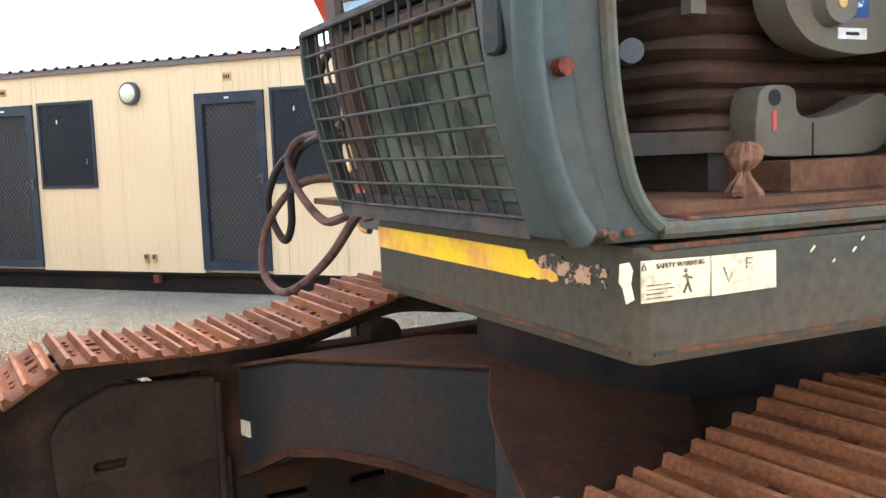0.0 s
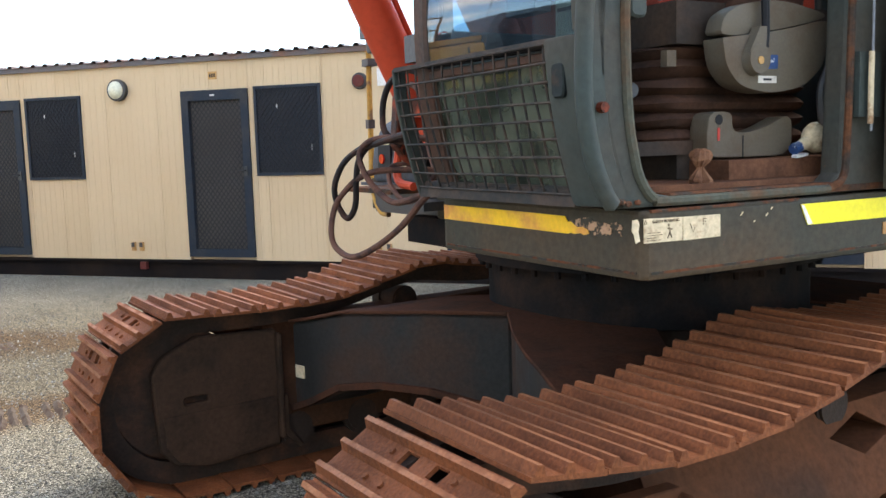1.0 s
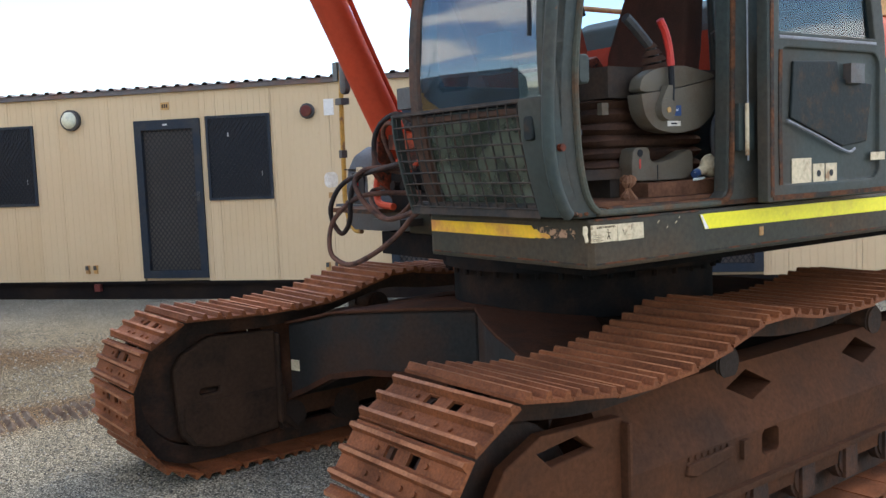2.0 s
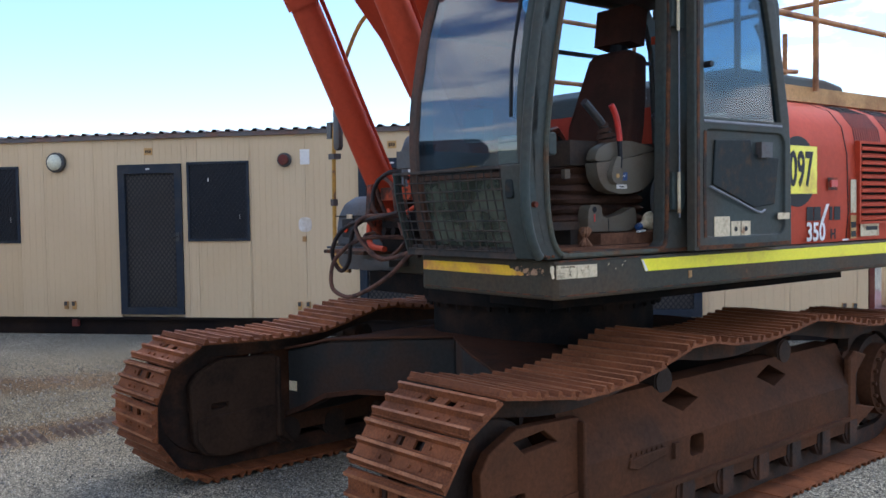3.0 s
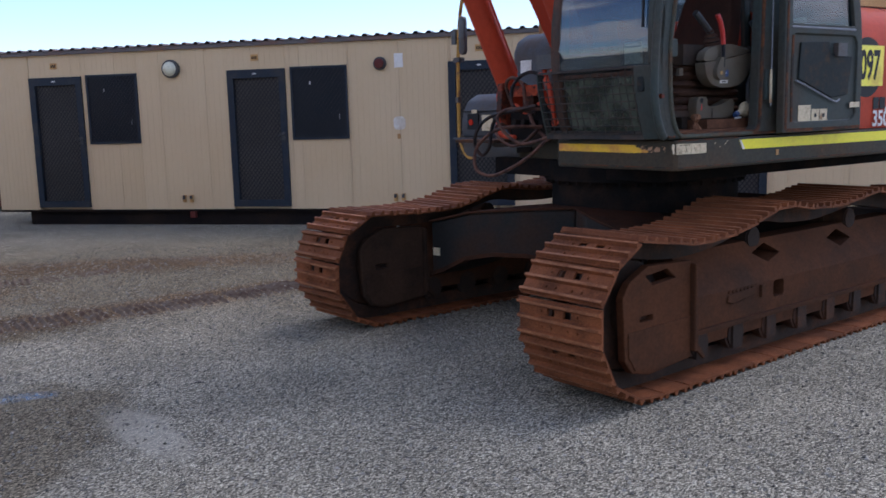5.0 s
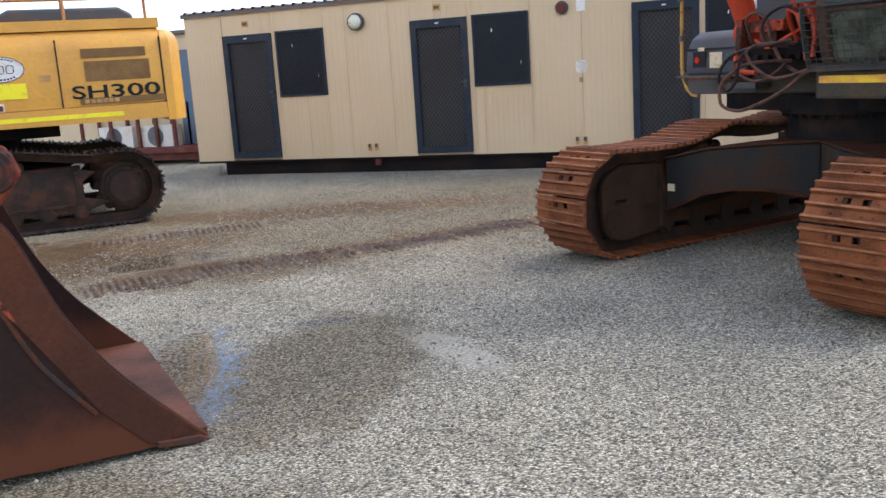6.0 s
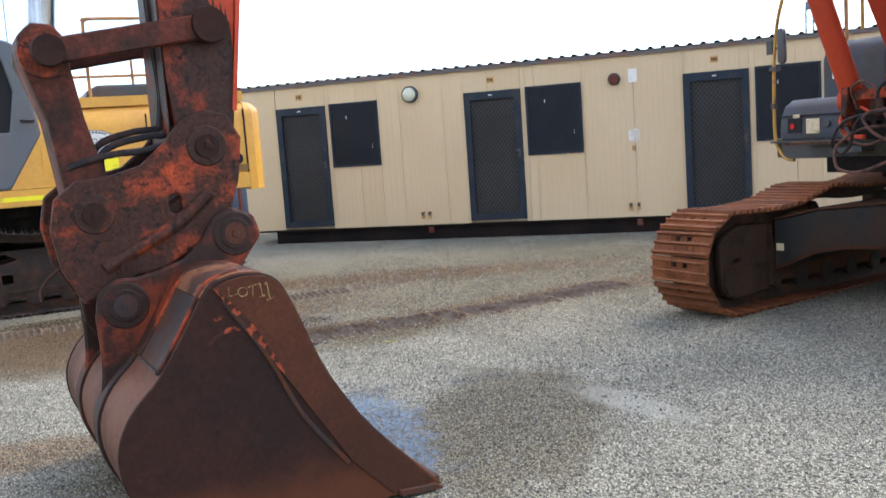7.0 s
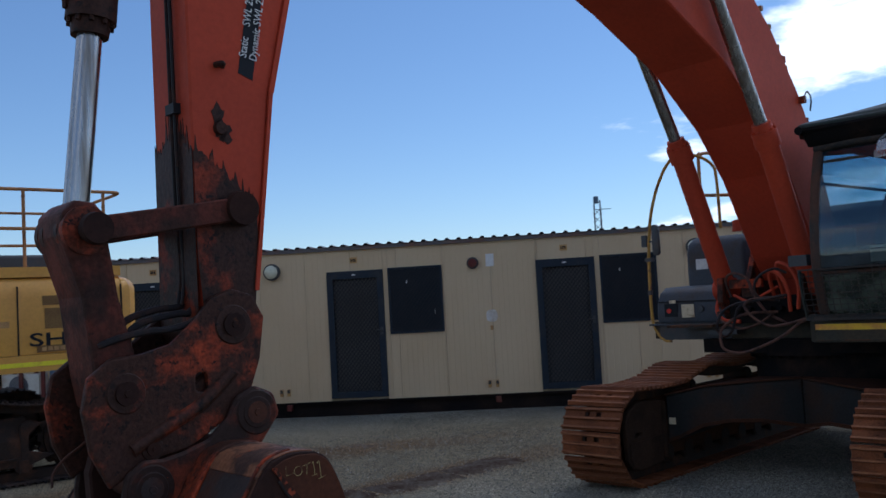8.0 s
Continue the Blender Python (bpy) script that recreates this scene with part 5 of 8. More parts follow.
    seal = [(0.86, 1.617, 1.443), (1.44, 1.617, 1.443), (1.505, 1.617, 1.452), (1.548, 1.617, 1.50), (1.570, 1.617, 1.57), (1.585, 1.617, 1.66), (1.592, 1.617, 1.80), (1.590, 1.617, 1.95), (1.552, 1.617, 2.2), (1.490, 1.617, 2.5), (1.425, 1.617, 2.735), (1.36, 1.617, 2.81), (1.28, 1.617, 2.838), (0.86, 1.617, 2.872)]
    part("door_seal", tube(B(), seal, 0.013, 8, 5), M["seal"], cab, "dusty grey-green rubber door seal", smooth=True)
    part("door_seal", tube(B(), [(0.86, 1.617, 2.872), (0.79, 1.617, 2.855), (0.757, 1.617, 2.79), (0.775, 1.617, 1.85), (0.785, 1.617, 1.55), (0.80, 1.617, 1.47), (0.86, 1.617, 1.443)], 0.012, 8, 6), M["sill_dust"], cab, "rust-caked rubber door seal", smooth=True)
    part("pillar_bracket", prism(B(), rounded(1.505, 1.56, 1.885, 1.985, 0.018), 1.555, 1.60, "Y"), M["cab"], cab, "small catch block inside the pillar", bevel=0.006)
    for x, z, r in ((1.612, 1.450, 0.012), (1.590, 1.443, 0.010), (1.560, 1.446, 0.009), (1.635, 1.462, 0.007)):
        bm = B()
        bmesh.ops.create_icosphere(bm, subdivisions=2, radius=r, matrix=Matrix.Translation((x, 1.622, z)) @ Matrix.Diagonal((1.2, 0.5, 0.7, 1)))
        for v in bm.verts:
            v.co += 0.35 * r * noise.noise_vector(v.co * 120)
        part("rust_crust", bm, M["rust_lip"], cab, "flaking rust at the pillar foot")
    part("far_pillar", beam(B(), [(front_x(z) - 0.02, 0.77 + 0.02 * max(z - 1.9, 0), z) for z in (1.45, 1.6, 1.8, 2.0, 2.2, 2.5, 2.75, 2.88)], 0.075, 0.06), M["rust_paint"], cab, "rust-brown far windscreen pillar", bevel=0.01)
    part("window_header", tube(B(), [(1.505, 0.76, 2.82), (1.52, 1.1, 2.83), (1.51, 1.5, 2.82)], 0.035), M["meshbar"], cab, "rust-brown tube over the windscreen", smooth=True)
    part("window_bar", beam(B(), [(1.662, 0.76, 1.838), (1.662, 1.5, 1.838)], 0.02, 0.02, side=(0, 0, 1), smooth=False), M["dark"], cab)
    part("window_rail", beam(B(), [(1.655, 0.76, 1.808), (1.655, 1.46, 1.808)], 0.024, 0.026, side=(0, 0, 1), smooth=False), M["rust_paint"], cab, "rust-brown rail under the windscreen", bevel=0.004)
    part("front_sill", beam(B(), [(1.585, 0.64, 1.455), (1.585, 1.50, 1.455)], 0.05, 0.05, side=(0, 0, 1), smooth=False), M["meshbar"], cab, "rusty lower front sill", bevel=0.008)

    def pane(name, zs, y0, y1, mat, dx=0.0):
        bm = B()
        pts = [(front_x(z) + dx, z) for z in zs]
        prism(bm, pts + [(x - 0.006, z) for x, z in reversed(pts)], y0, y1, "Y")
        ob = part(name, bm, mat, cab, smooth=True)
        ob.visible_shadow = False
        return ob
    pane("windscreen", [1.846 + 0.0623 * k for k in range(16)], 0.80, 1.545, M["glass"])
    pane("lower_windscreen", [1.47 + 0.05 * k for k in range(8)], 0.80, 1.455, M["glass_low"], -0.02)
    for nm, w, y in (("side_glass", [(min(x, 1.56), z) for x, z in farwin], 0.762), ("side_glass", rearwin, 1.58)):
        cx, cz = sum(p[0] for p in w) / len(w), sum(p[1] for p in w) / len(w)
        ob = part(nm, prism(B(), [(cx + (p[0] - cx) * 1.03, cz + (p[1] - cz) * 1.03) for p in w], y, y + 0.005, "Y"), M["glass_clear"], cab)
        ob.visible_shadow = False
    ob = part("rear_glass", prism(B(), rounded(0.75, 1.505, 1.99, 2.855, 0.06), -0.228, -0.223, "X"), M["glass_clear"], cab)
    ob.visible_shadow = False
    part("card_holder", beam(B(), [(1.36, 1.16, 1.48), (1.385, 1.16, 1.88)], 0.03, 0.012, smooth=False), M["plastic_dark"], cab)
    part("info_card", box(B(), 1.385, 1.392, 1.085, 1.225, 1.875, 2.005), M["sticker"], cab, "pale printed card behind the windscreen")
    part("notice_sheet", box(B(), -0.219, -0.216, 1.10, 1.26, 2.02, 2.20), M["sticker"], cab, "pale notice sheet on the rear glass")
    part("notice_sheet", box(B(), -0.219, -0.216, 0.94, 1.05, 2.62, 2.74), M["sticker"], cab)
    part("belt_buckle", box(B(), 0.42, 0.45, 1.26, 1.32, 2.52, 2.56), M["orange"], cab, "orange belt anchor", bevel=0.006)
    part("card_print", box(B(), 1.392, 1.3935, 1.095, 1.215, 1.972, 1.982), M["ink"], cab)
    part("light_bracket", box(B(), 1.51, 1.59, 0.50, 0.655, 1.875, 1.965), M["plastic_dark"], cab, "dark bracket box by the pillar", bevel=0.008)

    # mesh guard
    zs = [1.462 + 0.0465 * k for k in range(9)]
    gx = lambda z: front_x(z) + 0.03
    for k in range(15):
        y = 0.655 + 0.0557 * k
        part("guard_bar", tube(B(), [(gx(z) + random.uniform(-0.003, 0.003), y, z) for z in (1.445, 1.55, 1.65, 1.75, 1.836)], 0.0036, 5, 3), M["meshbar"], cab)
    for k, z in enumerate(zs):
        part("guard_bar", tube(B(), [(gx(z) + 0.008, y, z + random.uniform(-0.002, 0.002)) for y in (0.645, 0.8, 1.1, 1.455)], 0.0036, 5, 3), M["meshbar"], cab)
    part("guard_frame", beam(B(), [(gx(z) - 0.01, 0.637, z) for z in (1.435, 1.55, 1.65, 1.75, 1.842)], 0.012, 0.045), M["cab"], cab, "steel edge bar of the mesh guard", bevel=0.003)
    part("guard_frame", beam(B(), [(gx(1.838), 0.64, 1.838), (gx(1.838), 1.46, 1.838)], 0.014, 0.02, side=(0, 0, 1), smooth=False), M["meshbar"], cab)
    part("guard_frame", beam(B(), [(gx(1.445), 0.64, 1.445), (gx(1.445), 1.46, 1.445)], 0.03, 0.02, side=(0, 0, 1), smooth=False), M["meshbar"], cab)
    part("guard_latch", prism(B(), rounded(1.475, 1.525, 1.70, 1.785, 0.015), 1.67, 1.705, "X"), M["panel_dark"], cab, "dark latch pocket", bevel=0.004)
    part("hinge_bolt", rod(B(), (1.668, 1.615, 1.672), (1.668, 1.634, 1.672), 0.013, seg=8), M["orange_worn"], cab, "rusty bolt")

    # roof guard hood with visor
    bm = B()
    a = [(1.64, 0.54, 3.005), (1.62, 1.50, 3.02), (1.38, 1.52, 3.055), (0.02, 1.50, 3.055), (-0.04, 0.60, 3.05), (1.38, 0.58, 3.05)]
    top = [bm.verts.new(p) for p in ((1.60, 0.74, 3.03), (1.56, 1.38, 3.045), (1.36, 1.32, 3.11), (0.26, 1.42, 3.09), (0.26, 0.68, 3.085), (1.30, 0.60, 3.075))]
    mid = [bm.verts.new(p) for p in ((1.67, 0.70, 3.005), (1.60, 1.50, 3.0), (1.34, 1.615, 2.995), (0.15, 1.625, 2.985), (0.15, 0.62, 2.985), (1.34, 0.56, 2.985))]
    low = [bm.verts.new(p) for p in ((1.67, 0.70, 2.975), (1.58, 1.49, 2.962), (1.34, 1.61, 2.945), (0.15, 1.625, 2.935), (0.15, 0.62, 2.93), (1.34, 0.56, 2.94))]
    bm.faces.new(top); bm.faces.new(low[::-1])
    for r0, r1 in ((top, mid), (mid, low)):
        for i in range(6):
            bm.faces.new((r0[i], r1[i], r1[(i + 1) % 6], r0[(i + 1) % 6]))
    bmesh.ops.recalc_face_normals(bm, faces=bm.faces)
    part("roof_guard", bm, M["cab"], cab, "dark roof guard with sloped edges", bevel=0.012)
    part("visor_tube", rod(B(), (1.645, 0.71, 2.965), (1.60, 1.44, 2.955), 0.022, seg=14), M["dark"], cab, smooth=True)
    # solid white bars stand for daylight coming through the visor's slots
    bm = B()
    for k in range(3):
        beam(bm, [(1.535 + 0.012 * k, 1.20 + 0.03 * k, 2.9515), (1.575 + 0.012 * k, 1.32 + 0.03 * k, 2.9535)], 0.003, 0.006, side=(0, 0, 1), smooth=False)
    part("visor_louvre", bm, M["white"], cab, "white bars painted for daylight in the visor slots")
    part("visor_end", rod(B(), (1.56, 0.72, 2.97), (1.68, 0.715, 2.96), 0.04, 0.034, 14), M["dark"], cab, smooth=True)
    part("visor_panel", prism(B(), [(1.65, 2.965), (1.50, 2.955), (1.51, 2.84), (1.54, 2.83), (1.59, 2.88)], 0.72, 1.46, "Y"), M["dark"], cab, "dark underside panel of the visor", bevel=0.01)
    bm = B()
    prism(bm, [(1.63, 2.80), (1.70, 2.70), (1.715, 2.645), (1.685, 2.65), (1.62, 2.76)], 1.30, 1.46, "Y")
    part("mirror_bracket", tube(B(), [(1.64, 1.33, 2.79), (1.60, 1.42, 2.85), (1.55, 1.54, 2.87)], 0.008, 6), M["steelgrey"], cab)
    part("cab_lamp", rod(B(), (1.54, 1.47, 2.72), (1.57, 1.47, 2.72), 0.055, seg=16), M["steelgrey"], cab, "round lamp behind the windscreen", smooth=True)
    part("pillar_mirror", rod(B(), (1.60, 1.465, 2.05), (1.60, 1.475, 2.24), 0.035, 0.028, 12), M["plastic_dark"], cab, "dark oval mirror by the pillar", smooth=True)
    part("mirror_head", bm, M["chrome"], cab, "tilted chrome-backed mirror", bevel=0.015, segments=2)
    part("antenna", rod(B(), (0.26, 1.52, 3.06), (0.20, 1.50, 3.30), 0.004, 0.002, 6), M["ink"], cab)
    part("antenna_base", rod(B(), (0.26, 1.52, 3.02), (0.26, 1.52, 3.07), 0.03, 0.016, 10), M["ink"], cab)
    part("wiper", tube(B(), [(1.690, 1.505, 2.05), (1.672, 1.50, 2.3), (1.60, 1.49, 2.60)], 0.008, 6), M["ink"], cab)

    # door, folded back against the cab's side
    d = part("door", carve(prism(B(), [(0.69, 1.435), (0.69, 2.89), (0.20, 2.885), (0.10, 2.855), (0.03, 2.78), (-0.01, 2.66), (-0.05, 2.5), (-0.13, 2.12), (-0.15, 1.9), (-0.155, 1.435)], 1.665, 1.715, "Y"),
             [prism(B(), [(0.615, 2.09), (0.615, 2.81), (0.22, 2.80), (0.14, 2.775), (0.085, 2.71), (0.03, 2.5), (-0.05, 2.09)], 1.5, 1.9, "Y"),
              prism(B(), rounded(-0.09, 0.62, 1.50, 2.03, 0.06), 1.70, 1.9, "Y")]), M["cab"], ex, "dark cab door folded open against the side", bevel=0.01, segments=2)
    ob = part("door_pane", prism(B(), [(0.635, 2.07), (0.635, 2.83), (0.20, 2.82), (0.12, 2.79), (0.065, 2.71), (0.01, 2.5), (-0.07, 2.07)], 1.688, 1.693, "Y"), M["glass_door"], d)
    ob.visible_shadow = False
    for pts in ([(0.665, 1.7165, 1.455), (0.665, 1.7165, 2.05), (0.66, 1.7165, 2.84)], [(0.66, 1.7165, 1.452), (0.25, 1.7165, 1.450), (-0.14, 1.7165, 1.452)], [(0.61, 1.7165, 1.50), (0.615, 1.7165, 1.75), (0.61, 1.7165, 2.02)]):
        part("rusty_edge", beam(B(), pts, 0.004, 0.020), M["sill_dust"], d, "rust-brown worn door edge")
    part("door_belt", beam(B(), [(0.62, 1.7165, 2.068), (-0.06, 1.7165, 2.068)], 0.006, 0.014, smooth=False), M["steelgrey"], d, bevel=0.004)
    bm = B()
    prism(bm, [(0.54, 1.76), (0.18, 1.64), (0.0, 1.66), (-0.04, 1.9), (0.20, 1.92), (0.22, 1.99), (0.52, 1.98)], 1.700, 1.712, "Y")
    part("door_pocket", bm, M["panel_dark"], d, "moulded door pocket", bevel=0.012, segments=2)
    part("pocket_edge", tube(B(), [(0.57, 1.716, 1.75), (0.38, 1.718, 1.69), (0.16, 1.716, 1.62), (0.10, 1.716, 1.63)], 0.006, 6), M["steelgrey"], d)
    part("door_handle", box(B(), 0.06, 0.16, 1.70, 1.735, 1.90, 1.98), M["plastic_dark"], d, bevel=0.01, segments=2)
    rod(bm := B(), (0.60, 1.70, 2.34), (0.60, 1.75, 2.34), 0.016, seg=10)
    part("door_stop", bm, M["ink"], d)
    part("door_decal", box(B(), 0.39, 0.52, 1.701, 1.7035, 1.49, 1.60), M["sticker"], d, "blank pale decal")
    for x in (0.300, 0.212):
        part("door_decal", box(B(), x, x + 0.078, 1.701, 1.7035, 1.50, 1.575), M["sticker"], d)
        part("decal_mark", prism(B(), disc(x + 0.04, 1.535, 0.014, 10), 1.7035, 1.7045, "Y"), M["ink"], d)
    part("door_decal", box(B(), -0.13, -0.02, 1.7155, 1.7175, 1.578, 1.612), M["sticker"], d)
    part("hinge_rod", rod(B(), (0.73, 1.655, 1.60), (0.73, 1.655, 2.80), 0.0035, seg=6), M["steelgrey"], cab)
    for z in (1.62, 2.50):
        part("hinge", rod(B(), (0.735, 1.655, z), (0.735, 1.655, z + 0.20), 0.008, seg=10), M["sticker"], cab, "worn pale hinge barrel")
        part("hinge_leaf", box(B(), 0.67, 0.765, 1.615, 1.640, z + 0.02, z + 0.20), M["cab"], cab, bevel=0.005)

    # seat and controls
    def cushion(name, x0, x1, y0, y1, z0, z1, mat, m=None, label="", r=0.04):
        bm = B()
        box(bm, x0, x1, y0, y1, z0, z1)
        ob = part(name, bm, mat, cab, label, smooth=True, bevel=r, segments=4)
        if m is not None:
            ob.matrix_local = m
        return ob
    cushion("seat_cushion", 0.52, 1.18, 0.84, 1.36, 1.86, 1.98, M["dusty_plastic"], label="dark dusty seat cushion")
    bm = B()
    prism(bm, [(-0.25, 0.0), (-0.26, 0.20), (-0.195, 0.46), (-0.165, 0.575), (-0.12, 0.605), (0.12, 0.605), (0.16, 0.575), (0.175, 0.46), (0.20, 0.20), (0.20, 0.0)], -0.06, 0.06, "X")
    part("seat_backrest", bm, M["fabric"], cab, "brown dusty seat backrest", smooth=True, bevel=0.035, segments=3).matrix_local = pose(0.60, 1.062, 1.90, 0, -11, 0)
    cushion("seat_headrest", -0.06, 0.06, -0.128, 0.128, 0, 0.20, M["fabric"], pose(0.48, 1.062, 2.535, 0, -8, 0), "brown seat headrest", 0.045)
    part("headrest_post", rod(B(), (0.485, 1.062, 2.46), (0.48, 1.062, 2.56), 0.05, seg=12), M["ink"], cab)
    bm = B()
    prof = []
    for k in range(6):
        z = 1.57 + 0.05 * k
        prof += [(0.0, z), (0.018, z + 0.012), (0.026, z + 0.025), (0.018, z + 0.038)]
    ring = []
    for dz in range(len(prof)):
        o, z = prof[dz]
        ring.append([bm.verts.new((p[0], p[1], z + 0.010 * noise.noise(Vector((p[0] * 4, p[1] * 4, dz * 0.8))))) for p in rounded(0.58 - o, 1.20 + o, 0.86 - o, 1.31 + o, 0.09, 6)])
    for a, b in zip(ring, ring[1:]):
        for k in range(len(a)):
            bm.faces.new((a[k], a[(k + 1) % len(a)], b[(k + 1) % len(a)], b[k]))
    bm.faces.new(ring[0][::-1]); bm.faces.new(ring[-1])
    bmesh.ops.recalc_face_normals(bm, faces=bm.faces)
    part("seat_bellows", bm, M["bellows"], cab, "brown folded suspension bellows", smooth=True)
    part("seat_base", box(B(), 0.50, 1.15, 0.86, 1.33, 1.476, 1.57), M["dusty_plastic"], cab, bevel=0.015)
    bm = B()
    prism(bm, soften([(0.745, 1.535), (0.96, 1.535), (1.10, 1.538), (1.102, 1.60), (1.09, 1.668), (1.00, 1.668), (0.998, 1.614), (0.95, 1.604), (0.86, 1.620), (0.745, 1.665)], 2), 1.33, 1.40, "Y")
    part("seat_bracket", bm, M["console"], cab, "grey seat-mount bracket", bevel=0.004, segments=2)
    part("seat_rail", box(B(), 1.07, 1.42, 1.30, 1.345, 1.548, 1.588), M["dusty_plastic"], cab, "dark dusty seat rail", bevel=0.004)
    part("bracket_seam", box(B(), 0.955, 0.959, 1.3995, 1.4015, 1.534, 1.598), M["ink"], cab)
    part("bracket_socket", rod(B(), (1.055, 1.396, 1.645), (1.055, 1.4015, 1.645), 0.015, seg=14), M["ink"], cab, "dark round socket")
    part("bracket_mark", box(B(), 1.052, 1.061, 1.4005, 1.402, 1.585, 1.622), M["redplastic"], cab)
    part("step_box", box(B(), 0.55, 1.10, 1.20, 1.48, 1.476, 1.53), M["floor_dust"], cab, bevel=0.01)
    # left console: a rounded pod with a lever
    bm = B()
    pod = [(1.105, 1.865), (1.09, 1.79), (1.035, 1.735), (0.91, 1.715), (0.77, 1.735), (0.68, 1.80), (0.655, 1.90), (0.665, 1.935), (0.88, 1.893), (1.10, 1.868)]
    prism(bm, soften(pod), 1.385, 1.46, "Y")
    part("console", bm, M["console"], cab, "grey-beige moulded control console", smooth=True, bevel=0.012, segments=2)
    bm = B()
    prism(bm, soften([(1.108, 1.868), (0.88, 1.895), (0.665, 1.938), (0.67, 1.955), (0.86, 1.985), (1.02, 1.965), (1.09, 1.93)]), 1.39, 1.45, "Y")
    part("console_top", bm, M["console"], cab, "grey upper console cover", smooth=True, bevel=0.012, segments=2)
    bm = B()
    rod(bm, (0.985, 1.45, 1.81), (0.985, 1.487, 1.81), 0.048, 0.041, 28)
    prism(bm, [(0.940, 1.82), (1.025, 1.83), (0.985, 1.90), (0.955, 1.90)], 1.455, 1.485, "Y")
    part("lever_boss", bm, M["console"], cab, smooth=True)
    part("lever_cap", rod(B(), (0.985, 1.487, 1.806), (0.985, 1.490, 1.806), 0.011, seg=12), M["tan"], cab)
    part("lock_lever", tube(B(), [(0.955, 1.475, 1.84), (0.952, 1.475, 1.90), (0.955, 1.475, 1.98)], 0.012, 8), M["ink"], cab, smooth=True)
    part("red_lever", tube(B(), [(0.955, 1.475, 1.975), (0.965, 1.475, 2.04), (0.985, 1.475, 2.10), (1.015, 1.475, 2.145)], 0.015, 8), M["redplastic"], cab, "red lock lever", smooth=True)
    part("joystick", tube(B(), [(0.93, 1.38, 1.99), (0.96, 1.38, 2.05), (1.04, 1.38, 2.12), (1.10, 1.38, 2.165)], 0.02, 8), M["plastic_dark"], cab, smooth=True)
    bm = B()
    for k in range(5):
        rod(bm, (0.93 + 0.008 * k, 1.38, 1.95 + 0.026 * k), (0.934 + 0.008 * k, 1.38, 1.968 + 0.026 * k), 0.072 - 0.011 * k, 0.060 - 0.011 * k, 18)
    part("joystick_boot", bm, M["bellows"], cab, smooth=True)
    part("blue_label", box(B(), 0.885, 0.925, 1.4605, 1.462, 1.785, 1.825), bluelabel, cab, "blue and white label")
    part("white_label", box(B(), 0.890, 0.965, 1.4605, 1.462, 1.745, 1.765), M["white"], cab)
    part("label_bar", box(B(), 0.910, 0.945, 1.462, 1.4625, 1.752, 1.758), M["ink"], cab)
    part("grab_tube", tube(B(), [(0.68, 1.46, 2.12), (0.64, 1.47, 2.06), (0.63, 1.48, 1.92), (0.66, 1.48, 1.82), (0.71, 1.48, 1.74), (0.71, 1.48, 1.66), (0.69, 1.48, 1.60), (0.64, 1.46, 1.58)], 0.016, 8), M["plastic_dark"], cab, smooth=True)
    bm = B()
    rod(bm, (1.31, 1.30, 1.73), (1.34, 1.35, 1.73), 0.022, seg=16)
    part("seat_knob", bm, M["plastic_dark"], cab, smooth=True)
    part("seat_tab", box(B(), 1.19, 1.225, 1.345, 1.37, 1.795, 1.84), M["console"], cab, bevel=0.008)
    # far-side console and monitor dim in the cab
    part("far_console", box(B(), 0.45, 1.05, 0.755, 0.84, 1.60, 2.02), M["plastic_dark"], cab, bevel=0.03)
    part("monitor", box(B(), 1.30, 1.36, 0.78, 0.94, 2.0, 2.16), M["plastic_dark"], cab, bevel=0.02)
    part("travel_levers", tube(B(), [(1.35, 1.05, 1.48), (1.32, 1.05, 1.75), (1.28, 1.05, 1.98)], 0.012, 8), M["ink"], cab)
    return cab


bluelabel = surface("blue label", (0.02, 0.06, 0.17), (0.6, 0.6, 0.62), 0.25, 60.0, 0.05, 0.4, bump=0)
cab = build_cab()
# loose things on the cab floor
def crumpled(rings, amp, seed):
    """A pleated, twisted paper form from (height, radius) rings."""
    bm, rows = B(), []
    for z, r in rings:
        row = []
        for k in range(20):
            a = 2 * math.pi * k / 20
            f = 1 + amp * (0.5 if k % 2 else -0.5) + 0.8 * noise.noise(Vector((1.6 * math.cos(a), 1.6 * math.sin(a), z * 30 + seed)))
            row.append(bm.verts.new((r * f * math.cos(a + z * 6), 0.75 * r * f * math.sin(a + z * 6), z + 0.25 * r * noise.noise(Vector((3 * math.cos(a), 3 * math.sin(a), seed + z * 9))))))
        rows.append(row)
    for p, q in zip(rows, rows[1:]):
        for k in range(20):
            bm.faces.new((p[k], p[(k + 1) % 20], q[(k + 1) % 20], q[k]))
    bm.faces.new(rows[0][::-1]); bm.faces.new(rows[-1])
    return bm


bag = part("paper_bag", crumpled([(0.042, 0.010), (0.050, 0.017), (0.060, 0.024), (0.072, 0.027), (0.083, 0.023), (0.090, 0.013)], 0.25, 3.1), M["bagcloth"], None)
bag.matrix_world = MACHINE @ pose(1.235, 1.505, 1.476)
tagged(bag, "crumpled brown paper bag on the cab floor", "bag")
part("bag_neck", crumpled([(0.0, 0.027), (0.008, 0.026), (0.02, 0.019), (0.033, 0.011), (0.044, 0.008)], 0.4, 8.3), M["bagcloth"], bag)
bm = B()
bmesh.ops.create_uvsphere(bm, u_segments=16, v_segments=10, radius=0.055, matrix=Matrix.Diagonal((1.1, 0.8, 1, 1)))
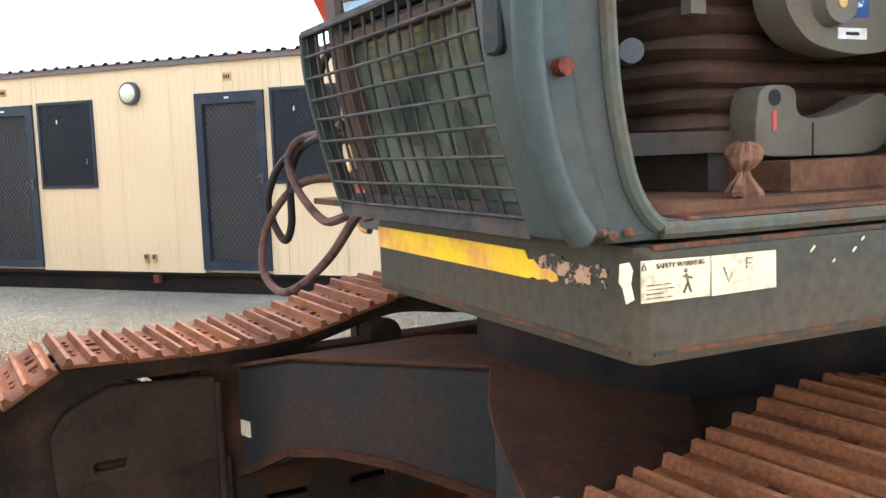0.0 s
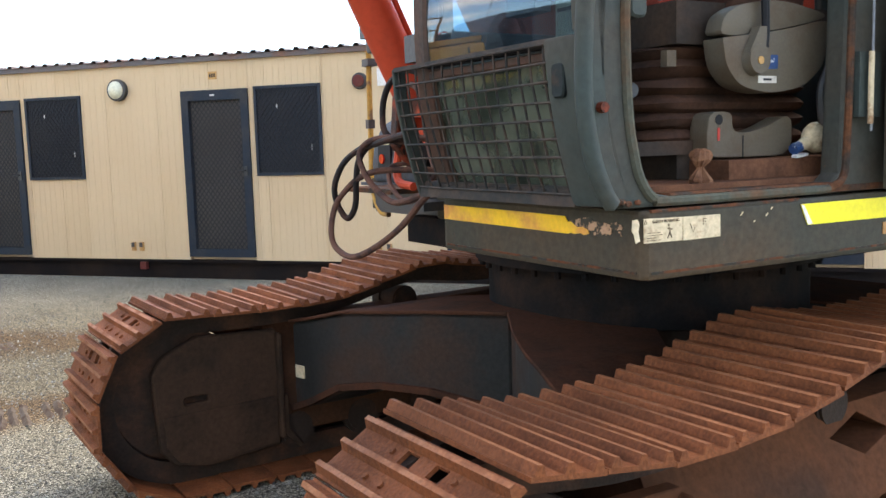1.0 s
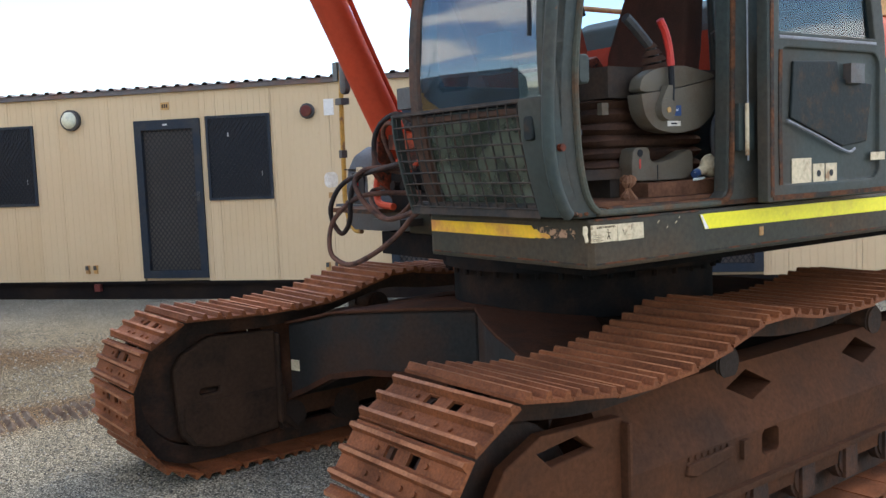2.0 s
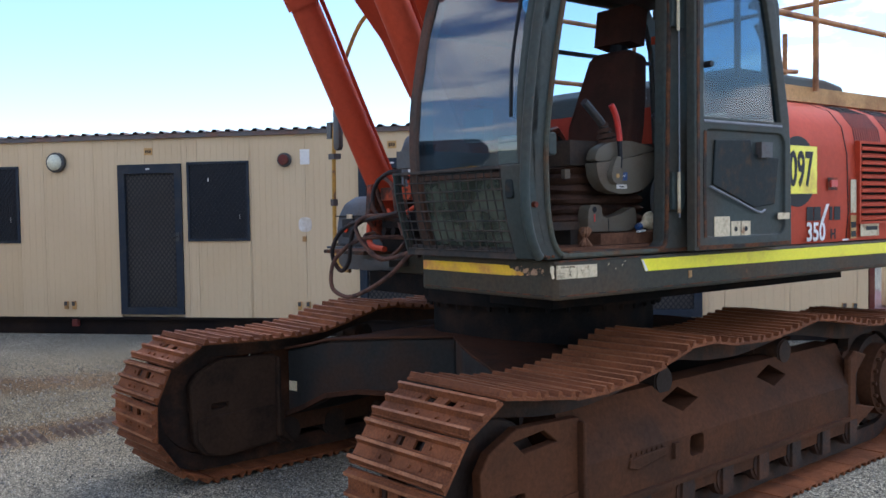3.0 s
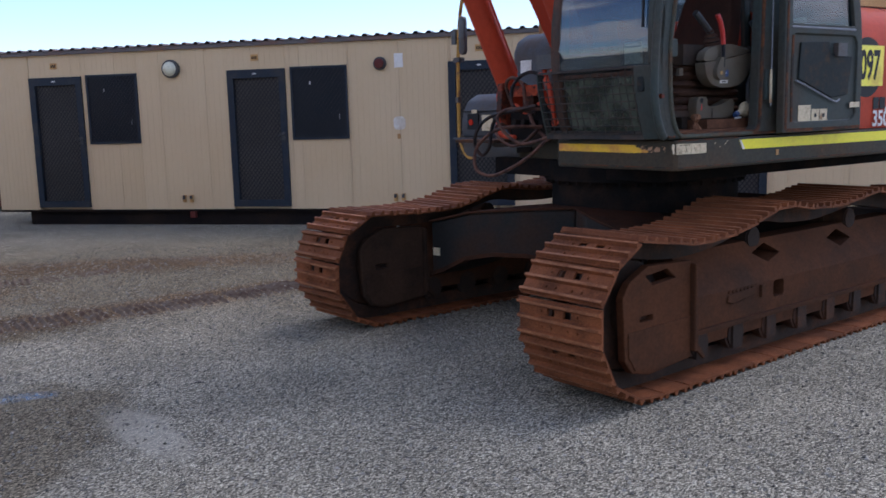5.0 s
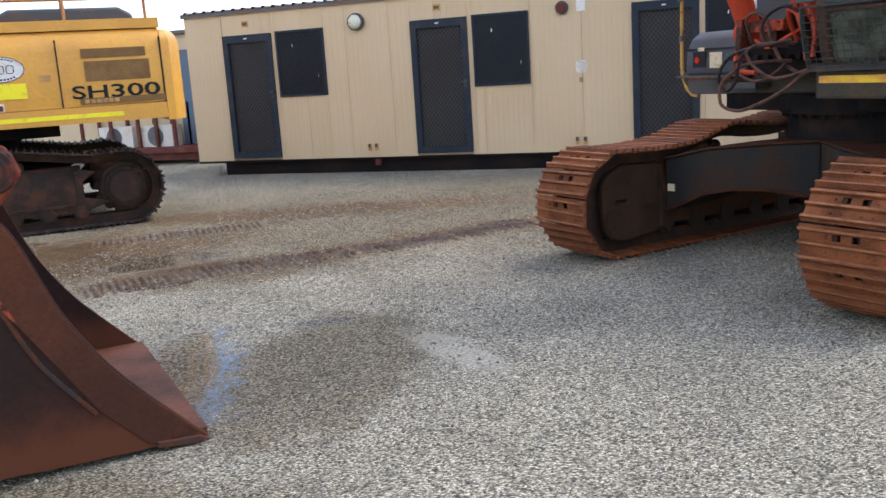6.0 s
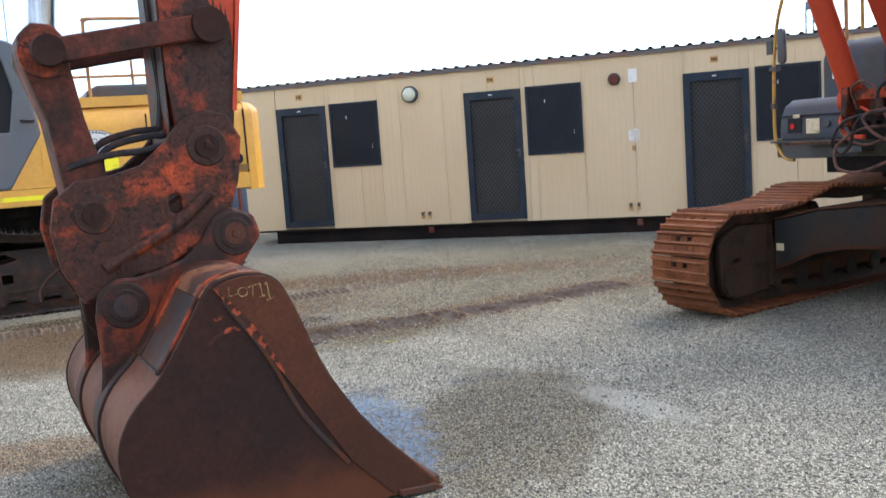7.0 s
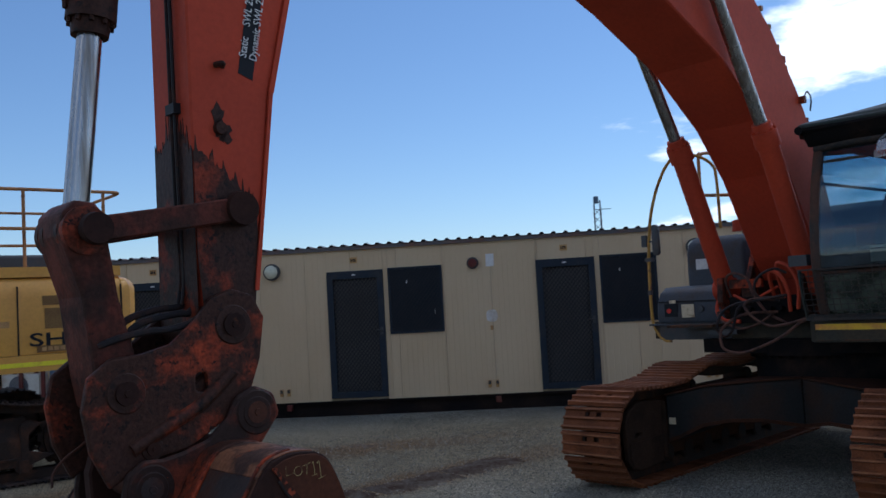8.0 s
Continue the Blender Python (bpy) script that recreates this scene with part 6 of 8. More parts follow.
rod(bm, (0.03, 0, -0.01), (0.09, 0.0, -0.03), 0.028, 0.018, 12)
bottle = part("bottle", bm, M["sticker"], None, smooth=True)
bottle.matrix_world = MACHINE @ pose(0.71, 1.46, 1.586) @ Matrix.Diagonal((0.85, 0.85, 0.85, 1))
tagged(bottle, "pale dusty plastic bottle on the cab floor", "bottle")
part("bottle_cap", rod(B(), (0.09, 0, -0.03), (0.12, 0, -0.04), 0.02, seg=10), bluelabel, bottle, "blue cap")


scrap = part("paper_scrap", prism(B(), [(-0.045, -0.012), (0.0, -0.02), (0.042, -0.010), (0.05, 0.008), (0.012, 0.016), (-0.03, 0.014)], 0.0, 0.007, "Z"), M["white"], None)
scrap.matrix_world = MACHINE @ pose(0.80, 1.475, 1.532, 0, 4, 20)
tagged(scrap, "crumpled white paper scrap on the cab floor", "paper")


def build_house():
    sec = [(1.20, 1.43), (1.60, 1.43), (1.615, 1.6), (1.605, 1.95), (1.57, 2.12), (1.49, 2.22), (1.36, 2.275), (1.20, 2.285)]
    doors = part("engine_cover", prism(B(), [(-1.30, 1.43), (-1.30, 2.28)] + sec[::-1], -2.14, -0.24, "X"), M["orange"], ex, "faded orange engine side cover", smooth=True)
    # seams
    for x in (-0.935, -1.985):
        bm = B()
        for (a, b), (c, d) in zip(sec[1:], sec[2:]):
            beam(bm, [(x, a + 0.0015, b), (x, c + 0.0015, d)], 0.006, 0.004, side=(1, 0, 0), smooth=False)
        part("door_seam", bm, M["ink"], doors)
    # louvres
    for x0 in (-1.055, -1.475):
        x1 = x0 - 0.335
        part("louvre_recess", box(B(), x1, x0, 1.606, 1.6165, 1.545, 2.02), M["dark"], doors, "dark louvre opening")
        for k in range(11):
            bm = B()
            z = 1.553 + 0.0425 * k
            prism(bm, [(1.616, z + 0.012), (1.640, z), (1.642, z + 0.014), (1.616, z + 0.028)], x1, x0, "X")
            part("louvre_slat", bm, M["orange"], doors)
        for a, b, c, d in ((x1 - 0.02, x1, 1.53, 2.035), (x0, x0 + 0.02, 1.53, 2.035), (x1, x0, 1.53, 1.545), (x1, x0, 2.02, 2.035)):
            part("louvre_frame", box(B(), a, b, 1.603, 1.636, c, d), M["orange"], doors)
        for k in range(12):
            bm = B()
            xx = x0 - 0.012 - 0.028 * k
            for (a, b), (c, d) in zip(sec[3:6], sec[4:7]):
                p, q = Vector((xx, a, b)), Vector((xx, c, d))
                lift = Vector((0, b - d, c - a)) * -0.02
                beam(bm, [p + Vector((0, 0.0008, 0.0008)), q + Vector((0, 0.0008, 0.0008))], 0.009, 0.004, side=(1, 0, 0), smooth=False)
            part("vent_slot", bm, M["ink"], doors)
    # sign and lettering
    part("number_sign", box(B(), -0.575, -0.245, 1.618, 1.621, 1.715, 1.985), M["yellow_tape"], doors, "fluorescent yellow plate with black number 097")
    bm = B()
    prism(bm, disc(-0.38, 1.84, 0.20, 32), 1.614, 1.6165, "Y")
    part("round_sign", bm, M["ink"], doors, "black round sign behind the plate")
    words("097", 0.27, M["ink"], doors, on_side(-0.405, 1.622, 1.845, 0, 0.60), thin=-0.007)
    for x0, w in ((-0.47, 0.07), (-0.55, 0.07), (-0.72, 0.03), (-0.77, 0.07)):
        part("emblem_bar", box(B(), x0 - w, x0, 1.6165, 1.6185, 1.56, 1.64), M["ink"], doors)
    part("emblem_bar_pale", prism(B(), [(-0.62, 1.55), (-0.65, 1.55), (-0.715, 1.655), (-0.685, 1.655)], 1.6165, 1.6185, "Y"), M["white"], doors)
    words("350", 0.15, M["white"], doors, on_side(-0.57, 1.6175, 1.49, 0, 0.92), thin=-0.003)
    words("H", 0.085, M["ink"], doors, on_side(-0.76, 1.6175, 1.475), thin=-0.002)
    for x0, x1, z0, z1, mt in ((-0.955, -1.02, 1.60, 1.80, "sticker"), (-0.955, -1.02, 1.445, 1.585, "tan"), (-1.075, -1.30, 1.455, 1.54, "sticker"), (-0.695, -0.80, 1.737, 1.81, "orange_worn"), (-2.02, -2.09, 1.56, 1.76, "sticker"), (-0.86, -0.93, 1.435, 1.445, "white")):
        part("decal", box(B(), x1, x0, 1.6165 + 0.003, 1.622, z0, z1), M[mt], doors)
    for k in range(2):
        part("decal_bars", box(B(), -1.015, -0.96, 1.622, 1.6235, 1.455 + 0.055 * k, 1.49 + 0.055 * k), M["ink"], doors)
    part("decal_bars", box(B(), -1.28, -1.14, 1.622, 1.6235, 1.49, 1.515), M["ink"], doors)
    part("cover_latch", box(B(), -0.785, -0.715, 1.622, 1.632, 1.755, 1.795), M["redplastic"], doors, bevel=0.004)
    # counterweight
    bm = B()
    prism(bm, [(-2.14, 1.58), (-2.26, 1.575), (-2.40, 1.50), (-2.62, 1.1), (-2.78, 0.5), (-2.80, 0.1), (-2.78, -0.3), (-2.62, -0.9), (-2.40, -1.28), (-2.14, -1.36)], 1.25, 2.17, "Z")
    part("counterweight", bm, M["orange"], ex, "orange cast counterweight", smooth=True, bevel=0.07, segments=4)
    part("corner_bracket", box(B(), -2.20, -2.125, 1.56, 1.64, 1.27, 1.45), M["orange"], ex, bevel=0.01)
    # walkway beam, hood and rails on top
    part("walkway_beam", box(B(), -2.40, -0.45, 1.30, 1.345, 2.29, 2.385), M["tan"], ex, "tan painted walkway beam", bevel=0.005)
    part("walkway_beam_end", box(B(), -2.44, -2.40, 0.2, 1.35, 2.285, 2.39), M["rail"], ex, bevel=0.005)
    bm = B()
    prism(bm, [(-0.5, 2.28), (-0.55, 2.46), (-0.7, 2.53), (-1.75, 2.53), (-1.98, 2.50), (-2.05, 2.28)], -0.7, 1.02, "Y")
    part("engine_hood", bm, M["cab"], ex, "dark grey engine hood", smooth=True, bevel=0.03, segments=3)
    tp = 3.225
    rails = [
        [(-0.17, 1.37, 2.38), (-0.17, 1.37, 3.12), (-0.20, 1.37, 3.20), (-0.30, 1.37, tp), (-1.0, 1.37, tp), (-2.25, 1.37, tp), (-2.36, 1.30, tp), (-2.40, 1.20, tp), (-2.40, 0.8, tp), (-2.38, 0.4, tp)],
        [(-0.30, 1.37, 2.80), (-2.24, 1.37, 2.80)],
        [(-1.0, 1.37, 2.36), (-1.0, 1.37, tp)], [(-2.2, 1.37, 2.36), (-2.2, 1.37, tp)],
        [(-0.35, -1.0, tp), (-2.1, -1.0, tp), (-2.30, -0.95, tp), (-2.38, -0.8, tp), (-2.38, 0.4, tp)],
        [(-0.35, -1.0, 2.71), (-2.1, -1.0, 2.71)],
        [(-0.40, -1.0, 2.30), (-0.40, -1.0, tp)], [(-2.1, -1.0, 2.30), (-2.1, -1.0, tp)],
        [(0.0, -1.25, 2.25), (0.0, -1.25, 3.12), (-0.05, -1.25, 3.20), (-0.15, -1.24, tp), (-0.35, -1.2, tp), (-0.40, -1.0, tp)], [(0.0, -1.25, 2.75), (-0.40, -1.05, 2.75)],
        [(-2.0, 0.55, 2.42), (-2.0, 0.55, 2.95)], [(-1.86, 0.55, 2.66), (-2.16, 0.55, 2.68)], [(-1.62, 0.55, 2.98), (-1.75, 0.55, 2.80)],
    ]
    for r in rails:
        part("handrail", tube(B(), r, 0.019, 8, 4, smooth=len(r) > 3), M["rail"], ex, "faded ochre handrail tube", smooth=True)
    # right-hand boxes in front: tool box with lamps, fuel tank behind
    bm = B()
    prism(bm, [(0.32, 1.40), (0.86, 1.40), (0.87, 1.50), (0.85, 1.62), (0.80, 1.71), (0.70, 1.765), (0.32, 1.775)], -1.32, -0.50, "Y")
    tool = part("tool_box", bm, M["slate_dark"], ex, "dark slate front tool box with steps", smooth=True, bevel=0.03, segments=3)
    part("lid_seam", box(B(), 0.845, 0.868, -1.325, -0.50, 1.618, 1.626), M["ink"], tool)
    part("lower_box", box(B(), 0.34, 0.86, -1.30, -0.36, 1.24, 1.385), M["plastic_dark"], tool, "black lower step box", bevel=0.02, segments=2)
    part("step_plate", box(B(), 0.30, 0.90, -1.40, -0.40, 1.385, 1.402), M["slate_dark"], tool, bevel=0.004)
    part("step_tread", box(B(), 0.902, 1.15, -1.02, -0.52, 1.372, 1.396), M["sill_dust"], tool, "dusty step tread", bevel=0.004)
    part("lamp_pocket", box(B(), 0.862, 0.874, -1.22, -1.07, 1.47, 1.60), M["ink"], tool, bevel=0.004)
    part("red_reflector", rod(B(), (0.874, -1.165, 1.53), (0.882, -1.165, 1.53), 0.026, seg=14), M["red_lens"], tool, "round red reflector")
    part("tool_decal", box(B(), 0.868, 0.874, -1.02, -0.88, 1.46, 1.59), M["sticker"], tool)
    part("tool_decal", box(B(), 0.866, 0.872, -1.16, -1.09, 1.605, 1.635), M["sticker"], tool)
    bm = B()
    prism(bm, disc(-0.80, 1.54, 0.035, 18), 0.862, 0.882, "X")
    part("head_lamp", bm, M["plastic_dark"], tool, "small round lamp socket", bevel=0.006)
    bm = B()
    prism(bm, [(-0.65, 1.43), (0.30, 1.43), (0.30, 2.12), (0.26, 2.22), (0.15, 2.28), (-0.65, 2.30)], -1.30, -0.62, "Y")
    tank = part("fuel_tank", bm, M["slate_dark"], ex, "dark slate fuel tank housing", smooth=True, bevel=0.05, segments=3)
    part("tank_decal", box(B(), 0.302, 0.306, -1.18, -1.04, 1.94, 2.05), M["white"], tank)
    for r in ([(0.84, -1.18, 1.225), (0.85, -1.25, 1.235), (0.845, -1.33, 1.30), (0.835, -1.39, 1.40), (0.825, -1.41, 1.52), (0.82, -1.415, 1.65), (0.82, -1.41, 1.97), (0.82, -1.395, 2.2), (0.82, -1.36, 2.45), (0.80, -1.33, 2.62), (0.76, -1.28, 2.82), (0.70, -1.20, 3.02), (0.62, -1.12, 3.12), (0.48, -1.0, 3.12), (0.32, -0.90, 3.02), (0.28, -0.88, 2.85), (0.27, -0.88, 2.35)],):
        part("grab_rail", tube(B(), r, 0.016, 8, 5), M["rail_yellow"], ex, "chipped yellow grab rail", smooth=True)
    bm = B()
    box(bm, 0.79, 0.85, -1.435, -1.355, 2.045, 2.085)
    part("rail_clamp", bm, M["plastic_dark"], ex)
    part("rail_clamp", box(B(), 0.80, 0.84, -1.435, -1.395, 1.70, 1.75), M["plastic_dark"], ex)
    part("mirror_back", box(B(), 0.80, 0.84, -1.47, -1.41, 2.20, 2.32), M["plastic_dark"], ex, bevel=0.012)
    part("mirror_arm", tube(B(), [(0.82, -1.395, 2.25), (0.85, -1.28, 2.25)], 0.010, 6), M["plastic_dark"], ex)
    bm = B()
    prism(bm, rounded(-1.315, -1.235, 2.10, 2.42, 0.038, 4), 0.84, 0.88, "X")
    part("mirror", bm, M["plastic_dark"], ex, "dark oval side mirror", bevel=0.012, segments=2, smooth=True)
    part("roof_beacon", rod(B(), (-0.45, -1.10, 2.35), (-0.45, -1.10, 2.47), 0.06, 0.05, 12), M["orange"], ex)


build_house()


def build_front():
    """Boom, arm, rams, links, hitch and bucket."""
    prof = [(0.30, 1.78), (0.50, 1.78), (0.68, 2.0), (1.12, 2.72), (1.50, 3.15), (2.10, 3.60), (2.90, 3.98), (3.80, 4.32), (4.60, 4.50), (5.70, 4.52), (5.98, 4.54), (6.14, 4.68), (6.10, 4.86), (5.90, 4.94),
            (5.2, 5.08), (4.2, 5.20), (3.1, 5.14), (2.4, 4.90), (1.75, 4.46), (1.20, 3.96), (0.78, 3.42), (0.52, 2.95), (0.36, 2.5), (0.25, 2.15), (0.22, 1.9)]
    bm = carve(prism(B(), prof, -0.32, 0.32, "Y"), [box(B(), 5.55, 6.5, -0.23, 0.23, 4.2, 5.3)])
    boom = part("boom", bm, M["orange"], ex, "long faded orange boom with stained sides", bevel=0.012)
    # hose lines along the boom's back
    for k, y in enumerate((-0.20, -0.12, 0.06, 0.14, 0.22)):
        part("boom_pipe", tube(B(), [(0.20, y, 2.4), (0.46, y, 2.98), (0.72, y, 3.50), (1.16, y, 4.04), (1.71, y, 4.55), (2.37, y, 5.0), (3.1, y, 5.25), (4.2, y, 5.31)], 0.017, 6, 5), M["orange"] if k < 2 else M["hose_dark"], boom)
    for x, z in ((0.60, 3.2), (0.95, 3.73), (1.45, 4.26)):
        part("pipe_clamp", box(B(), x - 0.04, x + 0.04, -0.26, 0.28, z, z + 0.06), M["orange_worn"], boom, bevel=0.006)
    for k in range(12):
        f = k / 11
        x, z = 0.62 + 1.35 * f, 3.31 + 1.42 * f + 0.22 * math.sin(math.pi * f)
        part("hose_clip", box(B(), x - 0.018, x + 0.018, 0.03, 0.26, z - 0.012, z + 0.03), M["rail"], boom, bevel=0.004)
    part("boom_work_light", box(B(), 0.76, 0.81, 0.32, 0.37, 3.36, 3.42), M["orange_worn"], boom, bevel=0.02)
    part("light_bail", tube(B(), [(0.66, 0.35, 3.30), (0.65, 0.36, 3.42), (0.72, 0.36, 3.47), (0.78, 0.36, 3.41)], 0.007, 6), M["ink"], boom)
    part("side_pin", rod(B(), (2.50, -0.54, 4.47), (2.50, 0.56, 4.47), 0.075, seg=20), M["dark"], boom, smooth=True)

    def ram(name, a, b, c, r, rr, clr, label):
        """Barrel from a to b, rod from b to c."""
        bm = B()
        a, b, c = Vector(a), Vector(b), Vector(c)
        d = (c - a).normalized()
        rod(bm, a, b, r, seg=28)
        rod(bm, b - d * 0.14, b - d * 0.0, r * 1.22, seg=28)
        rod(bm, b, b + d * 0.07, r * 0.98, r * 0.9, 28)
        s = Vector((0, 1, 0)).cross(d).normalized()
        rod(bm, a - Vector((0, 0.09, 0)), a + Vector((0, 0.09, 0)), r * 1.15, seg=24)
        for k in range(10):
            t = 2 * math.pi * k / 10
            o = (s * math.cos(t) + Vector((0, 1, 0)) * math.sin(t)) * r * 1.05
            rod(bm, b + o, b + o + d * 0.022, 0.012, seg=6)
        cyl = part(name, bm, M[clr], ex, label, smooth=True)
        bm = B()
        rod(bm, b, c, rr, seg=24)
        part("piston_rod", bm, M["chrome"], cyl, "bright chromed piston rod", smooth=True)
        part("rod_eye", rod(B(), c - Vector((0, 0.07, 0)), c + Vector((0, 0.07, 0)), rr * 1.9, seg=24), M["orange_worn"], cyl, smooth=True)
        # oil pipe beside the barrel
        e = -s * (r + 0.03)
        part("oil_pipe", tube(B(), [a + d * 0.15 + e, a.lerp(b, 0.5) + e, b - d * 0.12 + e * 1.05, b - d * 0.05 + e * 0.7], 0.014, 6, 3), M[clr], cyl, smooth=True)
        return cyl
    for y in (-0.42, 0.41):
        ram("boom_cylinder", (1.02, y, 1.72), (1.66, y, 3.02), (2.50, y, 4.47 + 0.0), 0.088, 0.054, "orange", "orange hydraulic boom cylinder")
    ram("bucket_cylinder", (6.90, 0.0, 5.05), (7.085, 0.0, 3.13), (7.19, 0.0, 2.16), 0.094, 0.058, "orange_worn", "bucket cylinder with greasy orange barrel")
    # arm
    arm_prof = [(6.42, 1.66), (6.40, 1.80), (6.27, 2.85), (6.14, 3.40), (5.90, 4.35), (5.84, 4.72), (5.92, 4.98), (6.25, 5.30), (6.52, 5.28), (6.60, 5.0), (6.69, 4.2), (6.705, 3.3), (6.70, 2.5), (6.69, 2.02), (6.66, 1.66), (6.62, 1.56), (6.50, 1.55)]
    arm = part("arm", prism(B(), arm_prof, -0.20, 0.20, "Y"), M["orange"], ex, "orange dipper arm, oily and scraped near its tip", bevel=0.01)
    def runs(a, b, z, amp, n, seed):
        """Ragged upper edge of a greasy area, with fine runs."""
        rnd = random.Random(seed)
        return [(a + (b - a) * k / n, z(k / n) + amp * (rnd.uniform(-0.4, 0.4) + (rnd.uniform(0.3, 1.3) if rnd.random() < 0.25 else 0))) for k in range(n + 1)]
    worn = [(6.415, 1.66), (6.395, 1.80), (6.366, 2.10)] + runs(6.372, 6.698, lambda f: 2.28 + 0.16 * math.sin(1.7 * f) + 0.10 * f * f, 0.045, 48, 8) + [(6.695, 2.02), (6.662, 1.66), (6.62, 1.557), (6.50, 1.547)]
    for y0, y1 in ((0.20, 0.204), (-0.204, -0.20)):
        part("worn_skin", prism(B(), worn, y0, y1, "Y"), M["arm_grease"], arm, "grease-black chipped paint round the tip")
    back = [(0.20, 1.70)] + runs(0.20, -0.20, lambda f: 2.52 + 0.10 * math.sin(3 * f), 0.09, 44, 5) + [(-0.20, 1.70)]
    part("worn_skin", prism(B(), back, 6.7005, 6.7045, "X", pose(0.0, 0, 0)), M["arm_grease"], arm, "grease-black paint behind the arm")
    for cx, cz, w, h in ((6.545, 2.635, 0.045, 0.05), (6.56, 2.70, 0.03, 0.06), (6.52, 2.60, 0.03, 0.03)):
        pts = [(cx + w * (1 + 0.35 * math.sin(3.1 * a + cx * 90)) * math.cos(a), cz + h * (1 + 0.3 * math.cos(4.3 * a)) * math.sin(a)) for a in [2 * math.pi * k / 14 for k in range(14)]]
        part("grease_smear", prism(B(), pts, 0.2005, 0.2035, "Y"), M["arm_grease"], arm, "dark grease smear below a boss")
    part("arm_edge", beam(B(), [(6.39, 0.19, 1.85), (6.262, 0.19, 2.85)], 0.05, 0.02, smooth=False), M["orange"], arm)
    part("arm_edge", beam(B(), [(6.262, 0.19, 2.85), (6.13, 0.19, 3.40), (5.90, 0.19, 4.3)], 0.05, 0.028, smooth=False), M["orange"], arm)
    for y in (0.03, 0.07):
        part("arm_hose", tube(B(), [(6.68, y, 4.6), (6.722, y, 3.6), (6.722, y, 3.0), (6.718, y, 2.5), (6.712, y, 2.2), (6.70, y, 1.95), (6.72, y, 1.80)], 0.009, 6, 5), M["hose_dark"], arm)
    for z in (2.72, 3.5):
        part("hose_clip", box(B(), 6.70, 6.74, 0.01, 0.10, z, z + 0.05), M["ink"], arm, bevel=0.005)
    bm = B()
    prism(bm, [(6.33, 3.55), (6.25, 3.55), (6.36, 2.90), (6.44, 2.93)], 0.2005, 0.203, "Y")
    plate = part("load_plate", bm, M["ink"], arm, "black load plate with white lettering")
    words("Static    SWL 2500kg", 0.062, M["white"], plate, on_side(6.375, 0.2045, 3.22, 80, 0.8))
    words("Dynamic SWL 2200kg", 0.062, M["white"], plate, on_side(6.315, 0.2045, 3.22, 80, 0.8))
    part("arm_boss", rod(B(), (6.555, 0.20, 2.64), (6.555, 0.228, 2.64), 0.034, 0.030, 18), M["orange_worn"], arm, smooth=True)
    part("lifting_eye", tube(B(), [(6.53, 0.21, 2.95), (6.55, 0.25, 2.95), (6.57, 0.21, 2.95)], 0.015, 6), M["orange_worn"], arm)
    part("pivot_pin", rod(B(), (6.0, -0.36, 4.72), (6.0, 0.36, 4.72), 0.07, seg=20), M["dark"], arm)
    part("arm_tip_boss", rod(B(), (6.555, -0.205, 1.69), (6.555, 0.205, 1.69), 0.15, seg=28), M["orange_worn"], arm, smooth=True)

    # links between rod, arm and hitch
    def link(a, b, y0, y1, w, mat, name, label):
        bm = B()
        a, b = Vector((a[0], 0, a[1])), Vector((b[0], 0, b[1]))
        d = (b - a).normalized()
        s = Vector((-d.z, 0, d.x))
        pts = []
        for c, sg in ((b, 1), (a, -1)):
            for k in range(9):
                t = math.pi * (k / 8 - 0.5)
                q = c + (d * sg * math.cos(t) + s * sg * math.sin(t)) * w
                pts.append((q.x, q.z))
        pts2 = pts
        prism(bm, pts2, y0, y1, "Y")
        return part(name, bm, M[mat], ex, label, bevel=0.008)
    for y0 in (0.215, -0.275):
        link((7.19, 2.135), (6.485, 2.245), y0, y0 + 0.05, 0.056, "arm_link", "side_link", "worn orange side link")
    bm = B()
    prism(bm, [(7.305, 2.12), (7.30, 2.22), (7.24, 2.275), (7.15, 2.265), (7.10, 2.20), (7.095, 2.08), (7.06, 1.85), (6.985, 1.55), (6.98, 1.40), (7.06, 1.32), (7.15, 1.35), (7.175, 1.48), (7.22, 1.85)], -0.16, 0.16, "Y")
    part("bucket_lever", bm, M["arm_link"], ex, "scraped orange bucket lever", bevel=0.02, segments=2)
    for x, z, y, r in ((7.19, 2.14, 0.28, 0.052), (6.485, 2.245, 0.28, 0.062)):
        bm = B()
        rod(bm, (x, -y, z), (x, y, z), r, seg=22)
        rod(bm, (x, y - 0.03, z), (x, y + 0.008, z), r * 1.4, r * 1.3, 22)
        part("link_pin", bm, M["bucket"], ex, "greasy link pin", smooth=True)
    for y in (-0.09, -0.16, 0.09, 0.16):
        bm = B()
        rod(bm, (7.20, y - 0.02, 2.14), (7.20, y + 0.02, 2.14), 0.108, seg=26)
        part("pin_collar", bm, M["orange_worn"], ex, smooth=True, bevel=0.006)
    # quick hitch
    hp = [(6.38, 1.72), (6.44, 1.83), (6.55, 1.86), (6.66, 1.82), (6.74, 1.72), (6.86, 1.62), (7.0, 1.585), (7.14, 1.575), (7.24, 1.50), (7.27, 1.36), (7.24, 1.18), (7.16, 1.02), (7.08, 1.06), (6.98, 1.12), (6.80, 1.14), (6.62, 1.24), (6.47, 1.36), (6.41, 1.52)]
    bm = carve(prism(B(), hp, 0.206, 0.246, "Y"), [prism(B(), rounded(6.69, 6.75, 1.39, 1.48, 0.025), 0.1, 0.4, "Y")])
    hitch = part("quick_hitch", bm, M["orange_worn"], ex, "scraped orange quick hitch", bevel=0.012, segments=2)
    part("hitch_plate", prism(B(), hp, -0.246, -0.206, "Y"), M["orange_worn"], hitch, bevel=0.01)
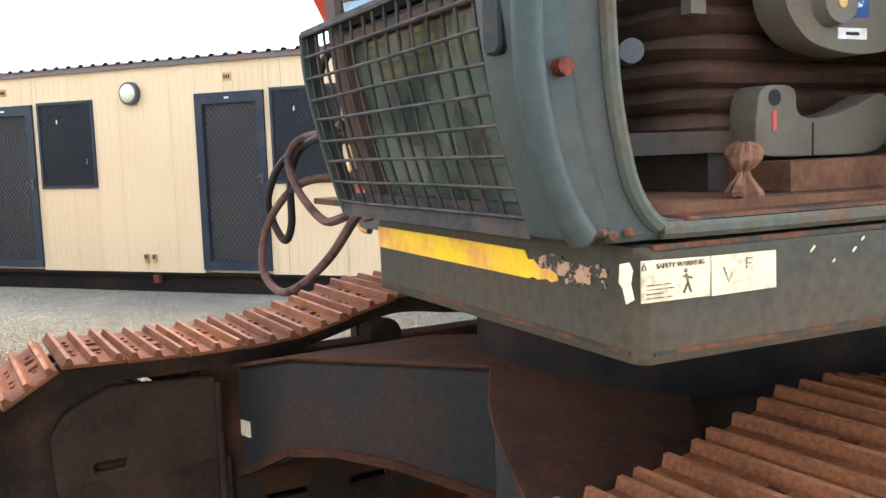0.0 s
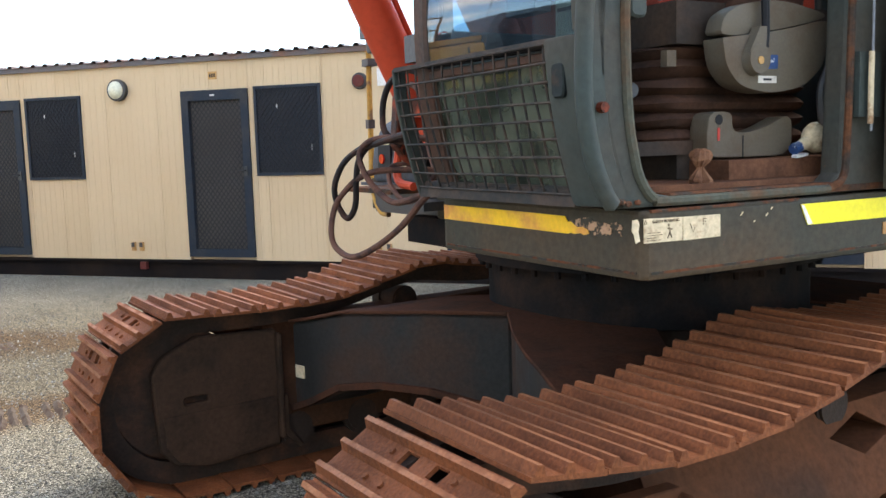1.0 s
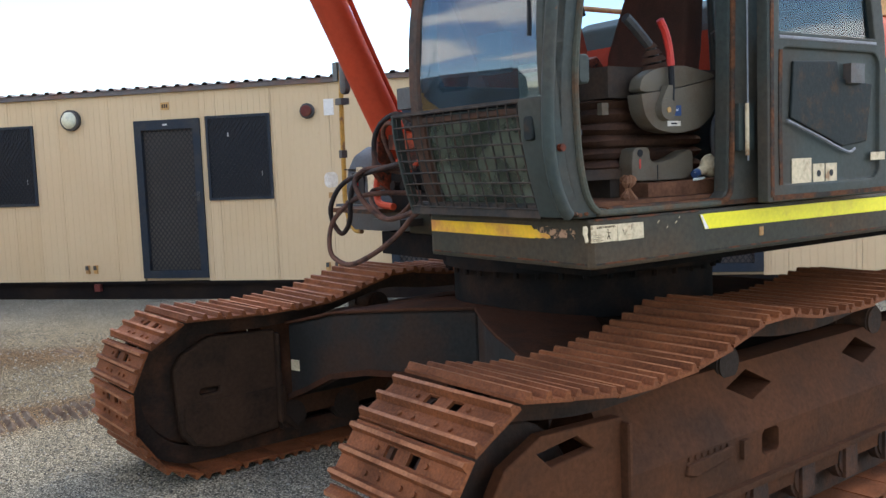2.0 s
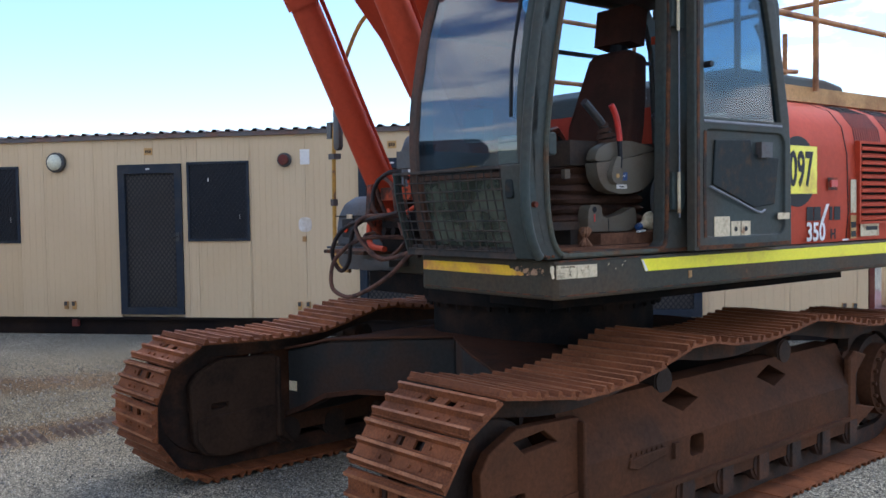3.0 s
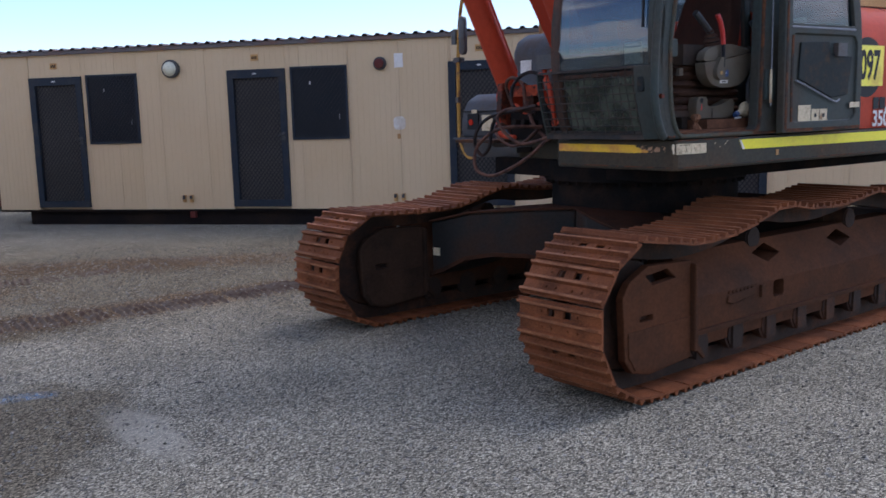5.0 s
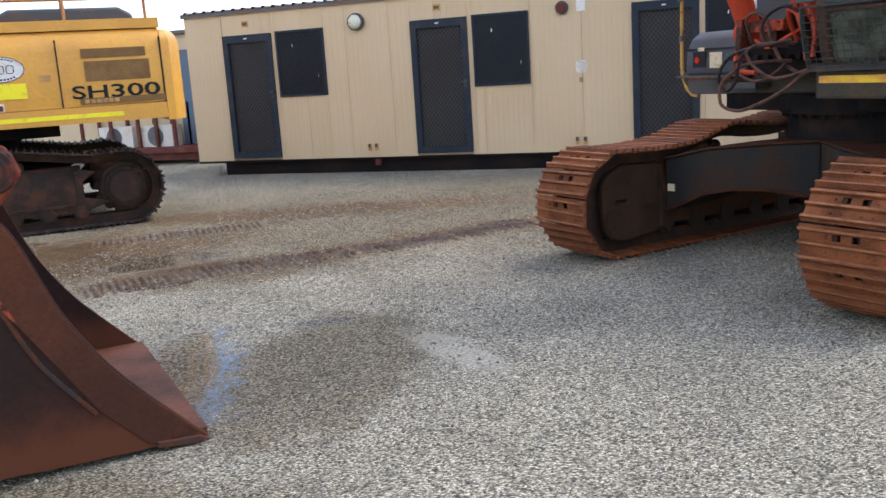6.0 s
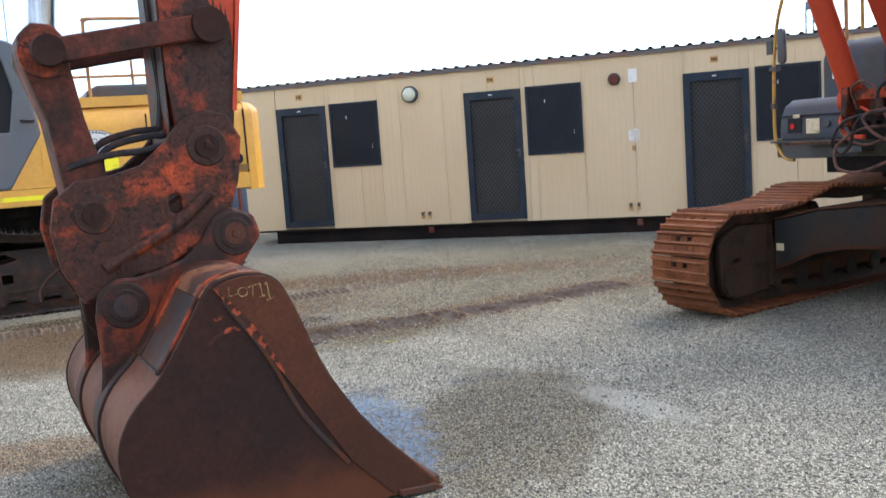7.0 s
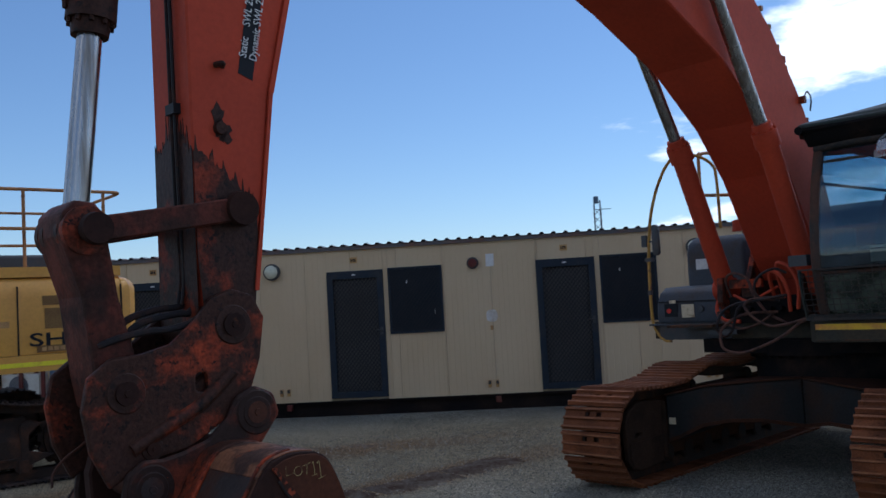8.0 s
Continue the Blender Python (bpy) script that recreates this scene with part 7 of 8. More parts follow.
    part("hitch_body", prism(B(), [(6.46, 1.40), (6.60, 1.30), (6.80, 1.20), (7.0, 1.18), (7.12, 1.22), (7.0, 1.36), (6.75, 1.44), (6.55, 1.55)], -0.206, 0.206, "Y"), M["orange_worn"], hitch, bevel=0.02)
    part("hitch_rib", tube(B(), [(6.56, 0.236, 1.47), (6.72, 0.240, 1.34), (6.9, 0.240, 1.25), (7.06, 0.236, 1.17)], 0.034, 10, 5), M["orange_worn"], hitch, smooth=True)
    part("hitch_tongue", prism(B(), [(7.02, 1.20), (7.12, 1.16), (7.15, 1.06), (7.14, 0.90), (7.08, 0.80), (7.00, 0.90), (6.98, 1.04)], -0.10, -0.02, "Y"), M["bucket"], hitch, bevel=0.01)
    part("grease_line", tube(B(), [(7.14, 0.0, 1.225), (7.20, 0.0, 1.185), (7.27, 0.0, 1.14), (7.315, 0.0, 1.085), (7.32, 0.0, 1.03)], 0.006, 6), M["bucket_grey"], hitch, "thin curved grease line", smooth=True)
    for x, z, r in ((6.55, 1.69, 0.055), (7.08, 1.42, 0.052), (6.97, 1.165, 0.03)):
        bm = B()
        rod(bm, (x, -0.27, z), (x, 0.268, z), r, seg=24)
        rod(bm, (x, 0.268, z), (x, 0.274, z), r * 0.35, r * 0.3, 6)
        part("hitch_pin", bm, M["bucket"], hitch, "round hitch pin", smooth=True)
        bm = rod(B(), (x, 0.245, z), (x, 0.254, z), r * 1.75, r * 1.62, 28)
        part("pin_boss", bm, M["arm_grease"], hitch, "greasy round pin boss", smooth=True)
    for pts in ([(6.60, 0.10, 1.90), (6.70, 0.12, 1.765), (6.76, 0.12, 1.756), (6.86, 0.12, 1.742), (6.95, 0.12, 1.72), (7.005, 0.12, 1.675), (7.01, 0.12, 1.585)],
                [(6.62, 0.16, 1.80), (6.71, 0.18, 1.72), (6.83, 0.18, 1.687), (6.94, 0.18, 1.682), (7.06, 0.17, 1.662), (7.16, 0.15, 1.63)],
                [(6.60, 0.04, 1.92), (6.70, 0.05, 1.80), (6.84, 0.05, 1.78), (6.98, 0.05, 1.74), (7.05, 0.05, 1.66), (7.03, 0.06, 1.55)]):
        part("hitch_hose", tube(B(), pts, 0.017, 8, 6), M["hose_dark"], hitch, "black cloth-wrapped hose", smooth=True)
    # bucket
    W = 0.86
    outer = [(5.76, 0.03), (6.10, 0.03), (6.59, 0.045), (6.92, 0.09), (7.06, 0.17), (7.13, 0.27), (7.17, 0.39), (7.172, 0.51), (7.13, 0.615), (7.07, 0.69), (6.98, 0.78), (6.86, 0.96), (6.765, 1.105), (6.69, 1.14), (6.62, 1.15), (6.53, 1.14)]
    outer = [(p.x, p.y) for p in smooth_path([(x, z, 0) for x, z in outer], 3)]
    inner = []
    for i, p in enumerate(outer):
        a, b = outer[max(i - 1, 0)], outer[min(i + 1, len(outer) - 1)]
        tx, tz = b[0] - a[0], b[1] - a[1]
        l = math.hypot(tx, tz)
        inner.append((p[0] - 0.03 * tz / l, p[1] + 0.03 * tx / l))
    bucket = part("bucket", prism(B(), outer + inner[::-1], -W + 0.02, W - 0.02, "Y"), M["bucket_shell"], ex, "wide rusty mud bucket resting on gravel", smooth=True)
    front = [(p.x, p.y) for p in smooth_path([(6.53, 1.14, 0), (6.475, 1.11, 0), (6.43, 1.04, 0), (6.38, 0.92, 0), (6.32, 0.76, 0), (6.24, 0.60, 0), (6.08, 0.37, 0), (5.78, 0.05, 0)], 3)]
    sideplate = outer + front[1:-1]
    for y0, y1 in ((W - 0.02, W + 0.005), (-W - 0.005, -W + 0.02)):
        part("side_plate", prism(B(), [(x + (0.006 if x > 6.9 else 0), z) for x, z in sideplate], y0, y1, "Y"), M["bucket_side"], bucket, "rust-brown bucket side plate", bevel=0.004)
    strip = [(6.735, 1.106), (6.69, 1.128), (6.62, 1.140)] + [(x + 0.005, z - 0.006) for x, z in front[:-1]] + [(5.80, 0.058), (6.02, 0.05), (6.20, 0.24)]
    part("side_cutter", prism(B(), strip, W + 0.005, W + 0.013, "Y"), M["bucket_rust"], bucket, "thicker front wear strip", bevel=0.003)
    part("scrape_band", beam(B(), [(6.712, W + 0.0085, 1.05), (6.54, W + 0.0085, 0.78), (6.41, W + 0.0085, 0.50), (6.22, W + 0.0085, 0.24)], 0.010, 0.020), M["bucket_dark"], bucket, "bare dark weld line", bevel=0.004)
    for pts in ([(6.742, 1.10), (6.728, 1.106), (6.675, 1.035), (6.60, 0.945), (6.545, 0.845), (6.50, 0.76), (6.47, 0.69), (6.478, 0.688), (6.515, 0.75), (6.56, 0.825), (6.595, 0.872), (6.625, 0.905), (6.63, 0.945), (6.688, 1.01), (6.712, 1.055)],
                [(6.615, 0.915), (6.655, 0.938), (6.70, 0.934), (6.765, 0.905), (6.79, 0.875), (6.775, 0.877), (6.735, 0.905), (6.69, 0.917), (6.65, 0.915)],
                [(6.70, 0.985), (6.73, 0.995), (6.765, 0.975), (6.74, 0.968)]):
        part("paint_patch", prism(B(), pts, W + 0.005, W + (0.0152 if pts[0][1] > 1 else 0.0075), "Y"), M["orange_chip"], bucket, "orange paint remains")
    part("cutting_edge", prism(B(), [(5.752, 0.012), (5.80, 0.044), (5.99, 0.058), (5.99, 0.028), (5.85, 0.01)], -W - 0.01, W + 0.025, "Y"), M["bucket_grey"], bucket, "worn straight cutting edge", bevel=0.004)
    ear = [(6.34, 1.25), (6.37, 1.35), (6.47, 1.395), (6.57, 1.35), (6.62, 1.26), (6.72, 1.175), (6.85, 1.135), (6.94, 1.12), (7.03, 1.125), (7.11, 1.07), (7.13, 0.96), (7.125, 0.82), (7.13, 0.70), (7.15, 0.58), (7.165, 0.47), (7.09, 0.60), (6.98, 0.70), (6.84, 1.0), (6.62, 1.10), (6.46, 1.10)]
    for y0 in (0.252, -0.292):
        part("bucket_ear", prism(B(), ear, y0, y0 + 0.04, "Y"), M["ear_rust"], bucket, "orange-edged bucket ear plate", bevel=0.012)
    def shell_patch(name, lo, hi, y0, y1, lift, mat, label):
        wp = outer[lo:hi]
        wo = []
        for i, p in enumerate(wp):
            a, b = wp[max(i - 1, 0)], wp[min(i + 1, len(wp) - 1)]
            tx, tz = b[0] - a[0], b[1] - a[1]
            l = math.hypot(tx, tz)
            wo.append((p[0] + lift * tz / l, p[1] - lift * tx / l))
        return part(name, prism(B(), wo + [(p[0], p[1]) for p in wp[::-1]], y0, y1, "Y"), M[mat], bucket, label, bevel=0.003, smooth=True)
    shell_patch("scraped_plate", 30, 36, 0.44, 0.80, 0.008, "bucket_grey", "scraped grey plate on the bucket's shoulder")
    shell_patch("rubbed_shoulder", 35, 46, 0.40, 0.845, 0.007, "bucket_tan", "paint-streaked tan rubbed shoulder")
    shell_patch("shoulder_plate", 30, 46, -0.56, 0.40, 0.010, "orange_worn", "worn orange shoulder plate")
    for y in (0.425, 0.815):
        part("weld_seam", tube(B(), [(x + 0.006, y, z + 0.006) for x, z in outer[30:43]], 0.009, 6, 4), M["orange_worn"], bucket, "orange weld seam")
    part("weld_seam", tube(B(), [(outer[30][0] + 0.008, 0.43, outer[30][1] + 0.004), (outer[30][0] + 0.008, 0.81, outer[30][1] + 0.004)], 0.009, 6, 4), M["bucket_grey"], bucket)
    for y in (-0.30, 0.30):
        bm = B()
        wp = [(x + 0.0, z) for x, z in outer[9:31]]
        wo = []
        for i, p in enumerate(wp):
            a, b = wp[max(i - 1, 0)], wp[min(i + 1, len(wp) - 1)]
            tx, tz = b[0] - a[0], b[1] - a[1]
            l = math.hypot(tx, tz)
            wo.append((p[0] + 0.014 * tz / l, p[1] - 0.014 * tx / l))
        prism(bm, wo + [(p[0] - 0.001, p[1]) for p in wp[::-1]], y - 0.06, y + 0.06, "Y")
        part("wear_strip", bm, M["bucket_dark"], bucket, bevel=0.003)
    for x, z in ((6.47, 1.27), (7.00, 1.00)):
        bm = B()
        rod(bm, (x, -0.31, z), (x, 0.306, z), 0.056, 0.052, seg=24)
        rod(bm, (x, 0.306, z), (x, 0.313, z), 0.020, 0.017, seg=6)
        part("bucket_pin", bm, M["bucket_grey"], bucket, "scraped bucket pin", smooth=True)
        bm = rod(B(), (x, 0.290, z), (x, 0.300, z), 0.108, 0.100, 28)
        rod(bm, (x, 0.300, z), (x, 0.304, z), 0.075, 0.070, 28)
        part("pin_boss", bm, M["ear_rust"], bucket, "worn round pin boss", smooth=True)
    strokes = [[(500, 660), (500, 676), (501, 690), (515, 689), (531, 686)],
               [(545, 665), (533, 672), (530, 684), (537, 696), (550, 697), (559, 688), (558, 674), (548, 666), (542, 668)],
               [(562, 669), (576, 665), (592, 660)], [(579, 664), (578, 682), (576, 701)],
               [(599, 666), (603, 660), (606, 684), (608, 706)], [(598, 709), (616, 705)],
               [(617, 669), (625, 660), (628, 690), (631, 719)], [(620, 723), (634, 720), (649, 715)]]
    bm = B()
    for st in strokes:
        tube(bm, [(6.588 - (u - 573) * 0.00130, W + 0.0158, 1.066 - (v - 690) * 0.00117) for u, v in st], 0.0013, 5, 4)
    part("chalk_writing", bm, M["chalk"], bucket, "yellow chalk lot marking LOT 11")

M["chalk"] = surface("yellow chalk", (0.42, 0.33, 0.14), (0.16, 0.10, 0.05), 0.42, 60.0, 0.1, 0.9, bump=0)
build_front()


def build_hoses():
    runs = [
        ("rubber", 0.0125, [(1.56, 0.62, 1.445), (1.56, 0.54, 1.41), (1.575, 0.40, 1.31), (1.585, 0.20, 1.22), (1.60, 0.02, 1.168), (1.61, -0.12, 1.195), (1.61, -0.16, 1.26), (1.585, -0.17, 1.355), (1.56, -0.11, 1.425), (1.53, -0.02, 1.48), (1.48, 0.10, 1.505), (1.30, 0.22, 1.50)]),
        ("hose_dark", 0.0125, [(1.54, 0.44, 1.645), (1.54, 0.16, 1.61), (1.53, -0.04, 1.585), (1.55, -0.15, 1.53), (1.57, -0.20, 1.44), (1.55, -0.22, 1.36), (1.53, -0.17, 1.305), (1.53, -0.09, 1.36), (1.54, -0.05, 1.46), (1.54, -0.02, 1.54), (1.53, 0.05, 1.595), (1.50, 0.17, 1.62), (1.44, 0.32, 1.60)]),
        ("rubber", 0.012, [(1.56, 0.62, 1.45), (1.56, 0.43, 1.405), (1.55, 0.27, 1.395), (1.57, 0.15, 1.46), (1.58, 0.085, 1.535), (1.57, 0.065, 1.58), (1.55, 0.12, 1.62), (1.50, 0.24, 1.63), (1.40, 0.34, 1.62)]),
        ("hose_dark", 0.012, [(1.46, 0.20, 1.60), (1.50, 0.15, 1.65), (1.50, 0.13, 1.71), (1.50, 0.15, 1.78), (1.50, 0.22, 1.84), (1.48, 0.32, 1.87), (1.44, 0.40, 1.83)]),
        ("orange", 0.017, [(1.12, 0.20, 1.62), (1.24, 0.22, 1.80), (1.30, 0.25, 1.92), (1.32, 0.36, 1.88), (1.33, 0.44, 1.72), (1.32, 0.42, 1.52)]),
        ("orange", 0.017, [(1.10, 0.10, 1.62), (1.22, 0.13, 1.78), (1.27, 0.17, 1.86), (1.29, 0.27, 1.80), (1.30, 0.33, 1.66), (1.28, 0.33, 1.50)]),
        ("orange", 0.019, [(1.06, -0.40, 1.80), (1.12, -0.42, 1.68), (1.14, -0.46, 1.54), (1.18, -0.38, 1.44), (1.20, -0.20, 1.42)]),
        ("rubber", 0.013, [(1.10, -0.32, 1.62), (1.16, -0.34, 1.80), (1.18, -0.24, 1.86), (1.20, -0.10, 1.80), (1.22, -0.04, 1.66), (1.26, 0.10, 1.50), (1.30, 0.30, 1.40)]),
        ("rubber", 0.011, [(1.12, -0.40, 1.52), (1.20, -0.42, 1.50), (1.24, -0.34, 1.42), (1.26, -0.16, 1.36), (1.28, 0.02, 1.40), (1.30, 0.2, 1.50)]),
        ("orange", 0.013, [(1.10, -0.30, 1.66), (1.16, -0.12, 1.60), (1.18, 0.05, 1.66), (1.14, 0.16, 1.72)]),
    ]
    for mat, r, pts in runs:
        part("hose", tube(B(), pts, r, 8, 7), M[mat], ex, "looped hydraulic hose", smooth=True)
    part("valve_block", box(B(), 0.92, 1.12, -0.34, 0.40, 1.40, 1.64), M["dark"], ex, "dark oily valve block", bevel=0.02)
    part("hose_clamp", box(B(), 1.10, 1.14, -0.32, 0.0, 1.72, 1.80), M["orange_worn"], ex, "rusty orange hose clamp", bevel=0.01)
    part("clamp_post", box(B(), 1.04, 1.10, -0.22, -0.10, 1.60, 1.80), M["orange_worn"], ex, bevel=0.01)
    bm = B()
    for k in range(6):
        rod(bm, (1.12, -0.22 + 0.1 * k, 1.52), (1.19, -0.22 + 0.1 * k, 1.53), 0.026, seg=8)
    part("hose_fitting", bm, M["dark"], ex)
    part("front_step", box(B(), 0.86, 1.10, -0.60, -0.30, 1.30, 1.34), M["plastic_dark"], ex, bevel=0.006)


build_hoses()

# ---- the second excavator, yellow, beyond the bucket ----
YM = pose(-10.94, 3.70, 0, 0, 0, 225)
yx = thing("excavator", "yellow crawler excavator with grey cab, parked on gravel", "excavator", YM)
build_undercarriage(yx, pose(-0.32, 0, 0), 1.22, -1.22, dict(shoe=M["ytrack"], tip=M["ytrack"], inner=M["chain"], chain=M["chain"], frame=M["chain"], body=M["dark"], top=M["dark"], dark=M["dark"]), sticker=False)


def build_yellow():
    sec = [(1.48, 1.42), (1.495, 1.7), (1.49, 2.05), (1.46, 2.20), (1.38, 2.275), (1.2, 2.285), (-1.3, 2.285), (-1.4, 2.2), (-1.45, 1.42)]
    body = part("engine_cover", prism(B(), sec, -2.70, -0.40, "X"), M["ymach"], yx, "yellow engine side cover", smooth=True)
    bm = B()
    prism(bm, [(-2.705, 1.495), (-2.80, 1.48), (-2.93, 1.28), (-3.05, 0.6), (-3.07, 0), (-3.05, -0.6), (-2.95, -1.2), (-2.71, -1.45)], 1.20, 2.27, "Z")
    rim = [e for e in bm.edges if min(v.co.z for v in e.verts) > 2.2 and max(v.co.x for v in e.verts) < -2.6 and len(e.link_faces) == 2 and not all(v.co.x > -2.72 for v in e.verts)]
    bmesh.ops.bevel(bm, geom=rim, offset=0.24, segments=6, profile=0.5, affect="EDGES", clamp_overlap=True)
    part("counterweight", bm, M["ymach"], yx, "yellow counterweight", smooth=True, bevel=0.02, segments=2)
    skirt = part("side_skirt", box(B(), -2.70, 1.2, -1.45, 1.50, 1.23, 1.415), M["ymach"], yx, "yellow frame skirt", bevel=0.02)
    part("side_tape", box(B(), -2.2, 1.15, 1.501, 1.504, 1.29, 1.34), M["yellow_tape"], skirt, "yellow reflective tape")
    part("underframe", box(B(), -1.5, 1.0, -0.8, 0.9, 1.08, 1.23), M["dark"], yx)
    for x in (-0.66, -1.55, -2.69):
        part("door_seam", box(B(), x - 0.008, x + 0.008, 1.485, 1.4985, 1.42, 2.18), M["ink"], body)
    def oval(rx, rz):
        return [(-0.955 + rx * math.cos(a * math.pi / 20), 1.885 + rz * math.sin(a * math.pi / 20)) for a in range(40)]

    decal = part("oval_decal", prism(B(), oval(0.25, 0.142), 1.497, 1.5, "Y"), M["white"], body, "white oval company decal")
    ring = [(x, 1.5, z) for x, z in oval(0.244, 0.137)]
    part("decal_ring", tube(B(), ring + ring[:1], 0.004, 5, smooth=False), M["ink"], decal)
    for k in range(3):
        x = -0.855 - 0.10 * k
        c = [(p[0], 1.5, p[1]) for p in rounded(x - 0.036, x + 0.036, 1.84, 1.925, 0.02, 3)]
        part("decal_bar", tube(B(), c + c[:1], 0.0045, 5, smooth=False), M["ink"], decal)
    for side in (1, -1):
        bm = B()
        for k in range(9):
            a = side * (math.pi / 2) + (k - 4) * 0.17
            beam(bm, [(-0.955 + 0.208 * math.cos(a) - 0.011, 1.5006, 1.885 + 0.112 * math.sin(a)), (-0.955 + 0.208 * math.cos(a) + 0.011, 1.5006, 1.885 + 0.112 * math.sin(a))], 0.002, 0.018, smooth=False)
        part("decal_lettering_bar", bm, M["ink"], decal)
    plate = part("yellow_plate", box(B(), -1.20, -0.70, 1.498, 1.501, 1.555, 1.725), M["yellow_tape"], body, "bright yellow plate")
    part("plate_bar", prism(B(), [(-0.735, 1.57), (-0.735, 1.695), (-0.80, 1.695), (-0.80, 1.66), (-0.775, 1.66), (-0.775, 1.64), (-0.81, 1.64), (-0.81, 1.57)], 1.501, 1.5025, "Y"), M["ink"], plate)
    for x0, x1, z0, z1 in ((-2.55, -1.83, 1.70, 1.93), (-2.52, -1.81, 1.965, 2.07)):
        part("vent_decal", box(B(), x0, x1, 1.492, 1.5, z0, z1), M["brown_panel"], body, "brown louvre panel")
    words("SH", 0.205, M["ink"], body, on_side(-1.865, 1.4995, 1.575, 0, 1.72), "lettering", thin=-0.003)
    words("300", 0.205, M["ink"], body, on_side(-2.36, 1.4995, 1.575, 0, 1.88), "model_number", thin=-0.003)
    strip = part("emblem_strip", box(B(), -2.70, -1.74, 1.496, 1.4995, 1.44, 1.515), M["brown_panel"], body, "dark brown emblem strip")
    for k in range(6):
        part("emblem_bar", box(B(), -1.84 - 0.066 * k, -1.79 - 0.066 * k, 1.4995, 1.501, 1.455, 1.50), M["tan"], strip)
    part("cover_latch", box(B(), -1.46, -1.34, 1.494, 1.502, 1.73, 1.80), M["tan"], body, bevel=0.004)
    lamp = part("side_lamp", box(B(), -0.945, -0.855, 1.495, 1.52, 1.42, 1.51), M["white"], body, "pale lamp block with a red-brown lens", bevel=0.008)
    part("lens", box(B(), -0.93, -0.875, 1.518, 1.532, 1.432, 1.488), M["maroon"], lamp, bevel=0.006)
    part("roof_band", box(B(), -2.72, -0.40, 0.9, 1.42, 2.285, 2.40), M["ymach"], yx, "yellow walkway edge", bevel=0.01)
    bm = B()
    prism(bm, [(-0.95, 2.30), (-1.0, 2.52), (-1.12, 2.58), (-2.35, 2.58), (-2.5, 2.50), (-2.55, 2.30)], -0.6, 0.85, "Y")
    part("engine_hood", bm, M["plastic_dark"], yx, "black engine hood", smooth=True, bevel=0.05, segments=3)
    part("exhaust_stack", rod(B(), (-0.72, 1.0, 2.38), (-0.72, 1.0, 2.62), 0.11, seg=20), M["meshbar"], yx, "rusty round exhaust cap", smooth=True)
    part("exhaust_knob", tube(B(), [(-0.78, 1.0, 2.66), (-0.76, 1.0, 2.73), (-0.70, 1.0, 2.74), (-0.66, 1.0, 2.70)], 0.022, 8), M["redplastic"], yx, "red cap handle on the exhaust", smooth=True)
    part("exhaust_cap", rod(B(), (-0.72, 1.0, 2.62), (-0.72, 1.0, 2.66), 0.13, 0.10, 20), M["meshbar"], yx, smooth=True)
    t = 3.30
    for r in ([(-1.0, 1.25, 2.38), (-1.0, 1.25, 3.18), (-1.03, 1.25, 3.27), (-1.12, 1.25, t), (-2.6, 1.25, t), (-2.76, 1.2, t), (-2.82, 1.05, t), (-2.82, 0.0, t), (-2.8, -1.0, t)],
              [(-1.0, 1.25, 2.85), (-2.7, 1.25, 2.85)], [(-1.7, 1.25, 2.38), (-1.7, 1.25, t)], [(-2.6, 1.25, 2.38), (-2.6, 1.25, t)], [(-0.9, -1.1, 2.3), (-0.9, -1.1, t), (-2.6, -1.1, t), (-2.8, -1.0, t)],
              [(-0.9, -1.1, 2.85), (-2.7, -1.1, 2.85)], [(-1.8, -1.1, 2.3), (-1.8, -1.1, t)]):
        part("handrail", tube(B(), r, 0.02, 8, 4, smooth=len(r) > 4), M["rail"], yx, "faded orange handrail tube", smooth=True)
    # cab
    prof = [(-0.42, 2.02), (-0.05, 1.42), (1.35, 1.42), (1.55, 1.7), (1.52, 2.3), (1.30, 2.95), (1.15, 3.03), (-0.15, 3.05), (-0.25, 3.0), (-0.33, 2.6)]
    win = [(-0.10, 2.05), (0.40, 2.05), (0.40, 2.85), (-0.10, 2.85), (-0.18, 2.5)]
    cabm = carve(prism(B(), prof, 0.55, 1.50, "Y"), [prism(B(), win, 1.3, 1.7, "Y")])
    c = part("cab", cabm, M["grey_cab"], yx, "slate grey operator cab", bevel=0.03, segments=2)
    part("cab_pane", prism(B(), [(x, z) for x, z in win], 1.45, 1.456, "Y"), M["ink"], c, "dark side pane")
    part("corner_panel", prism(B(), [(-0.40, 1.42), (-0.04, 1.42), (-0.40, 2.0)], 1.2, 1.485, "Y"), M["ymach"], yx, "yellow panel behind the cab")
    part("antenna", rod(B(), (-0.2, 1.2, 3.05), (-0.22, 1.2, 4.3), 0.006, 0.003, 6), M["ink"], c)
    part("grab_handle", tube(B(), [(-0.36, 1.52, 2.16), (-0.30, 1.54, 2.16), (-0.22, 1.52, 2.17)], 0.015, 6), M["ink"], c)


build_yellow()

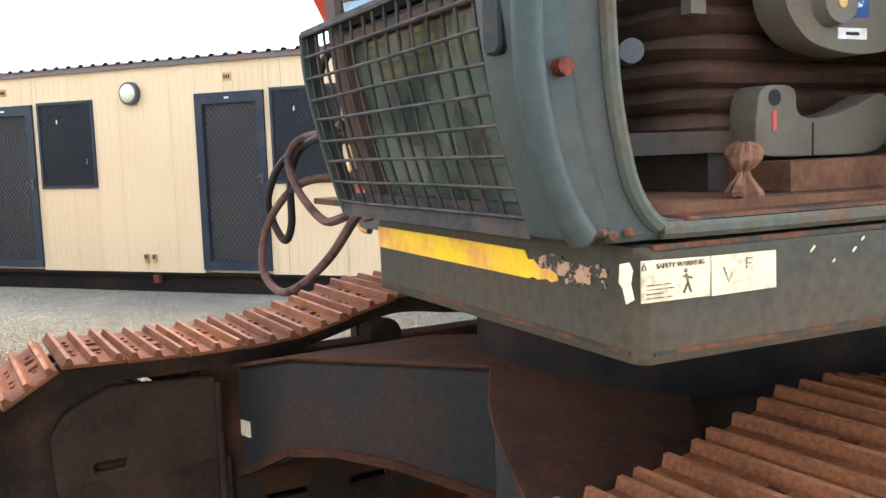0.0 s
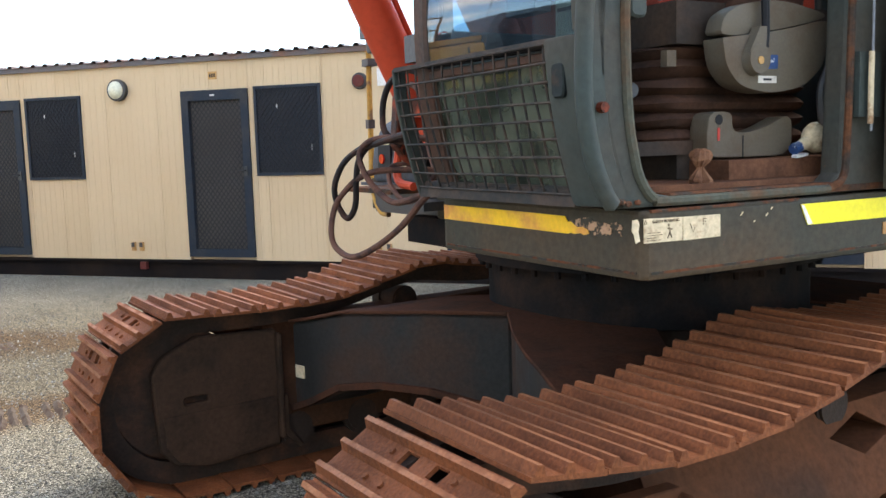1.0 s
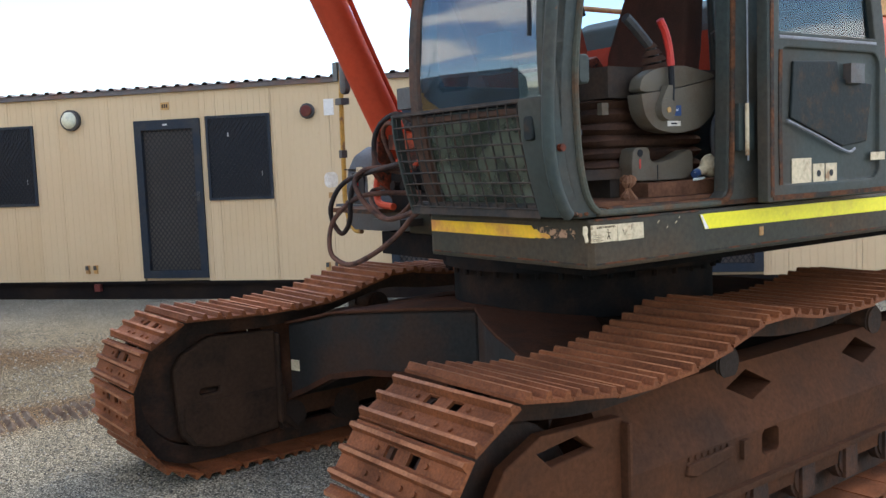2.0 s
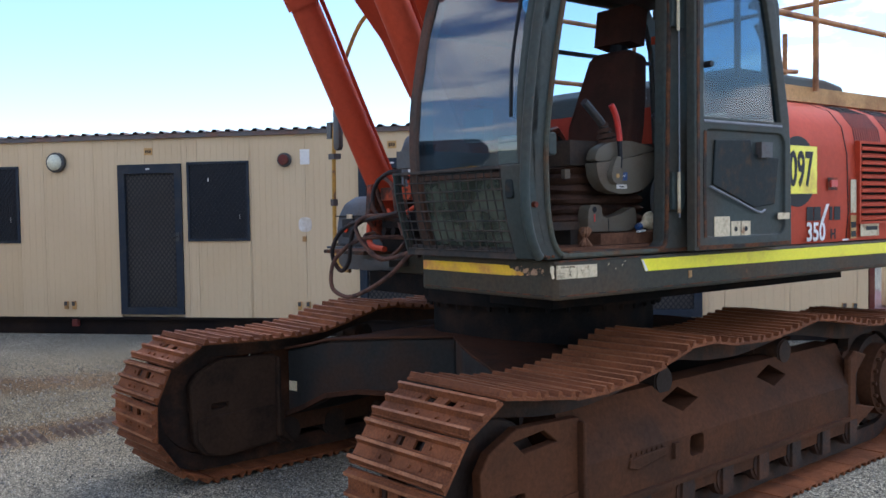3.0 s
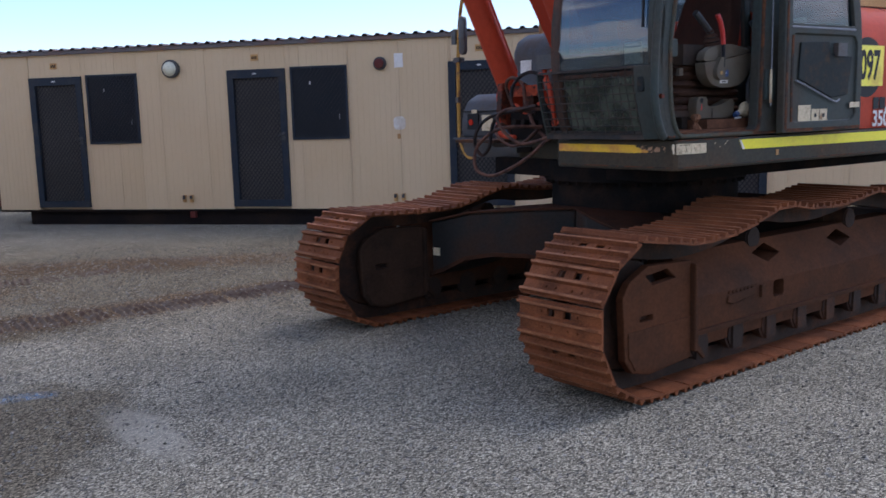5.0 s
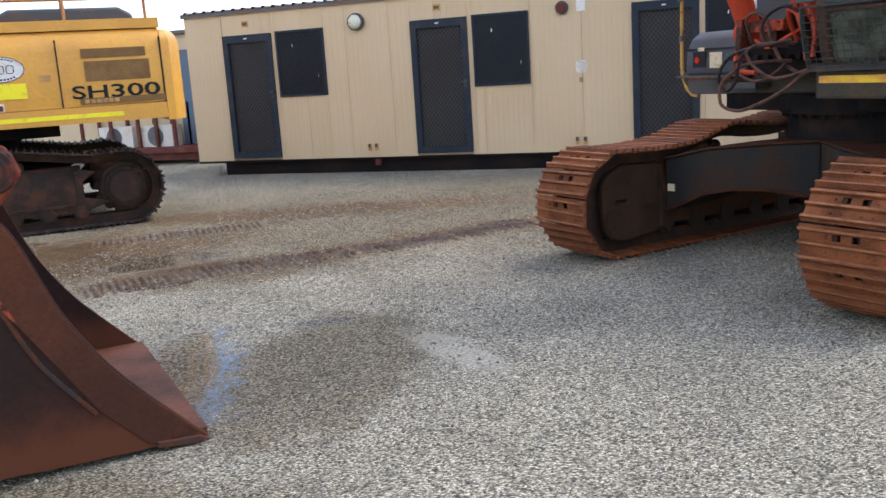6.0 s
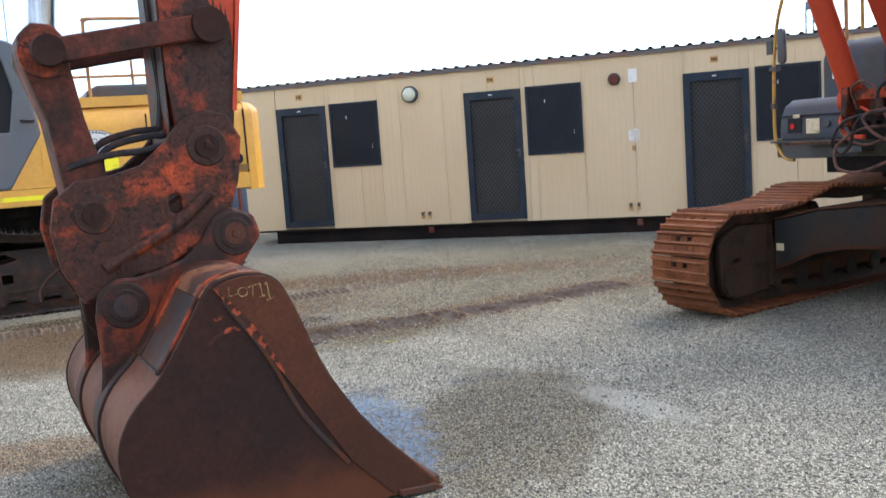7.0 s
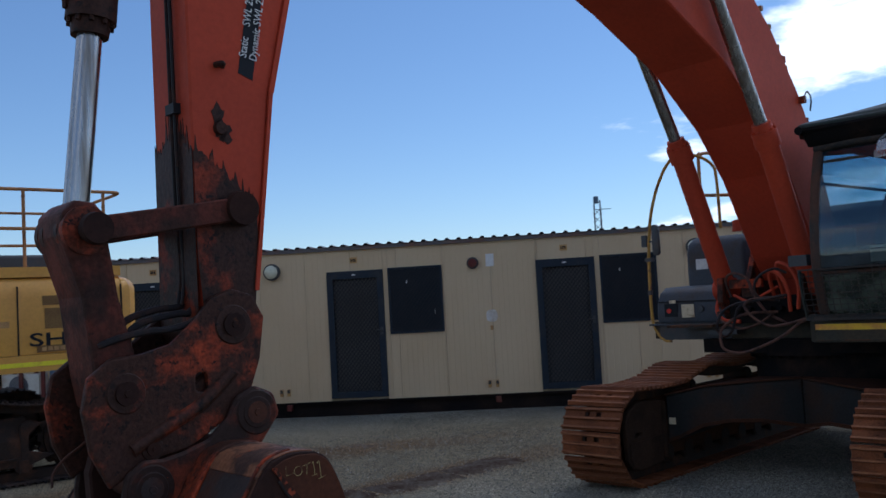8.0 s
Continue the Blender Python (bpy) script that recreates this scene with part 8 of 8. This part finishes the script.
# ---- second hut behind the yellow machine ----
hut = part("wall_far_hut", box(B(), -24.0, -11.9, 11.6, 14.6, 0.32, 2.62), M["cream"], bevel=0.02)
tagged(hut, "cream wall of a second site hut", "wall", kind="structure")
tagged(part("roof_far_hut", box(B(), -24.1, -11.8, 11.5, 14.7, 2.63, 2.70), M["roofsheet"]), "low grey roof of the second hut", "roof", kind="structure")
tagged(part("skid_far_hut", box(B(), -23.5, -12.3, 11.9, 14.3, 0.0, 0.32), M["shadowvoid"]), "skids of the second hut, shade in their colour", "beam", kind="structure")
shelf_frame(-15.1, 10.95, 3.0, 0.62, 0.36, 1.25, (0.80, 1.50, 1.95, 2.40))
for x, w in ((-14.68, 0.86), (-13.58, 0.76)):
    air_conditioner(x, 11.05, 0.362, w, 0.44, 0.32)
cabinet = part("service_cabinet", box(B(), -12.85, -12.1, 11.50, 11.58, 0.38, 2.3), M["bluebox"], bevel=0.01)
tagged(cabinet, "pale blue-grey steel service door", "cabinet")


# ---- right-hand distance: container on a skid, tree, mast ----
def build_container():
    c = thing("shipping_container", "faded blue steel container on a maroon skid", "container", pose(8.35, 22.0, 0))
    bm = B()
    prof, x = [], 0.15
    while x < 11.8:
        prof += [(x, 0.05), (x + 0.09, 0.05), (x + 0.13, 0.09), (x + 0.22, 0.09), (x + 0.26, 0.05)]
        x += 0.26
    prof += [(12.0, 0.05), (12.0, 2.4), (0.15, 2.4)]
    prism(bm, prof, 0.62, 2.72, "Z")
    part("corrugated_wall", bm, M["bluebox"], c, "corrugated faded blue side")
    for x in (0.0, 11.9):
        part("corner_post", box(B(), x, x + 0.16, 0.0, 0.16, 0.55, 2.86), M["steelgrey"], c, bevel=0.01)
    part("top_rail", box(B(), 0.16, 11.9, 0.0, 0.12, 2.72, 2.84), M["steelgrey"], c, bevel=0.01)
    part("bottom_rail", box(B(), 0.16, 11.9, 0.0, 0.12, 0.55, 0.70), M["steelgrey"], c, bevel=0.01)
    part("skid", box(B(), -0.7, 12.2, -0.25, 2.2, 0.0, 0.55), M["maroon"], c, "maroon steel skid", bevel=0.02)
    part("skid_post", box(B(), -0.55, -0.15, 0.0, 0.3, 0.55, 2.35), M["maroon"], c, "maroon upright post", bevel=0.02)
    part("pipe_roll", rod(B(), (0.3, -0.12, 0.75), (4.0, -0.12, 0.75), 0.16, seg=16), M["steelgrey"], c, smooth=True)
    part("valve_wheel", rod(B(), (0.25, -0.05, 1.35), (0.25, -0.12, 1.35), 0.12, seg=16), M["ink"], c)


build_container()


def build_tree(x, y, h, spread, seed):
    rnd = random.Random(seed)
    t = thing("tree", "dull green gum tree behind the container", "tree", pose(x, y, 0), group="distant trees")
    bm = B()
    tube(bm, [(0, 0, 0), (0.05, 0, h * 0.3), (-0.08, 0.05, h * 0.55), (0.05, 0, h * 0.8)], 0.13, 8)
    tips = []
    for k in range(9):
        a = 2 * math.pi * k / 9 + rnd.uniform(-0.3, 0.3)
        z = h * rnd.uniform(0.4, 0.6)
        tip = (spread * math.cos(a) * rnd.uniform(0.5, 1), spread * math.sin(a) * rnd.uniform(0.5, 1), h * rnd.uniform(0.65, 0.98))
        tube(bm, [(0, 0, z), (tip[0] * 0.5, tip[1] * 0.5, (z + tip[2]) / 2 + 0.1), tip], 0.04, 6)
        tips.append(tip)
    part("trunk", bm, M["bark"], t, "grey trunk and limbs")
    verts, faces = [], []
    for _ in range(5200):
        c = Vector(rnd.choice(tips)) + Vector((rnd.gauss(0, 0.42), rnd.gauss(0, 0.42), rnd.gauss(0, 0.30)))
        d = Vector((rnd.gauss(0, 1), rnd.gauss(0, 1), rnd.gauss(0, 1))).normalized()
        e = d.orthogonal().normalized()
        l, w = rnd.uniform(0.07, 0.13), rnd.uniform(0.02, 0.035)
        i = len(verts)
        verts += [c - d * l, c + e * w, c + d * l, c - e * w]
        faces.append((i, i + 1, i + 2, i + 3))
    me = bpy.data.meshes.new("crown")
    me.from_pydata([tuple(v) for v in verts], [], faces)
    me.materials.append(M["leaf"])
    cr = new("crown", me)
    cr.parent = t


build_tree(10.6, 29.0, 2.75, 1.3, 3)
build_tree(13.2, 30.5, 2.5, 1.4, 4)


def build_mast():
    m = thing("lattice_mast", "dark blue-grey lattice mast behind the hut", "mast", pose(1.05, 54.0, 0))
    w = 0.24
    for sx in (-1, 1):
        for sy in (-1, 1):
            part("leg", rod(B(), (sx * w, sy * w, 0), (sx * w * 0.8, sy * w * 0.8, 7.9), 0.035, seg=6), M["bluebox"], m)
    for k in range(14):
        z = 0.5 * k + 0.4
        bm = B()
        for a, b in (((-w, -w), (w, -w)), ((w, -w), (w, w)), ((w, w), (-w, w)), ((-w, w), (-w, -w))):
            rod(bm, (a[0], a[1], z), (b[0], b[1], z + 0.5), 0.02, seg=5)
        part("bracing", bm, M["bluebox"], m)
    part("cross_arm", rod(B(), (-0.1, 0, 7.3), (0.9, 0, 7.3), 0.025, seg=6), M["bluebox"], m)
    part("head", box(B(), -0.22, 0.1, -0.15, 0.15, 7.7, 8.15), M["bluebox"], m, bevel=0.04)


build_mast()

# ---- marks, twigs and loose stones on the gravel ----
M["soil"] = surface("red-brown trodden soil", (0.082, 0.052, 0.036), (0.16, 0.13, 0.10), 0.45, 7.0, 0.3, 0.95, 0.95, 0.0, 120, 0.4)


def tread_marks(name, a, b, width, depth=0.020, fade=0.94):
    """Ribs of soil that a crawler pressed into the gravel."""
    rnd = random.Random(name + str(a))
    a, b = Vector((*a, 0)), Vector((*b, 0))
    d = (b - a).normalized()
    s = Vector((-d.y, d.x, 0))
    bm = B()
    n = int((b - a).length / 0.066)
    for k in range(n):
        if rnd.random() > fade:
            continue
        c = a.lerp(b, k / n) + s * 0.05 * math.sin(k * 0.11)
        w0, w1 = -width / 2 * rnd.uniform(0.72, 1.05), width / 2 * rnd.uniform(0.72, 1.05)
        m = 7
        rows = []
        for i in range(m + 1):
            q = c + s * (w0 + (w1 - w0) * i / m) + d * rnd.uniform(-0.008, 0.008)
            h = depth * rnd.uniform(0.5, 1.1) * (0.2 if i in (0, m) else 1)
            g = ground_height(q.x, q.y)
            t = rnd.uniform(0.013, 0.019)
            rows.append([bm.verts.new((q.x - d.x * t * 1.6, q.y - d.y * t * 1.6, g - 0.002)), bm.verts.new((q.x, q.y, g + h)), bm.verts.new((q.x + d.x * t * 1.6, q.y + d.y * t * 1.6, g - 0.002))])
        for r0, r1 in zip(rows, rows[1:]):
            bm.faces.new((r0[0], r1[0], r1[1], r0[1])); bm.faces.new((r0[1], r1[1], r1[2], r0[2]))
    bmesh.ops.recalc_face_normals(bm, faces=bm.faces)
    ob = part(name, bm, M["soil"], smooth=True)
    tagged(ob, "red-brown ribbed crawler print pressed into gravel", "track print", kind="stuff")


tread_marks("tread_print", (-6.35, 1.05), (-3.45, 4.15), 0.55, 0.027, 0.97)
tread_marks("tread_print", (-9.6, 1.2), (-8.3, 2.6), 0.5, 0.026, 0.97)
tread_marks("tread_print", (-7.9, 2.9), (-6.5, 4.1), 0.48, 0.022, 0.96)
tread_marks("tread_print", (-6.5, 4.1), (-5.2, 5.8), 0.45, 0.008, 0.6)


def loose_stones(n=46000):
    rnd = np.random.RandomState(5)
    x = rnd.uniform(-7.5, 2.5, n)
    y = rnd.uniform(-4.0, 6.5, n)
    keep = []
    r = 0.0035 + 0.008 * rnd.uniform(0, 1, n) ** 2
    base = np.array([(1, 0, 0), (0, 1, 0), (-1, 0, 0), (0, -1, 0), (0, 0, 0.8), (0, 0, -0.8)])
    tri = np.array([(0, 1, 4), (1, 2, 4), (2, 3, 4), (3, 0, 4), (1, 0, 5), (2, 1, 5), (3, 2, 5), (0, 3, 5)])
    verts, faces = [], []
    pools = ((-4.0, -0.85, 0.45), (-4.45, -0.15, 0.45), (-6.15, 1.85, 0.45), (-5.5, 1.45, 0.2))
    for i in range(n):
        a = rnd.uniform(0, 6.28)
        if any((x[i] - u) ** 2 + (y[i] - v) ** 2 < q * q for u, v, q in pools):
            continue
        c, s = math.cos(a), math.sin(a)
        b = base * rnd.uniform(0.6, 1.3, (6, 1)) * r[i]
        z = ground_height(x[i], y[i])
        o = len(verts)
        verts += [(x[i] + c * p[0] - s * p[1], y[i] + s * p[0] + c * p[1], z + r[i] * 0.35 + p[2]) for p in b]
        faces += [tuple(o + t) for t in tri]
    me = bpy.data.meshes.new("loose_gravel")
    me.from_pydata(verts, [], [tuple(int(q) for q in f) for f in faces])
    me.materials.append(M["stone"])
    tagged(new("loose_gravel", me), "loose grey gravel chips on the yard", "gravel", kind="stuff")


def stone_material():
    m = bpy.data.materials.new("grey chips")
    m.use_nodes = True
    nt = m.node_tree
    b = nt.nodes["Principled BSDF"]
    g = nt.nodes.new("ShaderNodeNewGeometry")
    r = nt.nodes.new("ShaderNodeValToRGB")
    r.color_ramp.elements[0].color = (0.06, 0.056, 0.048, 1)
    r.color_ramp.elements[1].color = (0.36, 0.34, 0.285, 1)
    e = r.color_ramp.elements.new(0.5); e.color = (0.20, 0.188, 0.157, 1)
    nt.links.new(g.outputs["Random Per Island"], r.inputs[0])
    nt.links.new(r.outputs[0], b.inputs["Base Color"])
    b.inputs["Roughness"].default_value = 0.85
    return m


M["stone"] = stone_material()
loose_stones()
twig = part("twig", tube(B(), [(-0.05, 0, 0), (0.0, 0.012, 0.004), (0.06, -0.004, 0)], 0.008, 6, 3), M["ink"])
twig.matrix_world = pose(-2.98, 0.91, 0.015, 0, 0, 20)
tagged(twig, "short dark twig lying on gravel", "twig")
leafy = part("leaf_litter", prism(B(), [(-0.07, 0), (-0.02, 0.018), (0.06, 0.006), (0.07, -0.004), (0.0, -0.016)], 0.0, 0.006, "Z"), M["chalk"])
leafy.matrix_world = pose(-5.0, 1.55, ground_height(-5.0, 1.55) + 0.002, 0, 0, 30)
tagged(leafy, "small yellowed leaf lying on gravel", "leaf")
